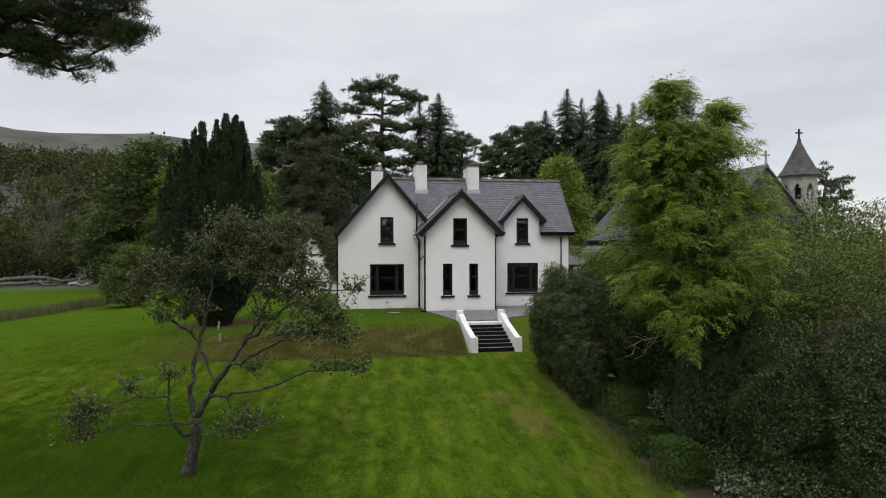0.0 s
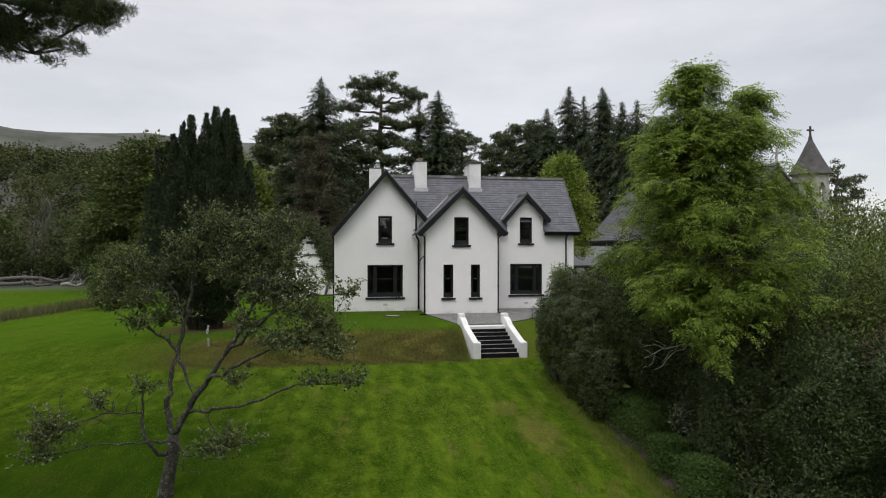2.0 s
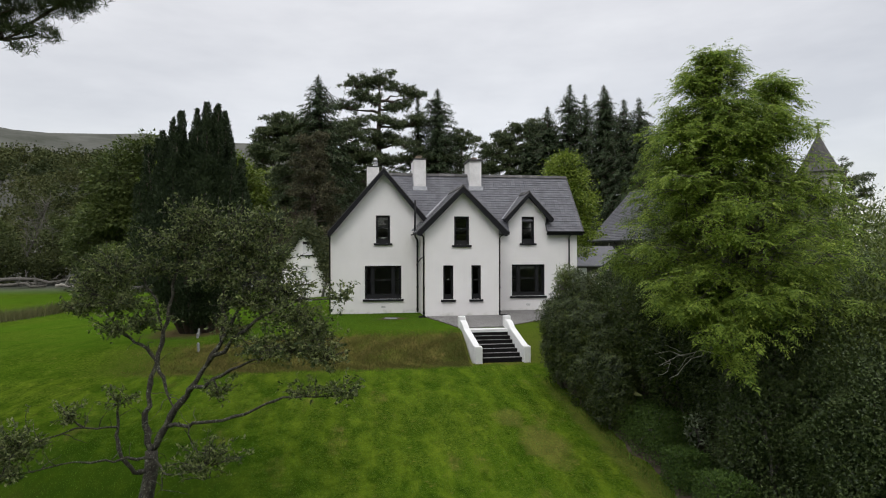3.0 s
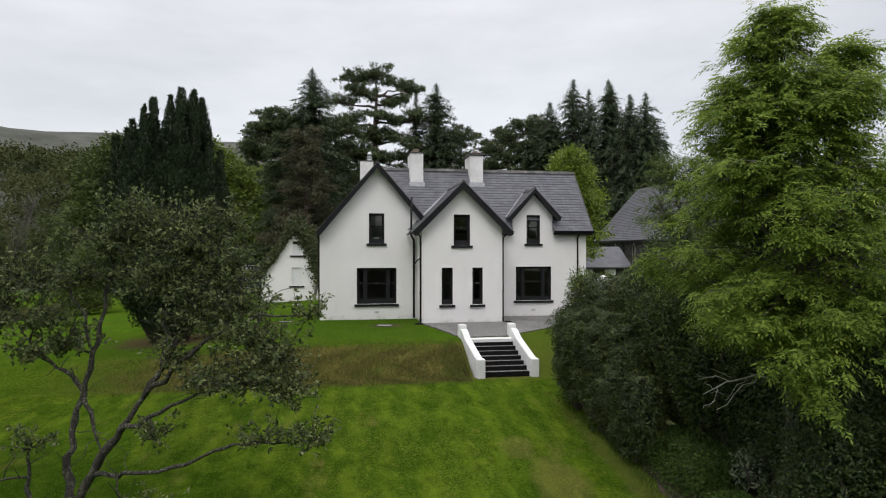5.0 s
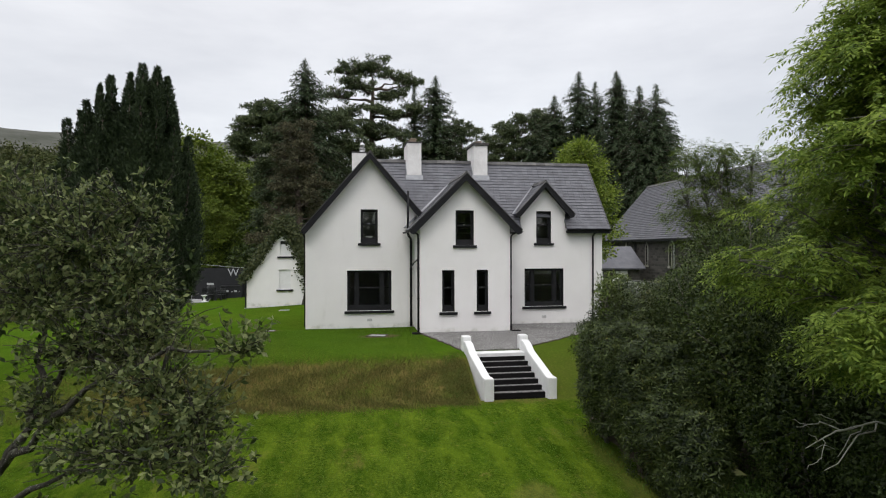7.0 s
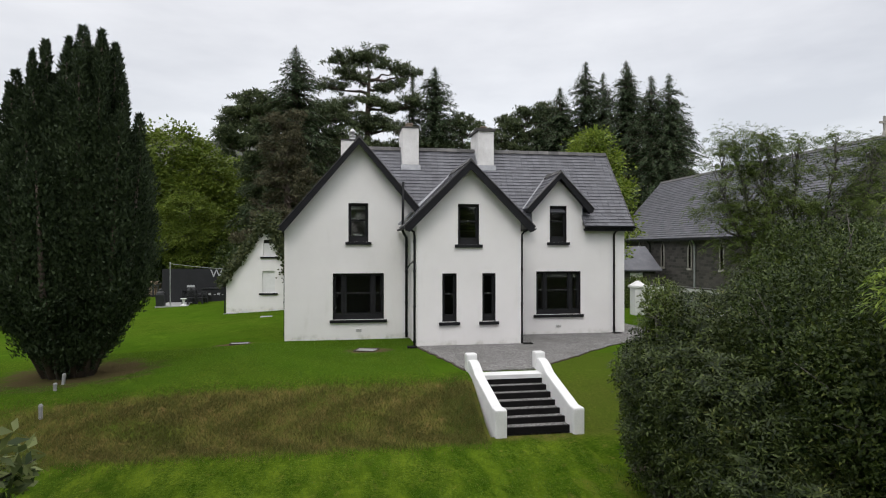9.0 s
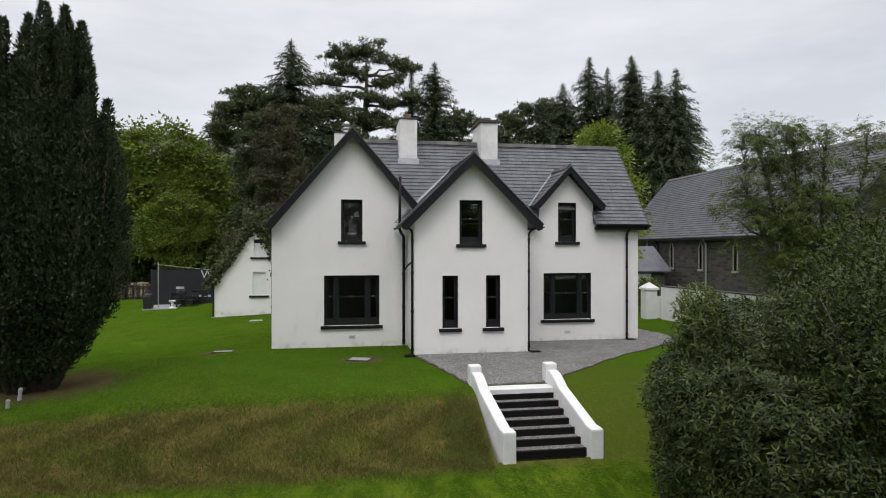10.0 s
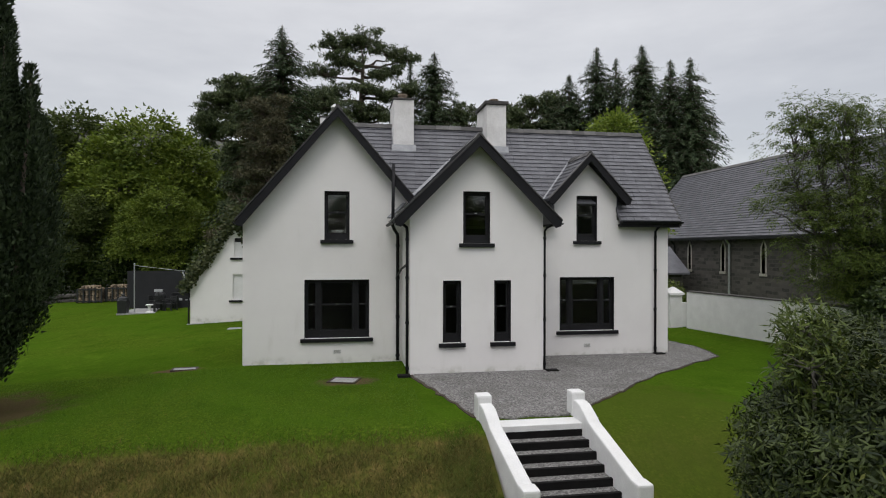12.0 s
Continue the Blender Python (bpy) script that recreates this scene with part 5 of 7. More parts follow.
    # leafy clusters: centre, half width, half height, shoots
    crowns = [(-4.4, -18.0, 2.5, 0.43, 0.42, 26), (-3.85, -18.1, 2.9, 0.55, 0.45, 34), (-3.7, -18.2, 2.25, 0.52, 0.45, 30), (-3.2, -18.4, 1.9, 0.55, 0.40, 26), (-3.73, -18.3, 1.7, 0.4, 0.22, 14), (-4.55, -18.0, 2.1, 0.35, 0.25, 14),
              (-2.33, -18.1, 4.0, 0.48, 0.36, 22), (-2.55, -18.3, 3.5, 0.68, 0.48, 46), (-1.75, -18.5, 3.7, 0.66, 0.46, 46), (-1.16, -18.8, 3.4, 0.70, 0.55, 52), (-0.66, -18.7, 3.8, 0.42, 0.38, 20), (-3.04, -18.2, 2.9, 0.42, 0.45, 22),
              (-1.55, -18.8, 2.85, 0.68, 0.48, 44), (-0.68, -19.0, 3.0, 0.60, 0.52, 44), (-0.34, -19.3, 2.5, 0.56, 0.46, 38), (-0.92, -19.2, 2.3, 0.66, 0.44, 40), (-0.12, -19.6, 2.0, 0.56, 0.46, 36), (0.3, -19.9, 1.78, 0.42, 0.40, 26),
              (-0.1, -20.0, 1.46, 0.66, 0.32, 36), (0.44, -20.2, 1.32, 0.34, 0.28, 18), (-0.68, -19.7, 1.5, 0.50, 0.30, 20), (0.7, -19.9, 2.42, 0.28, 0.12, 9), (0.82, -20.4, 0.74, 0.32, 0.22, 12), (-1.49, -19.6, 0.6, 0.36, 0.16, 8),
              (0.16, -20.4, 0.75, 0.36, 0.15, 7), (-1.72, -19.7, -0.64, 0.60, 0.36, 30), (-5.02, -19.5, -0.26, 0.42, 0.48, 34), (-5.15, -19.7, -0.66, 0.28, 0.18, 12), (-4.28, -19.1, 0.15, 0.32, 0.22, 9), (-3.44, -19.0, 0.4, 0.24, 0.26, 8), (-1.3, -19.2, 1.75, 0.45, 0.35, 14), (-2.1, -18.4, 2.9, 0.45, 0.4, 18)]
    ends = [p for pts, _ in limbs for p in pts[1:]]
    for cx, cy, cz, rw, rh, n in crowns:
        c = V((cx, cy, cz))
        near = min(ends, key=lambda s: np.linalg.norm(s - c))
        if np.linalg.norm(near - c) > 0.12:
            g.tube(bend(rng, near, c, 3, 0), [0.024, 0.019, 0.014, 0.010], 5)
        n = int(n * 1.6)
        pts, d = shell(rng, c, (rw * 1.2, rw * 1.1, rh * 1.22), n, 0.2, -0.95)
        for q, e in zip(pts, d):
            a = c + (q - c) * rng.uniform(0.0, 0.35)
            b = q + V((e[0] * 0.10, e[1] * 0.10, abs(e[2]) * 0.06 + 0.08)) * rng.uniform(0.4, 2.4)
            line = bend(rng, a, b, 4, 0.04)
            g.tube(line, [0.009, 0.007, 0.006, 0.005, 0.003], 3)
            # spurs with a rosette of leaves along the shoot
            f = rng.uniform(0.15, 1.0, 6)
            o = np.repeat(a + (b - a) * f[:, None] + rng.normal(size=(6, 3)) * 0.05, 5, 0)
            way = unit(rng.normal(size=o.shape) + V((0, 0, 0.25)) + e * 0.35)
            sc = rng.uniform(0.65, 1.3, len(o))
            chunks.append(blades(o, way, directions(rng, len(o), 0.9), 0.066 * sc, 0.035 * sc, 0.22))
    part("trunk", g, LICHEN, t, smooth=True)
    leaf_mesh("crown", chunks, APPLE, t)
    return t


apple_tree()


# Irish yew: a bundle of steep dark spires that narrows towards its foot
def yew_tree():
    rng = np.random.default_rng(8)
    cx, cy = -5.62, -3.9
    bz = gz(cx, cy)
    t = thing("yew_tree", "broad dark Irish yew of many upright spires", "tree")
    g, chunks = Geo(), []
    tall = [(0.05, -0.2, 9.45, 0.33), (0.3, 0.3, 9.6, 0.33), (0.5, -0.4, 9.72, 0.33), (0.75, 0.2, 9.62, 0.34), (0.95, -0.3, 9.66, 0.33), (1.1, 0.3, 9.5, 0.33), (0.2, 0.7, 9.25, 0.32), (0.8, 0.8, 9.3, 0.32), (0.6, -0.9, 8.9, 0.4), (1.05, -0.7, 8.7, 0.36), (0.15, -0.6, 9.0, 0.34), (0.4, 0.0, 9.3, 0.4), (0.85, 0.0, 9.35, 0.4), (1.2, 0.0, 9.1, 0.3), (0.55, 0.0, 9.1, 0.6), (0.9, -0.1, 9.1, 0.5), (0.2, 0.1, 8.8, 0.5)]
    shoulder = [(1.35, 0.1, 8.45, 0.28), (1.5, -0.3, 8.0, 0.28), (1.9, -0.1, 7.35, 0.22), (1.72, 0.3, 7.0, 0.3), (2.02, -0.4, 6.5, 0.3), (1.6, -0.8, 7.2, 0.4), (1.8, 0.6, 6.4, 0.4)]
    west = [(-0.55, -0.2, 9.35, 0.20), (-0.75, 0.2, 9.42, 0.22), (-0.95, -0.1, 9.1, 0.20), (-1.15, 0.3, 8.95, 0.20), (-0.28, 0.1, 8.5, 0.2), (-1.42, 0.0, 8.5, 0.24), (-1.7, 0.2, 8.2, 0.24), (-2.0, -0.1, 7.85, 0.26), (-2.2, 0.2, 7.2, 0.28), (-2.35, -0.1, 6.2, 0.35), (-0.7, 0.6, 8.6, 0.3), (-1.3, -0.5, 7.9, 0.35), (-0.7, -0.6, 8.3, 0.32), (-0.75, 0.05, 8.7, 0.36), (-1.3, 0.1, 8.1, 0.36)]
    bulk = [(math.cos(k * 0.571) * q, math.sin(k * 0.571) * q * 0.85, hh, rr) for k, (q, hh, rr) in enumerate([(1.0, 7.6, 0.62), (1.5, 6.8, 0.6), (1.25, 7.3, 0.62), (1.7, 5.8, 0.58), (0.6, 8.0, 0.66)] * 6)]
    for sx, sy, h, r in tall + shoulder + west + bulk:
        h -= bz
        z0 = 0.15 + 0.42 * math.hypot(sx, sy) * rng.uniform(0.7, 1.2)
        foot = np.array((cx + sx * 0.2, cy + sy * 0.2, bz))
        crown = np.array((cx + sx, cy + sy, bz + h))
        g.tube([tuple(foot - np.array((0, 0, 0.3))), tuple(foot + (crown - foot) * 0.4 + np.array((sx * 0.3, sy * 0.3, 0))), tuple(crown - np.array((0, 0, 0.3)))], [0.14, 0.09, 0.02], 7)
        n = int(1300 * (r + 0.06) * (h - z0))
        f = rng.random(n) ** 0.85
        zz = z0 + (h - z0) * f
        prof = np.where(f < 0.55, 0.78 + 0.4 * f, np.clip(1 - (f - 0.55) / 0.45, 0, 1) ** 0.46) * r * 1.12 + 0.025
        wob = 1 + 0.20 * np.sin(zz * 3.1 + sx * 5) + 0.16 * np.sin(zz * 7.3 + sy * 9)
        a = rng.uniform(0, 2 * math.pi, n)
        rad = prof * wob * rng.uniform(0.55, 1.08, n)
        bow = np.minimum(1, zz / 2.9) ** 0.9
        ax, ay = cx + sx * (0.2 + 0.8 * bow), cy + sy * (0.2 + 0.8 * bow)
        p = np.stack([ax + np.cos(a) * rad, ay + np.sin(a) * rad, bz + zz], 1)
        out = np.stack([np.cos(a), np.sin(a), np.zeros(n)], 1)
        way = unit(out * 0.55 + np.array([0, 0, 0.9]) + rng.normal(size=(n, 3)) * 0.38)
        ln = rng.uniform(0.07, 0.145, n)
        chunks.append(needles(p, way, out + rng.normal(size=(n, 3)) * 0.4, ln, ln * 0.5))
    # spreading sprays above the bare foot
    n = 15000
    a, f = rng.uniform(0, 2 * math.pi, n), rng.random(n)
    rad = (0.40 + 1.55 * f + 0.14 * np.sin(a * 7) + 0.10 * np.sin(a * 13 + f * 5)) * rng.uniform(0.7, 1.05, n)
    p = np.stack([cx + np.cos(a) * rad, cy + np.sin(a) * rad * 0.85, bz + 0.06 + f * 2.5 + 0.2 * np.sin(a * 5)], 1)
    chunks.append(needles(p, unit(np.stack([np.cos(a), np.sin(a), rng.uniform(-0.9, 0.6, n)], 1) + rng.normal(size=(n, 3)) * 0.3), directions(rng, n, 0.6), rng.uniform(0.08, 0.17, n), 0.055))
    part("trunk", g, PINEBARK, t, smooth=True)
    leaf_mesh("crown", chunks, YEW, t, corners=3)
    return t


yew_tree()

# planting bed: bare soil under the shrubs, with a ragged edge to the lawn
bed_y = np.arange(-23.5, -10.4, 0.16)
bed_lo = 7.94 + 0.09 * np.sin(bed_y * 2.3) + 0.06 * np.sin(bed_y * 5.9) + 0.25 * np.clip((bed_y + 12.5) / 2, 0, 1)
bed_u = np.array([0.0, 0.02, 0.12, 0.5, 1.0])
BX2 = bed_lo[:, None] + (11.5 - bed_lo[:, None]) * bed_u[None, :]
BY2 = np.repeat(bed_y[:, None], 5, 1)
BZ2 = ground_z(BX2, BY2) + np.where(bed_u == 0, -0.03, 0.022)[None, :]
bed_i = np.arange(BX2.size).reshape(BX2.shape)
bed_f = np.stack([bed_i[:-1, :-1].ravel(), bed_i[:-1, 1:].ravel(), bed_i[1:, 1:].ravel(), bed_i[1:, :-1].ravel()], 1)
quads("planting_bed", np.stack([BX2.ravel(), BY2.ravel(), BZ2.ravel()], 1), bed_f, SOIL, None, "bare brown soil bed along the lawn", "structure")

# rhododendron by the steps and the shrubs behind it
shrub("rhododendron", "large rhododendron with whorls of long leathery leaves", [(8.3, -12.7, 0.5, 1.2, 1.3, 1.9), (8.4, -13.9, 0.2, 1.1, 1.2, 1.6), (8.3, -15.1, -0.3, 0.95, 1.0, 1.4), (10.2, -12.0, 1.3, 1.4, 1.4, 1.75), (8.5, -11.8, 0.7, 0.95, 0.9, 1.9), (8.05, -16.0, -0.5, 0.6, 0.7, 1.1), (9.4, -11.4, 1.0, 0.9, 0.9, 1.5)], RHODO, 21, 21000, (0.108, 0.028), rosette=5, inner=0.72, rugged=0.34, lump=1.3)
shrub("laurel_bush", "tall dark laurel bush with small glossy leaves", [(11.0, -13.0, 1.9, 1.7, 1.6, 2.1), (12.6, -14.0, 1.8, 2.0, 2.0, 2.1), (9.5, -13.9, 1.2, 1.15, 1.3, 2.0), (9.4, -15.5, 0.9, 1.15, 1.2, 1.9), (10.6, -15.8, 1.4, 1.6, 1.5, 2.3), (12.2, -16.6, 1.6, 2.2, 1.9, 2.4), (9.4, -16.9, 0.3, 1.0, 0.9, 1.8), (11.9, -11.4, 0.9, 1.5, 1.5, 1.8)], LAUREL, 22, 135000, (0.064, 0.030), rugged=0.38, lump=1.3, small=True)
shrub("holly_bush", "dark evergreen bush behind the clipped hedge", [(9.9, -18.0, 0.2, 1.0, 1.0, 1.9), (11.0, -18.6, 0.6, 1.5, 1.5, 2.1), (12.8, -18.9, 1.0, 1.9, 1.8, 2.4), (9.6, -19.3, -0.2, 0.75, 0.7, 1.7), (9.25, -20.35, -0.3, 0.75, 0.5, 1.45), (10.1, -20.9, -0.1, 0.9, 0.55, 1.6), (9.6, -20.2, 0.5, 0.8, 0.5, 1.2), (9.0, -19.9, -0.3, 0.5, 0.45, 1.5)], THICKET, 23, 75000, (0.058, 0.027), rugged=0.42, lump=1.5, small=True)
shrub("mixed_thicket", "tangled evergreen thicket of small dark leaves", [(10.5, -22.0, -0.1, 1.25, 1.1, 1.9), (11.0, -23.3, 0.2, 1.2, 1.0, 1.9), (9.7, -21.6, -0.5, 0.7, 0.6, 1.2)], THICKET, 24, 80000, (0.056, 0.025), rugged=0.5, lump=1.5, inner=0.6, small=True)
shrub("bramble_thicket", "brighter olive scrub behind the evergreen thicket", [(11.7, -21.0, 0.8, 1.6, 1.3, 2.3), (13.4, -20.5, 1.2, 1.9, 1.7, 2.7), (12.4, -22.2, 0.6, 1.2, 1.0, 2.0)], SHRUB, 27, 50000, (0.068, 0.032), rugged=0.5, lump=1.4, inner=0.6, small=True)
shrub("hazel_thicket", "high thicket of olive green leaves", [(15.2, -17.0, 1.4, 2.4, 2.2, 2.5), (16.2, -13.0, 1.6, 2.6, 2.4, 2.5), (15.5, -9.5, 1.4, 2.2, 2.2, 2.2), (18.5, -15.5, 1.5, 3.0, 3.0, 2.6), (20.5, -10.5, 2.2, 3.0, 3.0, 3.2), (22.5, -9.5, 2.4, 3.0, 2.6, 3.2), (25.0, -8.0, 2.2, 3.0, 2.6, 3.2)], SHRUB, 25, 44000, (0.125, 0.06), rugged=0.45, lump=0.8, small=True)
shrub("willow_shrub", "upright shrub with narrow yellow-green leaves", [(8.2, -11.9, 2.45, 0.40, 0.40, 0.42), (8.55, -11.5, 2.4, 0.4, 0.4, 0.45), (7.95, -12.3, 2.1, 0.35, 0.4, 0.5)], SHRUB, 26, 1700, (0.105, 0.026), droop=0.35, inner=0.3, fill=False)
# clipped box plants along the lawn's edge
for k, (hx, hy, rx, ry, rz) in enumerate(((8.55, -16.9, 0.62, 1.3, 0.66), (8.28, -19.05, 0.40, 0.40, 0.56), (8.22, -20.5, 0.46, 0.45, 0.66))):
    z = gz(hx, hy)
    shrub("box_plant", "clipped rounded box plant on lawn edge", [(hx, hy, z + rz * 0.55, rx, ry, rz), (hx + 0.2, hy + 0.1, z + rz * 0.45, rx * 0.95, ry * 0.95, rz * 0.9)], BOX, 30 + k, 22000 if k == 0 else 11000, (0.042, 0.026), group="clipped box plants", inner=0.9, boxy=0.85, rugged=0.07, small=True)
shrub("privet_plant", "low sprawling shrub with pale variegated leaves", [(8.85, -21.7, -1.85, 0.45, 0.4, 0.4), (9.3, -21.95, -1.75, 0.5, 0.4, 0.4)], VARIEG, 34, 420, (0.10, 0.05), fill=False, inner=0.3, thick=0.4)
shrub("privet_plant", "wispy shrub with pale variegated leaves by the hedge", [(9.05, -18.3, -0.95, 0.3, 0.35, 0.4)], VARIEG, 35, 300, (0.09, 0.045), fill=False, inner=0.3, thick=0.4)
shrub("undergrowth", "low dark undergrowth filling the shrub bed", [(9.4, -20.9, -1.7, 0.8, 0.8, 0.7), (9.9, -22.2, -1.75, 0.9, 0.9, 0.8), (10.6, -23.3, -1.8, 1.0, 0.9, 0.9), (10.4, -20.2, -1.4, 1.0, 1.0, 0.9), (9.3, -19.3, -1.3, 0.6, 0.7, 0.7)], THICKET, 37, 15000, (0.07, 0.034), rugged=0.4, inner=0.6, small=True)
shrub("withered_shrub", "withered brown twiggy shrub in the thicket", [(10.9, -22.4, 1.35, 0.6, 0.5, 0.6), (11.4, -22.2, 1.7, 0.5, 0.5, 0.5)], WITHER, 36, 1800, (0.06, 0.022), fill=False, inner=0.3, thick=0.35)

# bleached dead branch hanging in the dark hollow
dead = Geo()
rng_d = np.random.default_rng(40)
for a, b, r in (((8.4, -18.75, 1.0), (7.9, -18.9, 1.2), 0.010), ((8.7, -18.8, 1.0), (8.2, -18.9, 0.62), 0.010), ((8.0, -18.85, 0.6), (7.7, -18.95, 0.5), 0.007), ((7.9, -18.75, 0.98), (7.6, -18.8, 1.12), 0.006), ((8.2, -18.85, 0.7), (7.8, -18.95, 0.78), 0.006), ((9.6, -18.9, 0.9), (8.2, -18.75, 1.0), 0.022), ((8.6, -18.8, 0.98), (7.8, -18.8, 0.72), 0.016), ((8.9, -18.8, 1.0), (8.0, -18.9, 0.45), 0.014), ((8.2, -18.75, 1.0), (7.75, -18.7, 0.98), 0.010), ((8.0, -18.8, 0.8), (7.75, -18.9, 0.95), 0.008), ((8.1, -18.8, 0.86), (7.95, -18.9, 0.6), 0.008)):
    dead.tube(bend(rng_d, a, b, 5, 0.06), list(np.linspace(r, r * 0.4, 6)), 5)
tagged(part("dead_branch", dead, PALEWOOD, label="bleached bare dead branch caught in the bushes", smooth=True), category="branch")

# conifers behind the house
spruce("spruce_tree", "tall dark spruce with a pointed top", 51, 22.5, 6.6, SPRUCE, (-2.1, 31.8, -0.6), 0.1, 0.3, gap=0.15, per=12, blunt=0.72)
spruce("spruce_tree", "dark spruce with drooping boughs", 52, 24.0, 6.4, SPRUCE, (11.8, 40.5, -0.6), 0.1, 0.3, gap=0.2, per=12, blunt=0.68)
spruce("spruce_tree", "slim dark spruce top beside a pine", 53, 23.4, 3.4, SPRUCE, (9.6, 42.6, -0.6), 0.2, 0.35)
for k, (x, y, top, r) in enumerate(((27.4, 36.9, 22.9, 4.6), (28.7, 35.4, 21.4, 3.8), (29.4, 31.7, 21.5, 4.4), (30.4, 33.2, 21.2, 4.2), (31.2, 27.0, 18.9, 4.0), (29.9, 27.8, 18.9, 3.8), (25.0, 38.0, 20.4, 4.6), (23.2, 39.5, 18.8, 4.6), (33.5, 29.5, 17.0, 4.2))):
    spruce("fir_tree", "dark fir in a tall row behind the house", 60 + k, top + 0.95, r * 1.12, SPRUCE, (x, y, -0.3), 0.10, 0.36, gap=0.2, per=11, blunt=0.66)
rng_c = np.random.default_rng(71)
pine("ageing_pine", "brownish ageing conifer behind the outhouse", 71, 15.0, (-2.4, 26.0, -0.4), [(-2.4 + (1 - k / 24) * 2.9 * math.cos(k * 2.4), 26.0 + (1 - k / 24) * 2.2 * math.sin(k * 2.4), 2.0 + k * 0.56, 1.7 - 0.035 * k, 1.5, 0.8 + rng_c.uniform(-0.2, 0.2)) for k in range(22)], RUSSET, density=6, size=0.24)
pine("pine_tree", "flat-topped pine with open tiers of branches", 72, 24.2, (4.6, 40.2, -0.6), [(2.0, 40, 23.0, 1.9, 1.8, 0.75), (4.6, 40.5, 23.6, 2.4, 2.0, 0.8), (7.2, 40, 22.6, 2.0, 1.8, 0.6), (9.0, 39.6, 22.0, 1.3, 1.2, 0.4), (3.2, 39.4, 21.2, 2.0, 1.8, 0.5), (0.8, 40.2, 20.4, 1.9, 1.7, 0.5), (6.8, 40.4, 20.7, 2.0, 1.8, 0.5), (1.6, 39.6, 18.2, 2.6, 2.0, 0.5), (5.2, 39.0, 18.6, 2.2, 2.0, 0.5), (8.4, 40, 18.6, 2.2, 2.0, 0.6), (-0.6, 40.4, 17.0, 2.4, 2.0, 0.7), (3.6, 39, 16.2, 2.4, 2.0, 0.5), (7.0, 39.6, 16.2, 2.8, 2.0, 0.6), (1.0, 39.8, 14.4, 2.6, 2.0, 0.7), (5.0, 39.5, 13.8, 2.8, 2.2, 0.7), (9.2, 40.4, 14.5, 2.4, 2.0, 0.7), (2.5, 39.5, 11.8, 3.0, 2.2, 0.8), (7.5, 39.5, 11.5, 3.0, 2.2, 0.8)], PINE, density=4.2)
pine("pine_tree", "broad dark pine with heavy low crown", 73, 17.5, (-4.2, 33.8, -0.6), [(a, b, c, d * 1.1, e * 1.1, f * 1.2) for a, b, c, d, e, f in [(-5.6, 33.5, 16.4, 2.2, 2.0, 1.1), (-7.4, 33.8, 14.9, 1.9, 2.0, 0.9), (-3.6, 33.2, 15.6, 2.4, 2.0, 1.2), (-8.1, 33.6, 13.0, 1.3, 1.5, 0.7), (-6.0, 33, 13.4, 2.2, 2.0, 0.9), (-5.4, 33.4, 10.6, 1.9, 2.0, 0.8), (-4.0, 32.8, 12.0, 2.4, 2.2, 1.0), (-4.6, 33, 8.6, 2.2, 2.2, 0.9), (-2.2, 32.5, 9.6, 2.4, 2.2, 1.0), (-2.0, 33, 7.6, 2.2, 2.0, 0.9), (-4.2, 32.6, 6.8, 2.4, 2.2, 1.0), (-4.4, 33.2, 5.2, 2.6, 2.2, 0.9), (-3.0, 32.6, 4.0, 2.6, 2.2, 1.1)]], PINE, density=7.5)
pine("pine_tree", "rounded dark pine beside the spruces", 74, 18.5, (15.0, 42.0, -0.6), [(13.8, 41.8, 17.0, 2.0, 1.8, 1.1), (15.6, 41.8, 16.4, 1.8, 1.8, 1.0), (12.6, 41.5, 14.6, 2.2, 2.0, 1.1), (16.0, 41.6, 14.0, 2.0, 1.8, 1.0), (14.0, 41.4, 12.4, 2.8, 2.0, 1.1), (15.6, 41.4, 10.4, 2.4, 2.0, 1.0), (12.2, 41.4, 10.2, 2.6, 2.0, 1.1)], PINE)
pine("pine_tree", "wide dark pine with a sloping crown", 75, 18.5, (21.0, 41.0, -0.6), [(18.8, 41, 15.4, 2.0, 1.8, 1.0), (20.4, 41, 16.8, 2.0, 1.8, 1.1), (22.4, 41, 17.8, 2.0, 1.8, 1.1), (24.4, 41, 18.2, 2.2, 1.8, 1.2), (17.6, 41, 13.2, 1.8, 1.8, 0.9), (20.0, 40.6, 13.8, 2.6, 2.0, 1.2), (23.0, 40.6, 15.0, 2.6, 2.0, 1.2), (26.0, 40.6, 16.4, 2.4, 2.0, 1.2), (18.6, 40.6, 11.0, 2.6, 2.0, 1.1), (22.0, 40.4, 11.8, 3.0, 2.0, 1.2), (25.6, 40.4, 12.8, 3.0, 2.0, 1.2)], PINE, density=7.5)
pine("pine_tree", "dark pine between the taller conifers", 78, 17.0, (0.5, 36.5, -0.6), [(0.4, 36.5, 16.4, 2.2, 2.0, 1.0), (-1.6, 36.2, 14.6, 2.4, 2.0, 1.1), (2.4, 36.2, 14.2, 2.4, 2.0, 1.1), (0.4, 36, 12.4, 2.8, 2.2, 1.1), (3.4, 36, 11.2, 2.6, 2.2, 1.1), (-2.2, 36, 10.6, 2.6, 2.2, 1.1), (1.0, 36, 9.2, 3.0, 2.2, 1.2), (6.0, 37.5, 10.0, 3.0, 2.2, 1.2), (9.5, 38.5, 10.5, 3.0, 2.2, 1.2), (12.5, 39, 9.0, 3.0, 2.2, 1.2)], PINE)
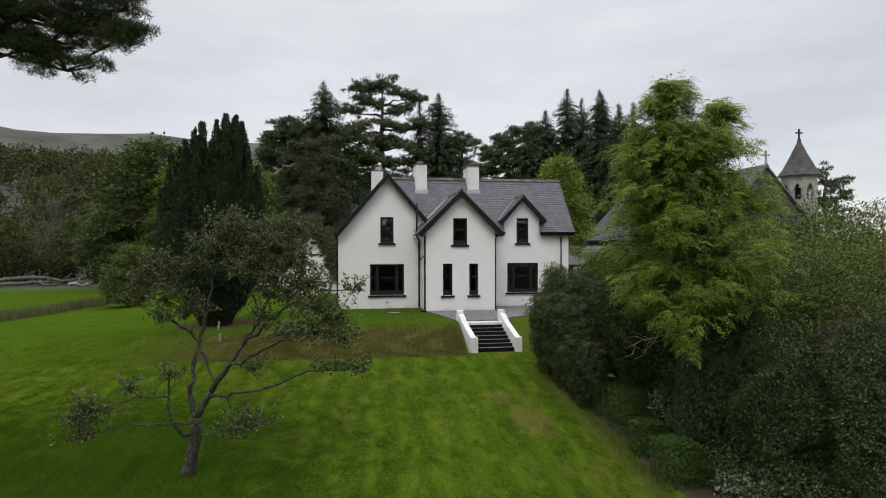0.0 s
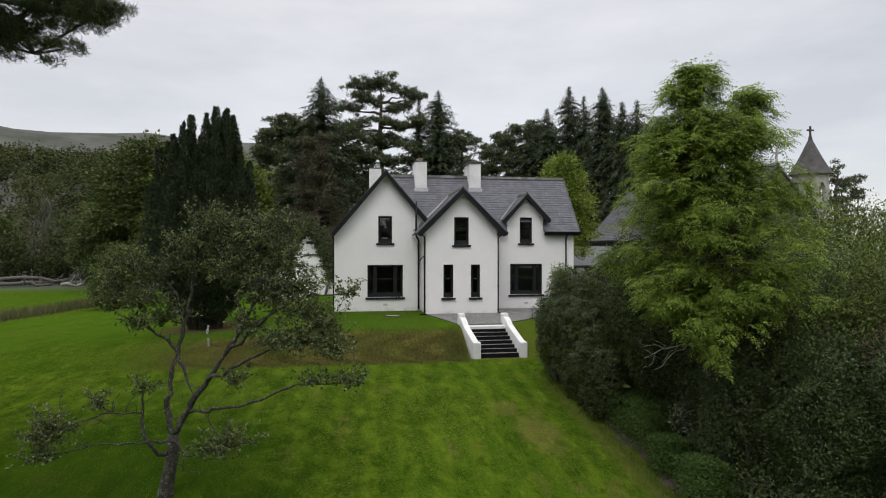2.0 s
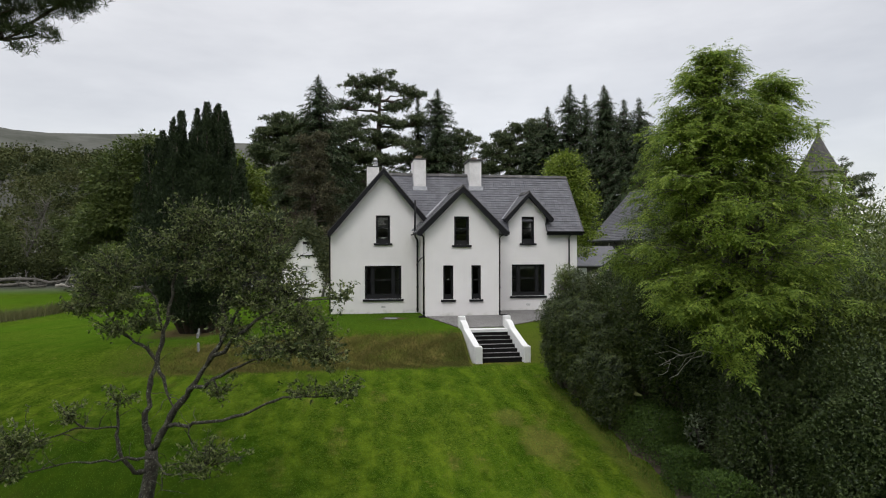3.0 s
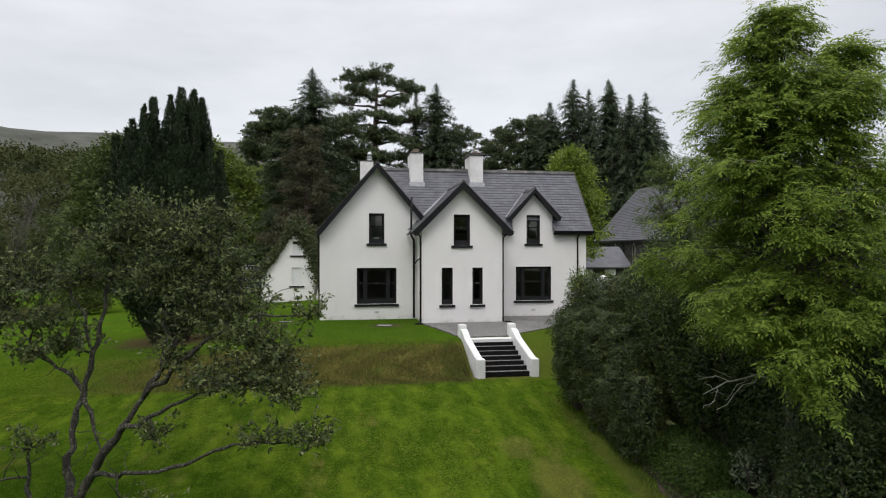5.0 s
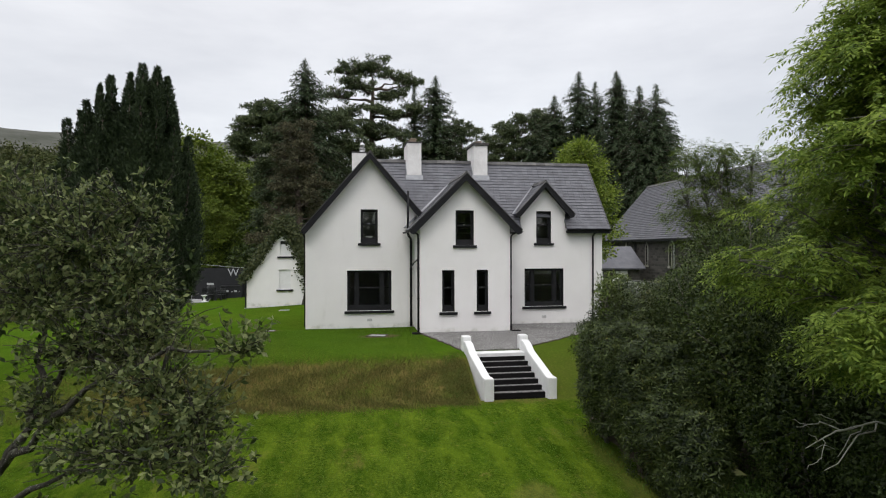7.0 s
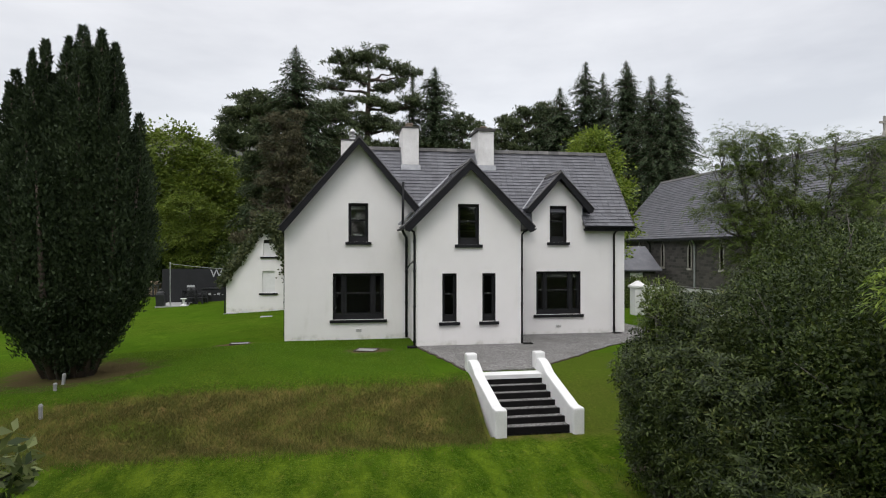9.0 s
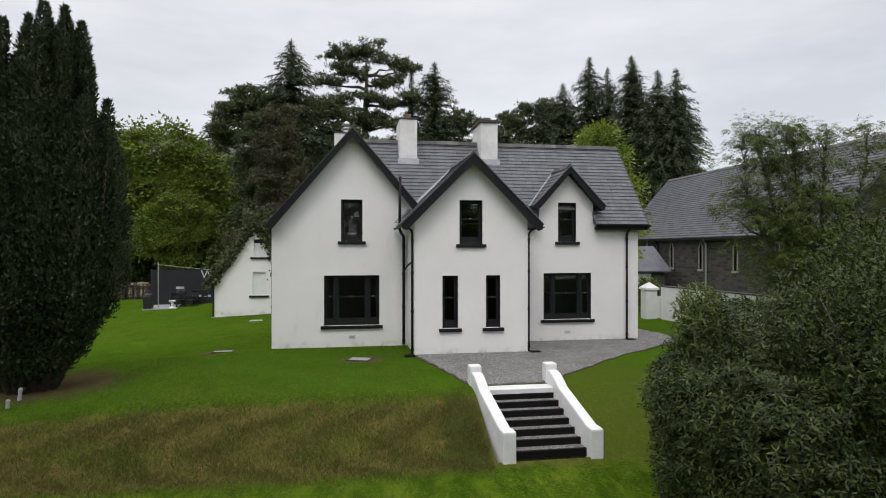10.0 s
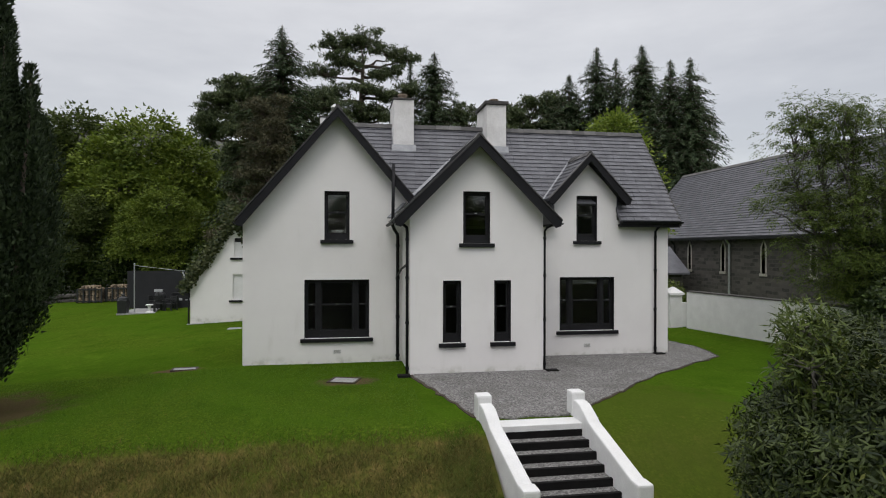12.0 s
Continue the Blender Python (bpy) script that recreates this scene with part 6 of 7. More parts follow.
pine("pine_tree", "wind-shaped pine beside the belfry", 76, 9.2, (36.0, 6.0, 0.5), [(35.4, 6, 8.9, 0.9, 0.8, 0.30), (36.4, 6, 8.3, 1.0, 0.9, 0.28), (37.3, 6, 7.2, 0.9, 0.8, 0.22), (35.6, 6, 7.0, 0.8, 0.8, 0.25), (36.4, 6, 6.2, 0.9, 0.8, 0.3), (35.8, 6, 5.3, 1.1, 0.9, 0.4)], PINE, group="", per=14, size=0.2, clump=0.4)
# overhanging bough, its tree out of view
pine("pine_tree", "leaning pine whose bough overhangs the lawn", 77, 12.5, (-13.5, -16.4, gz(-13.5, -16.4)), [(a + 0.05, b, c - 0.10, d, e, f) for a, b, c, d, e, f in [(-9.4, -16.7, 8.7, 0.8, 0.7, 0.4), (-6.9, -17.0, 8.95, 0.9, 0.7, 0.4), (-7.3, -16.9, 8.75, 1.1, 0.9, 0.5), (-6.6, -16.9, 8.25, 0.8, 0.7, 0.4), (-5.6, -17.2, 9.25, 0.8, 0.7, 0.5), (-8.5, -17.0, 9.0, 0.9, 0.8, 0.5), (-6.4, -17.1, 9.3, 0.9, 0.8, 0.5), (-7.6, -17.1, 9.7, 1.1, 0.8, 0.5), (-9.0, -16.9, 9.8, 1.2, 0.9, 0.5), (-11.0, -16.6, 9.6, 1.3, 1.0, 0.6), (-5.15, -17.3, 8.95, 0.35, 0.35, 0.22), (-5.8, -17.1, 10.0, 1.1, 0.8, 0.5), (-5.0, -17.3, 9.65, 0.45, 0.4, 0.25), (-7.6, -17.0, 8.75, 0.7, 0.6, 0.35), (-4.9, -17.2, 9.1, 0.4, 0.4, 0.25)]], PINE, group="", per=20, size=0.13, width=0.11, density=30, above=1.6, clump=0.34)

# unseen pine, added so that its crown shades the lower lawn
pine("pine_tree", "unseen tall pine added to shade the lawn", 79, 16.5, (-11.5, -19.5, gz(-11.5, -19.5)), [(-9, -18.5, 13.0, 2.8, 2.6, 0.9), (-6.0, -20.5, 13.2, 2.8, 2.6, 0.8), (-11, -21.5, 13.0, 3.0, 2.6, 1.0), (-7.5, -23.0, 13.4, 2.6, 2.4, 0.8), (-12.5, -18.0, 13.6, 2.8, 2.6, 1.0), (-14.0, -20.5, 12.5, 2.4, 2.4, 1.0)], PINE, group="", per=10, size=0.6, density=2.0, clump=0.9)
# broad-leaved trees
broad_tree("oak_tree", "broad green oak beyond the patio", [(0, 0, 12.5, 3.2, 3.0, 3.0), (-3.2, 0.5, 10.6, 2.8, 2.6, 2.8), (3.0, 0, 10.8, 2.8, 2.6, 2.8), (-1.4, -1.8, 8.6, 3.0, 2.4, 2.4), (1.8, -1.8, 8.2, 3.0, 2.4, 2.4), (-4.2, 0, 6.8, 2.6, 2.4, 2.2), (4.4, 0, 6.8, 2.6, 2.4, 2.2), (0.2, -2.4, 5.0, 3.2, 2.2, 2.0)], OAK, 80, (10.5, 0.38), clumps=120, leaves=34, leaf=(0.30, 0.22), spread=0.46, group="trees round the garden")
oak = [o for o in scene.objects if o.name.startswith("oak_tree")][0]
oak.location, oak.scale = (-15.8, 43.0, -1.2), (1.14, 1.14, 1.14)
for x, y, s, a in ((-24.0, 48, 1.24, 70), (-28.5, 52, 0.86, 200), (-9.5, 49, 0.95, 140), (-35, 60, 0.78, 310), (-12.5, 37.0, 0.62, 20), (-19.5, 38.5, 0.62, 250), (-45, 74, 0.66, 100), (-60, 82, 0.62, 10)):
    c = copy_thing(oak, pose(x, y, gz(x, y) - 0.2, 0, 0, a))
    c.scale = (s, s, s)
    c["label"] = "green broad-leaved tree at the field's far edge"
    # copies further left take the darker leaf colour
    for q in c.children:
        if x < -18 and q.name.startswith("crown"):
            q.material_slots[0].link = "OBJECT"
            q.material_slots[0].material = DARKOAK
shrub("shade_thicket", "deep shaded undergrowth below the trees", [(-11, 37, 1.5, 4, 2.0, 3.2), (-17, 38, 1.4, 4, 2.0, 3.0), (-24, 39, 1.2, 4.5, 2.2, 3.0), (-5.5, 30.5, 1.6, 3.5, 2, 3.2)], LAUREL, 81, 26000, (0.26, 0.15), small=True)
def feathery_tree(name, label, base, heads, heights, reach, sprays, mat, seed, thin=0.0, leaflet=0.13, length=0.34, group=""):
    """A slender tree with rising stems; compound leaves in sprays at the ends of its boughs. heads: tops of the stems."""
    rng = np.random.default_rng(seed)
    t = thing(name, label, "tree", group)
    bx, by, bz = base
    g, chunks = Geo(), []
    stems = []
    for hx, hy, hz in heads:
        line = [(bx, by, bz - 0.2), (bx + (hx - bx) * 0.25, by + (hy - by) * 0.25, bz + (hz - bz) * 0.3), (bx + (hx - bx) * 0.7, by + (hy - by) * 0.7, bz + (hz - bz) * 0.65), (hx, hy, hz)]
        stems.append(line)
        g.tube(line, [0.11, 0.08, 0.05, 0.012], 8)
    made = 0
    while made < sprays:
        zc = rng.uniform(heights[0], heights[-1])
        r = float(np.interp(zc, heights, reach))
        line = stems[int(rng.integers(len(stems)))]
        zz = [p[2] for p in line]
        c0 = np.array([float(np.interp(zc, zz, [p[j] for p in line])) for j in range(2)] + [zc])
        a = rng.uniform(0, 2 * math.pi)
        d = np.array((math.cos(a), math.sin(a), 0.3))
        tip = c0 + d * np.array([1, 1, 0]) * r * rng.uniform(0.25, 1.0)
        if zc > heights[-1] - 0.25 * (heights[-1] - heights[0]) and rng.random() < thin:
            continue
        if noise.noise(Vector(tip * 0.9)) < -0.16:
            continue
        made += 1
        zs = max(heights[0] * 0.5, zc - rng.uniform(0.4, 0.9))
        start = [float(np.interp(zs, zz, [p[j] for p in line])) for j in range(2)] + [zs]
        g.tube(bend(rng, start, tip, 4, 0.03), [0.028, 0.022, 0.016, 0.011, 0.007], 5)
        n = int(rng.uniform(6, 11))
        off = rng.normal(size=(n, 3)) * np.array([1, 1, 0.35]) * rng.uniform(0.22, 0.4)
        fronds(rng, tip + off, unit(d * 0.7 + off * 1.5), 5, length, leaflet, chunks, (0.35, 0.6, 0.85))
    part("trunk", g, BARK, t, smooth=True)
    leaf_mesh("crown", chunks, mat, t)
    return t


feathery_tree("young_tree", "slender green tree beside the white garden wall", (18.9, -2.4, 0.1), [(16.9, -1.9, 7.6), (18.2, -2.1, 7.7), (19.4, -2.3, 7.1), (17.6, -2.6, 6.4), (16.4, -2.0, 5.6), (20.6, -2.8, 6.5), (21.6, -3.4, 6.0)], (2.0, 3.0, 4.2, 5.4, 6.4, 7.2, 7.9), (1.2, 1.35, 1.25, 1.05, 0.75, 0.4, 0.12), 430, GARDEN, 82, 0.3, 0.088, 0.24)
shrub("garden_holly", "dark leafy shrub growing over the garden wall", [(18.3, -4.2, 1.7, 1.2, 1.4, 1.7), (19.3, -5.6, 2.0, 1.5, 1.6, 2.0), (18.9, -3.0, 2.2, 1.2, 1.2, 1.7), (20.6, -4.0, 2.4, 1.5, 1.6, 2.2)], THICKET, 28, 24000, (0.13, 0.06), rugged=0.4)
broad_tree("maple_tree", "bright green young maple beyond the house", [(17.1, 11.6, 9.7, 0.9, 0.9, 0.8), (16.4, 11.4, 8.6, 0.8, 1.0, 0.9), (17.9, 11.6, 8.6, 1.0, 1.0, 0.9), (17.2, 11.2, 7.2, 1.3, 1.2, 1.1), (18.4, 11.4, 6.6, 1.1, 1.1, 1.2), (17.0, 11.2, 5.2, 1.4, 1.2, 1.1), (18.4, 11.4, 4.6, 1.3, 1.2, 1.2), (17.6, 11.4, 3.2, 1.5, 1.3, 1.0)], LIME, 83, (8.6, 0.13), clumps=40, leaves=44, leaf=(0.17, 0.13), spread=0.34, base=(17.4, 11.5, 0.1))

hb = gz(-15.2, 12.2)
broad_tree("hawthorn_tree", "bushy hawthorn at the field ditch", [(-14.8, 12.2, hb + 3.6, 1.0, 0.9, 0.75), (-15.3, 12.0, hb + 2.6, 1.3, 1.1, 0.9), (-14.2, 12.3, hb + 2.5, 1.0, 1.0, 0.8), (-15.7, 12.0, hb + 1.5, 1.2, 1.0, 0.9), (-14.6, 12.0, hb + 1.3, 1.1, 1.0, 0.9), (-15.1, 11.8, hb + 0.7, 1.3, 1.0, 0.6)], SHRUB, 84, (3.0, 0.12), clumps=60, leaves=60, leaf=(0.11, 0.07), spread=0.24, base=(-15.1, 12.2, hb))

# wooded hillside: many small trees, each of several lobes, and their trunks, one mass
def hillside():
    rng = np.random.default_rng(90)
    chunks, stems = [], Geo()
    n = 0
    while n < 1000:
        az = radians(rng.uniform(-50, -9))
        r = 78 + 310 * rng.random() ** 0.75
        x, y = r * math.sin(az), r * math.cos(az)
        if y < 60 or (x > -25 and y < 90):
            continue
        n += 1
        z = gz(x, y)
        h = rng.uniform(4.5, 11.5)
        w = h * rng.uniform(0.34, 0.5)
        k, s = (95, 0.40) if r < 130 else ((50, 0.66) if r < 220 else (26, 1.0))
        lobes = [(x, y, z + h * 0.74, w * 0.62, h * 0.26)]
        for q in range(7):
            a, f = q * 2.4 + rng.uniform(-0.5, 0.5), rng.uniform(0.22, 0.66)
            lobes.append((x + w * 0.62 * math.cos(a), y + w * 0.62 * math.sin(a), z + h * f, w * rng.uniform(0.42, 0.66), h * rng.uniform(0.14, 0.24)))
        for lx, ly, lz, lw, lh in lobes:
            pts, d = shell(rng, (lx, ly, lz), (lw, lw, lh), k, 0.55, -0.7)
            pts = pts + rng.normal(size=pts.shape) * 0.22
            face = unit(d + np.array([0, 0, 0.5]) + rng.normal(size=pts.shape) * 0.5)
            way = unit(np.cross(face, rng.normal(size=pts.shape)))
            chunks.append(needles(pts, way, face, rng.uniform(0.6, 1.5, len(pts)) * s, rng.uniform(0.6, 1.3, len(pts)) * s * 0.8))
        if r < 160:
            stems.tube([(x, y, z - 0.3), (x + rng.normal() * 0.3, y, z + h * 0.4), (x + rng.normal() * 0.5, y, z + h * 0.7)], [0.16, 0.12, 0.05], 5)
    t = thing("hillside_wood", "brownish green wood covering the hillside", "wood", kind="stuff")
    part("stem", stems, BARK, t)
    leaf_mesh("crowns", chunks, WOOD, t, corners=3)


hillside()


def shelter_belt():
    """Unseen trees, added on the garden's lower side to darken the window reflections."""
    rng = np.random.default_rng(93)
    chunks, stems = [], Geo()
    for k in range(70):
        x, y = -60 + 1.8 * k + rng.normal() * 0.8, -47 - 5 * rng.random()
        z, h = gz(x, y), rng.uniform(13, 18)
        stems.tube([(x, y, z - 0.3), (x + rng.normal() * 0.3, y, z + h * 0.5), (x, y, z + h * 0.8)], [0.25, 0.18, 0.06], 6)
        pts, d = shell(rng, (x, y, z + h * 0.5), (2.6, 2.4, h * 0.5), 520, 0.5, -0.98)
        chunks.append(blades(pts, unit(d + rng.normal(size=pts.shape) * 0.8), unit(d + rng.normal(size=pts.shape) * 0.3), 1.1, 0.8, 0.15))
    t = thing("shelter_belt", "unseen belt of dark trees added to darken window reflections", "trees", kind="stuff")
    part("stem", stems, BARK, t)
    leaf_mesh("crowns", chunks, LAUREL, t)


shelter_belt()

shrub("field_scrub", "low olive scrub beside the felled trunks", [(-47, 58.5, 1.2, 4.0, 2.0, 3.6), (-53, 60, 1.4, 4.5, 2.5, 4.2), (-41.5, 60, 0.6, 2.6, 1.8, 2.2)], WOOD, 92, 9000, (0.34, 0.20), thick=2.0, small=True)

# pale dead tree at the wood's edge
dt = Geo()
rng_t = np.random.default_rng(91)
tx, ty = -47.0, 66.0
tz = gz(tx, ty)
dt.tube([(tx, ty, tz - 0.3), (tx + 0.4, ty, tz + 4), (tx + 2.2, ty, tz + 8), (tx + 3.6, ty, tz + 12.5)], [0.17, 0.12, 0.08, 0.03], 7)
for k in range(52):
    f = rng_t.uniform(0.3, 0.97)
    a = np.array((tx + 3.6 * f ** 1.4, ty, tz + 12.5 * f))
    dd = directions(rng_t, 1, 0.6)[0] * np.array([1, 0.6, 1]) * rng_t.uniform(1.2, 3.6)
    dt.tube(bend(rng_t, a, a + dd, 3, 0.05), [0.05, 0.038, 0.026, 0.012], 4)
    for q in range(3):
        b = a + dd * rng_t.uniform(0.4, 1.0)
        dt.tube(bend(rng_t, b, b + directions(rng_t, 1, 0.5)[0] * 1.1, 2, 0), [0.03, 0.02, 0.01], 3)
tagged(part("dead_tree", dt, BARK, label="bare grey dead tree at the edge of the wood", smooth=True), category="tree")


# ---- church beyond the wall ----
church = thing("church", "dark stone church with steep slate roof", "church")
CX, CE, CR, CRZ, CY0, CY1, CZ = 24.3, 4.45, 28.4, 8.95, 2.6, 23.2, 0.0
LANCETS = [(6.1, 2.17, 3.82), (9.4, 2.17, 3.82), (12.71, 2.17, 3.82), (16.02, 2.17, 3.82), (19.35, 2.17, 3.82)]
LW = 0.14
cw = Geo()
cuts = [CY0]
for ly, l0, l1 in LANCETS:
    cw.box(CX, CX + 0.6, cuts[-1], ly - LW, CZ - 0.6, CE)
    cw.box(CX, CX + 0.6, ly - LW, ly + LW, CZ - 0.6, l0)
    cw.poly_prism([(CX, ly - LW, l1 - 0.35), (CX, ly, l1), (CX, ly + LW, l1 - 0.35), (CX, ly + LW, CE), (CX, ly - LW, CE)], [(CX + 0.6, ly - LW, l1 - 0.35), (CX + 0.6, ly, l1), (CX + 0.6, ly + LW, l1 - 0.35), (CX + 0.6, ly + LW, CE), (CX + 0.6, ly - LW, CE)])
    cuts.append(ly + LW)
cw.box(CX, CX + 0.6, cuts[-1], CY1, CZ - 0.6, CE)
part("wall", Geo().box(2 * CR - CX - 0.6, 2 * CR - CX, CY0, CY1, CZ - 0.6, CE), STONE, church)
for y0, y1 in ((CY0, CY0 + 0.6), (CY1 - 0.6, CY1)):
    part("gable_wall", Geo().along_y([(CX + 0.6, CZ - 0.6), (2 * CR - CX - 0.6, CZ - 0.6), (2 * CR - CX - 0.6, CE), (CR, CRZ - 0.1), (CX + 0.6, CE)], y0, y1), STONE, church)
part("wall", cw, STONE, church, "dark rubble stone wall", weld=True)
for ly, l0, l1 in LANCETS:
    w = part("window", Geo().box(CX + 0.25, CX + 0.27, ly - LW, ly + LW, l0, l1), GLASS, church)
    arch = Geo()
    ring = [(-LW, l0), (-LW, l1 - 0.35), (-LW * 0.55, l1 - 0.15), (0, l1), (LW * 0.55, l1 - 0.15), (LW, l1 - 0.35), (LW, l0)]
    for (u0, z0), (u1, z1) in zip(ring, ring[1:]):
        k0, k1 = 1.6, 1.6
        arch.poly_prism([(CX - 0.03, ly + u0, z0), (CX - 0.03, ly + u1, z1), (CX - 0.03, ly + u1 * k1, z1 + (0.12 if u1 == 0 else 0.05)), (CX - 0.03, ly + u0 * k0, z0 + (0.12 if u0 == 0 else 0.05))],
                        [(CX + 0.24, ly + u0, z0), (CX + 0.24, ly + u1, z1), (CX + 0.24, ly + u1 * k1, z1 + (0.12 if u1 == 0 else 0.05)), (CX + 0.24, ly + u0 * k0, z0 + (0.12 if u0 == 0 else 0.05))])
    part("surround", arch, DRESSED, w, "pale dressed stone arch")
    part("sill", Geo().box(CX - 0.08, CX + 0.24, ly - 0.25, ly + 0.25, l0 - 0.14, l0), DRESSED, w)
croof = Geo()
sl = (CRZ - CE) / (CR - CX)
for sgn in (-1, 1):
    e, zt = CR + sgn * (CR - CX + 0.3), CE - 0.3 * sl
    croof.along_y([(e, zt), (CR, CRZ), (CR, CRZ - 0.14), (e, zt - 0.14)], CY0 - 0.15, CY1 + 0.25)
cr = part("roof", croof, SLATE, church, "grey slate church roof")
rows = Geo()
L = math.hypot(CR - CX + 0.3, CRZ - CE + 0.3 * sl)
nrow = 32
for k in range(nrow):
    f0, f1 = k / nrow, (k + 1.05) / nrow
    def on(f, lift):
        return (CX - 0.3 + (CR - CX + 0.3) * f - 0.74 * lift, CE - 0.3 * sl + (CRZ - CE + 0.3 * sl) * f + 0.67 * lift)
    y = CY0 - 0.15 - (0.3 if k % 2 else 0)
    while y < CY1 + 0.25:
        ya, yb = max(y, CY0 - 0.15), min(y + 0.59, CY1 + 0.25)
        y += 0.6
        if yb - ya < 0.05:
            continue
        (xa, za), (xb, zb) = on(f0, 0.045), on(min(f1, 1), 0.012)
        (xc, zc), (xd, zd) = on(f0, 0.008), on(min(f1, 1), 0.002)
        rows.poly_prism([(xa, ya, za), (xa, yb, za), (xb, yb, zb), (xb, ya, zb)], [(xc, ya, zc), (xc, yb, zc), (xd, yb, zd), (xd, ya, zd)])
part("slate_remainder", rows, SLATE, cr)["kind"] = "stuff"
part("ridge", Geo().along_y([(CR - 0.18, CRZ - 0.1), (CR, CRZ + 0.09), (CR + 0.18, CRZ - 0.1)], CY0 - 0.15, CY1 + 0.25), RIDGE, cr)
part("gutter", Geo().box(CX - 0.40, CX - 0.28, CY0 - 0.1, CY1 + 0.2, CE - 0.48, CE - 0.36), PLASTIC, church)
for y in (12.06, 17.68):
    part("downpipe", Geo().tube([(CX - 0.32, y, CE - 0.45), (CX - 0.09, y, CE - 0.75), (CX - 0.09, y, CZ)], 0.06, 8), PLASTIC if y > 15 else GALV, church)


def cross(x, y, z, h, parent, mat):
    c = part("cross", Geo().box(x - 0.05, x + 0.05, y - 0.05, y + 0.05, z, z + h).box(x - h * 0.3, x + h * 0.3, y - 0.045, y + 0.045, z + h * 0.62, z + h * 0.62 + 0.10), mat, parent, "dark metal cross")
    part("base", Geo().lathe(x, y, [(0.16, z - 0.2), (0.12, z + 0.05), (0.07, z + 0.22), (0.05, z + 0.25)], 8), mat, c)


cross(CR, CY0, CRZ + 0.05, 0.95, church, TOWER)
# octagonal belfry with open arches and a conical roof
bx, by = 32.0, 3.9
bell = part("belfry", Geo().lathe(bx, by, [(1.12, CZ - 0.6), (1.12, 6.0), (1.2, 6.1), (1.08, 6.35)], 8), TOWER, church, "small octagonal stone belfry")
for k in range(8):
    a = math.pi / 8 + k * math.pi / 4
    part("pier", Geo().tube([(bx + 0.96 * math.cos(a), by + 0.96 * math.sin(a), 6.3), (bx + 0.96 * math.cos(a), by + 0.96 * math.sin(a), 8.35)], 0.19, 8), TOWER, bell)
    a2 = k * math.pi / 4
    d, s = Vector((math.cos(a2), math.sin(a2), 0)), Vector((-math.sin(a2), math.cos(a2), 0))
    c = Vector((bx, by, 0)) + d * 0.86
    for sgn in (-1, 1):
        ring = [c + s * sgn * u + Vector((0, 0, z)) for u, z in ((0.34, 7.2), (0.24, 7.45), (0.1, 7.75), (0.0, 7.85), (0.0, 8.3), (0.34, 8.3))]
        part("arch", Geo().poly_prism(ring, [p + d * 0.2 for p in ring]), TOWER, bell)
    ring = [c + s * u + Vector((0, 0, z)) for u, z in ((-0.31, 6.3), (0.31, 6.3), (0.31, 6.72), (-0.31, 6.72))]
    part("parapet", Geo().poly_prism(ring, [p + d * 0.2 for p in ring]), TOWER, bell)
part("bell", Geo().lathe(bx, by, [(0.05, 7.65), (0.2, 7.6), (0.3, 7.2), (0.42, 6.8), (0.36, 6.8)], 14), PLASTIC, bell, "dark bronze bell")
part("cornice", Geo().lathe(bx, by, [(1.05, 8.3), (1.25, 8.38), (1.25, 8.48), (1.1, 8.52)], 8), TOWER, bell)
part("spire", Geo().lathe(bx, by, [(1.40, 8.42), (1.02, 8.98), (0.58, 9.85), (0.20, 10.68), (0.06, 10.95)], 16), SPIRE, bell, "conical dark slate spire")
cross(bx, by, 10.92, 0.85, bell, SPIRE)

# small slated shed beyond the house
shed = thing("shed", "low grey outbuilding with slate roof", "shed")
part("wall", Geo().box(19.0, 23.2, 15.0, 19.0, -0.4, 2.15), STONE, shed)
part("roof", Geo().along_x([(14.7, 2.0), (17.0, 3.6), (19.3, 2.0), (19.3, 1.9), (17.0, 3.45), (14.7, 1.9)], 18.8, 23.5), SLATE, shed)
part("window", Geo().box(19.6, 20.3, 14.96, 14.995, 0.9, 1.8), KERB, shed, "small pale window")
part("window", Geo().box(21.3, 22.2, 14.96, 14.995, 0.9, 1.8), KERB, shed, "small pale window")

# white garden wall and its pier
gwall = thing("garden_wall", "low white painted garden wall with coping", "wall")
def wall_run(a, b, za, zb, t=0.28):
    a, b = Vector((*a, 0)), Vector((*b, 0))
    s = (b - a).normalized().cross(Vector((0, 0, 1))) * t / 2
    def ring(p, z0, z1, k=1.0):
        return [p - s * k + Vector((0, 0, z0)), p + s * k + Vector((0, 0, z0)), p + s * k + Vector((0, 0, z1)), p - s * k + Vector((0, 0, z1))]
    part("wall_run", Geo().poly_prism(ring(a, -0.6, za), ring(b, -0.8, zb)), KERB, gwall)
    part("coping", Geo().poly_prism(ring(a, za, za + 0.05, 1.15), ring(b, zb, zb + 0.05, 1.15)), SPIRE, gwall, "dark weathered coping")
wall_run((17.35, 5.0), (18.25, -1.5), 1.62, 1.62)
wall_run((18.25, -1.5), (19.2, -8.0), 1.62, 1.5)
pier = thing("gate_pier", "white painted gate pier with a pyramid cap", "pier")
part("shaft", Geo().box(16.62, 17.18, 5.25, 5.8, -0.4, 1.46), KERB, pier, bevel=0.02)
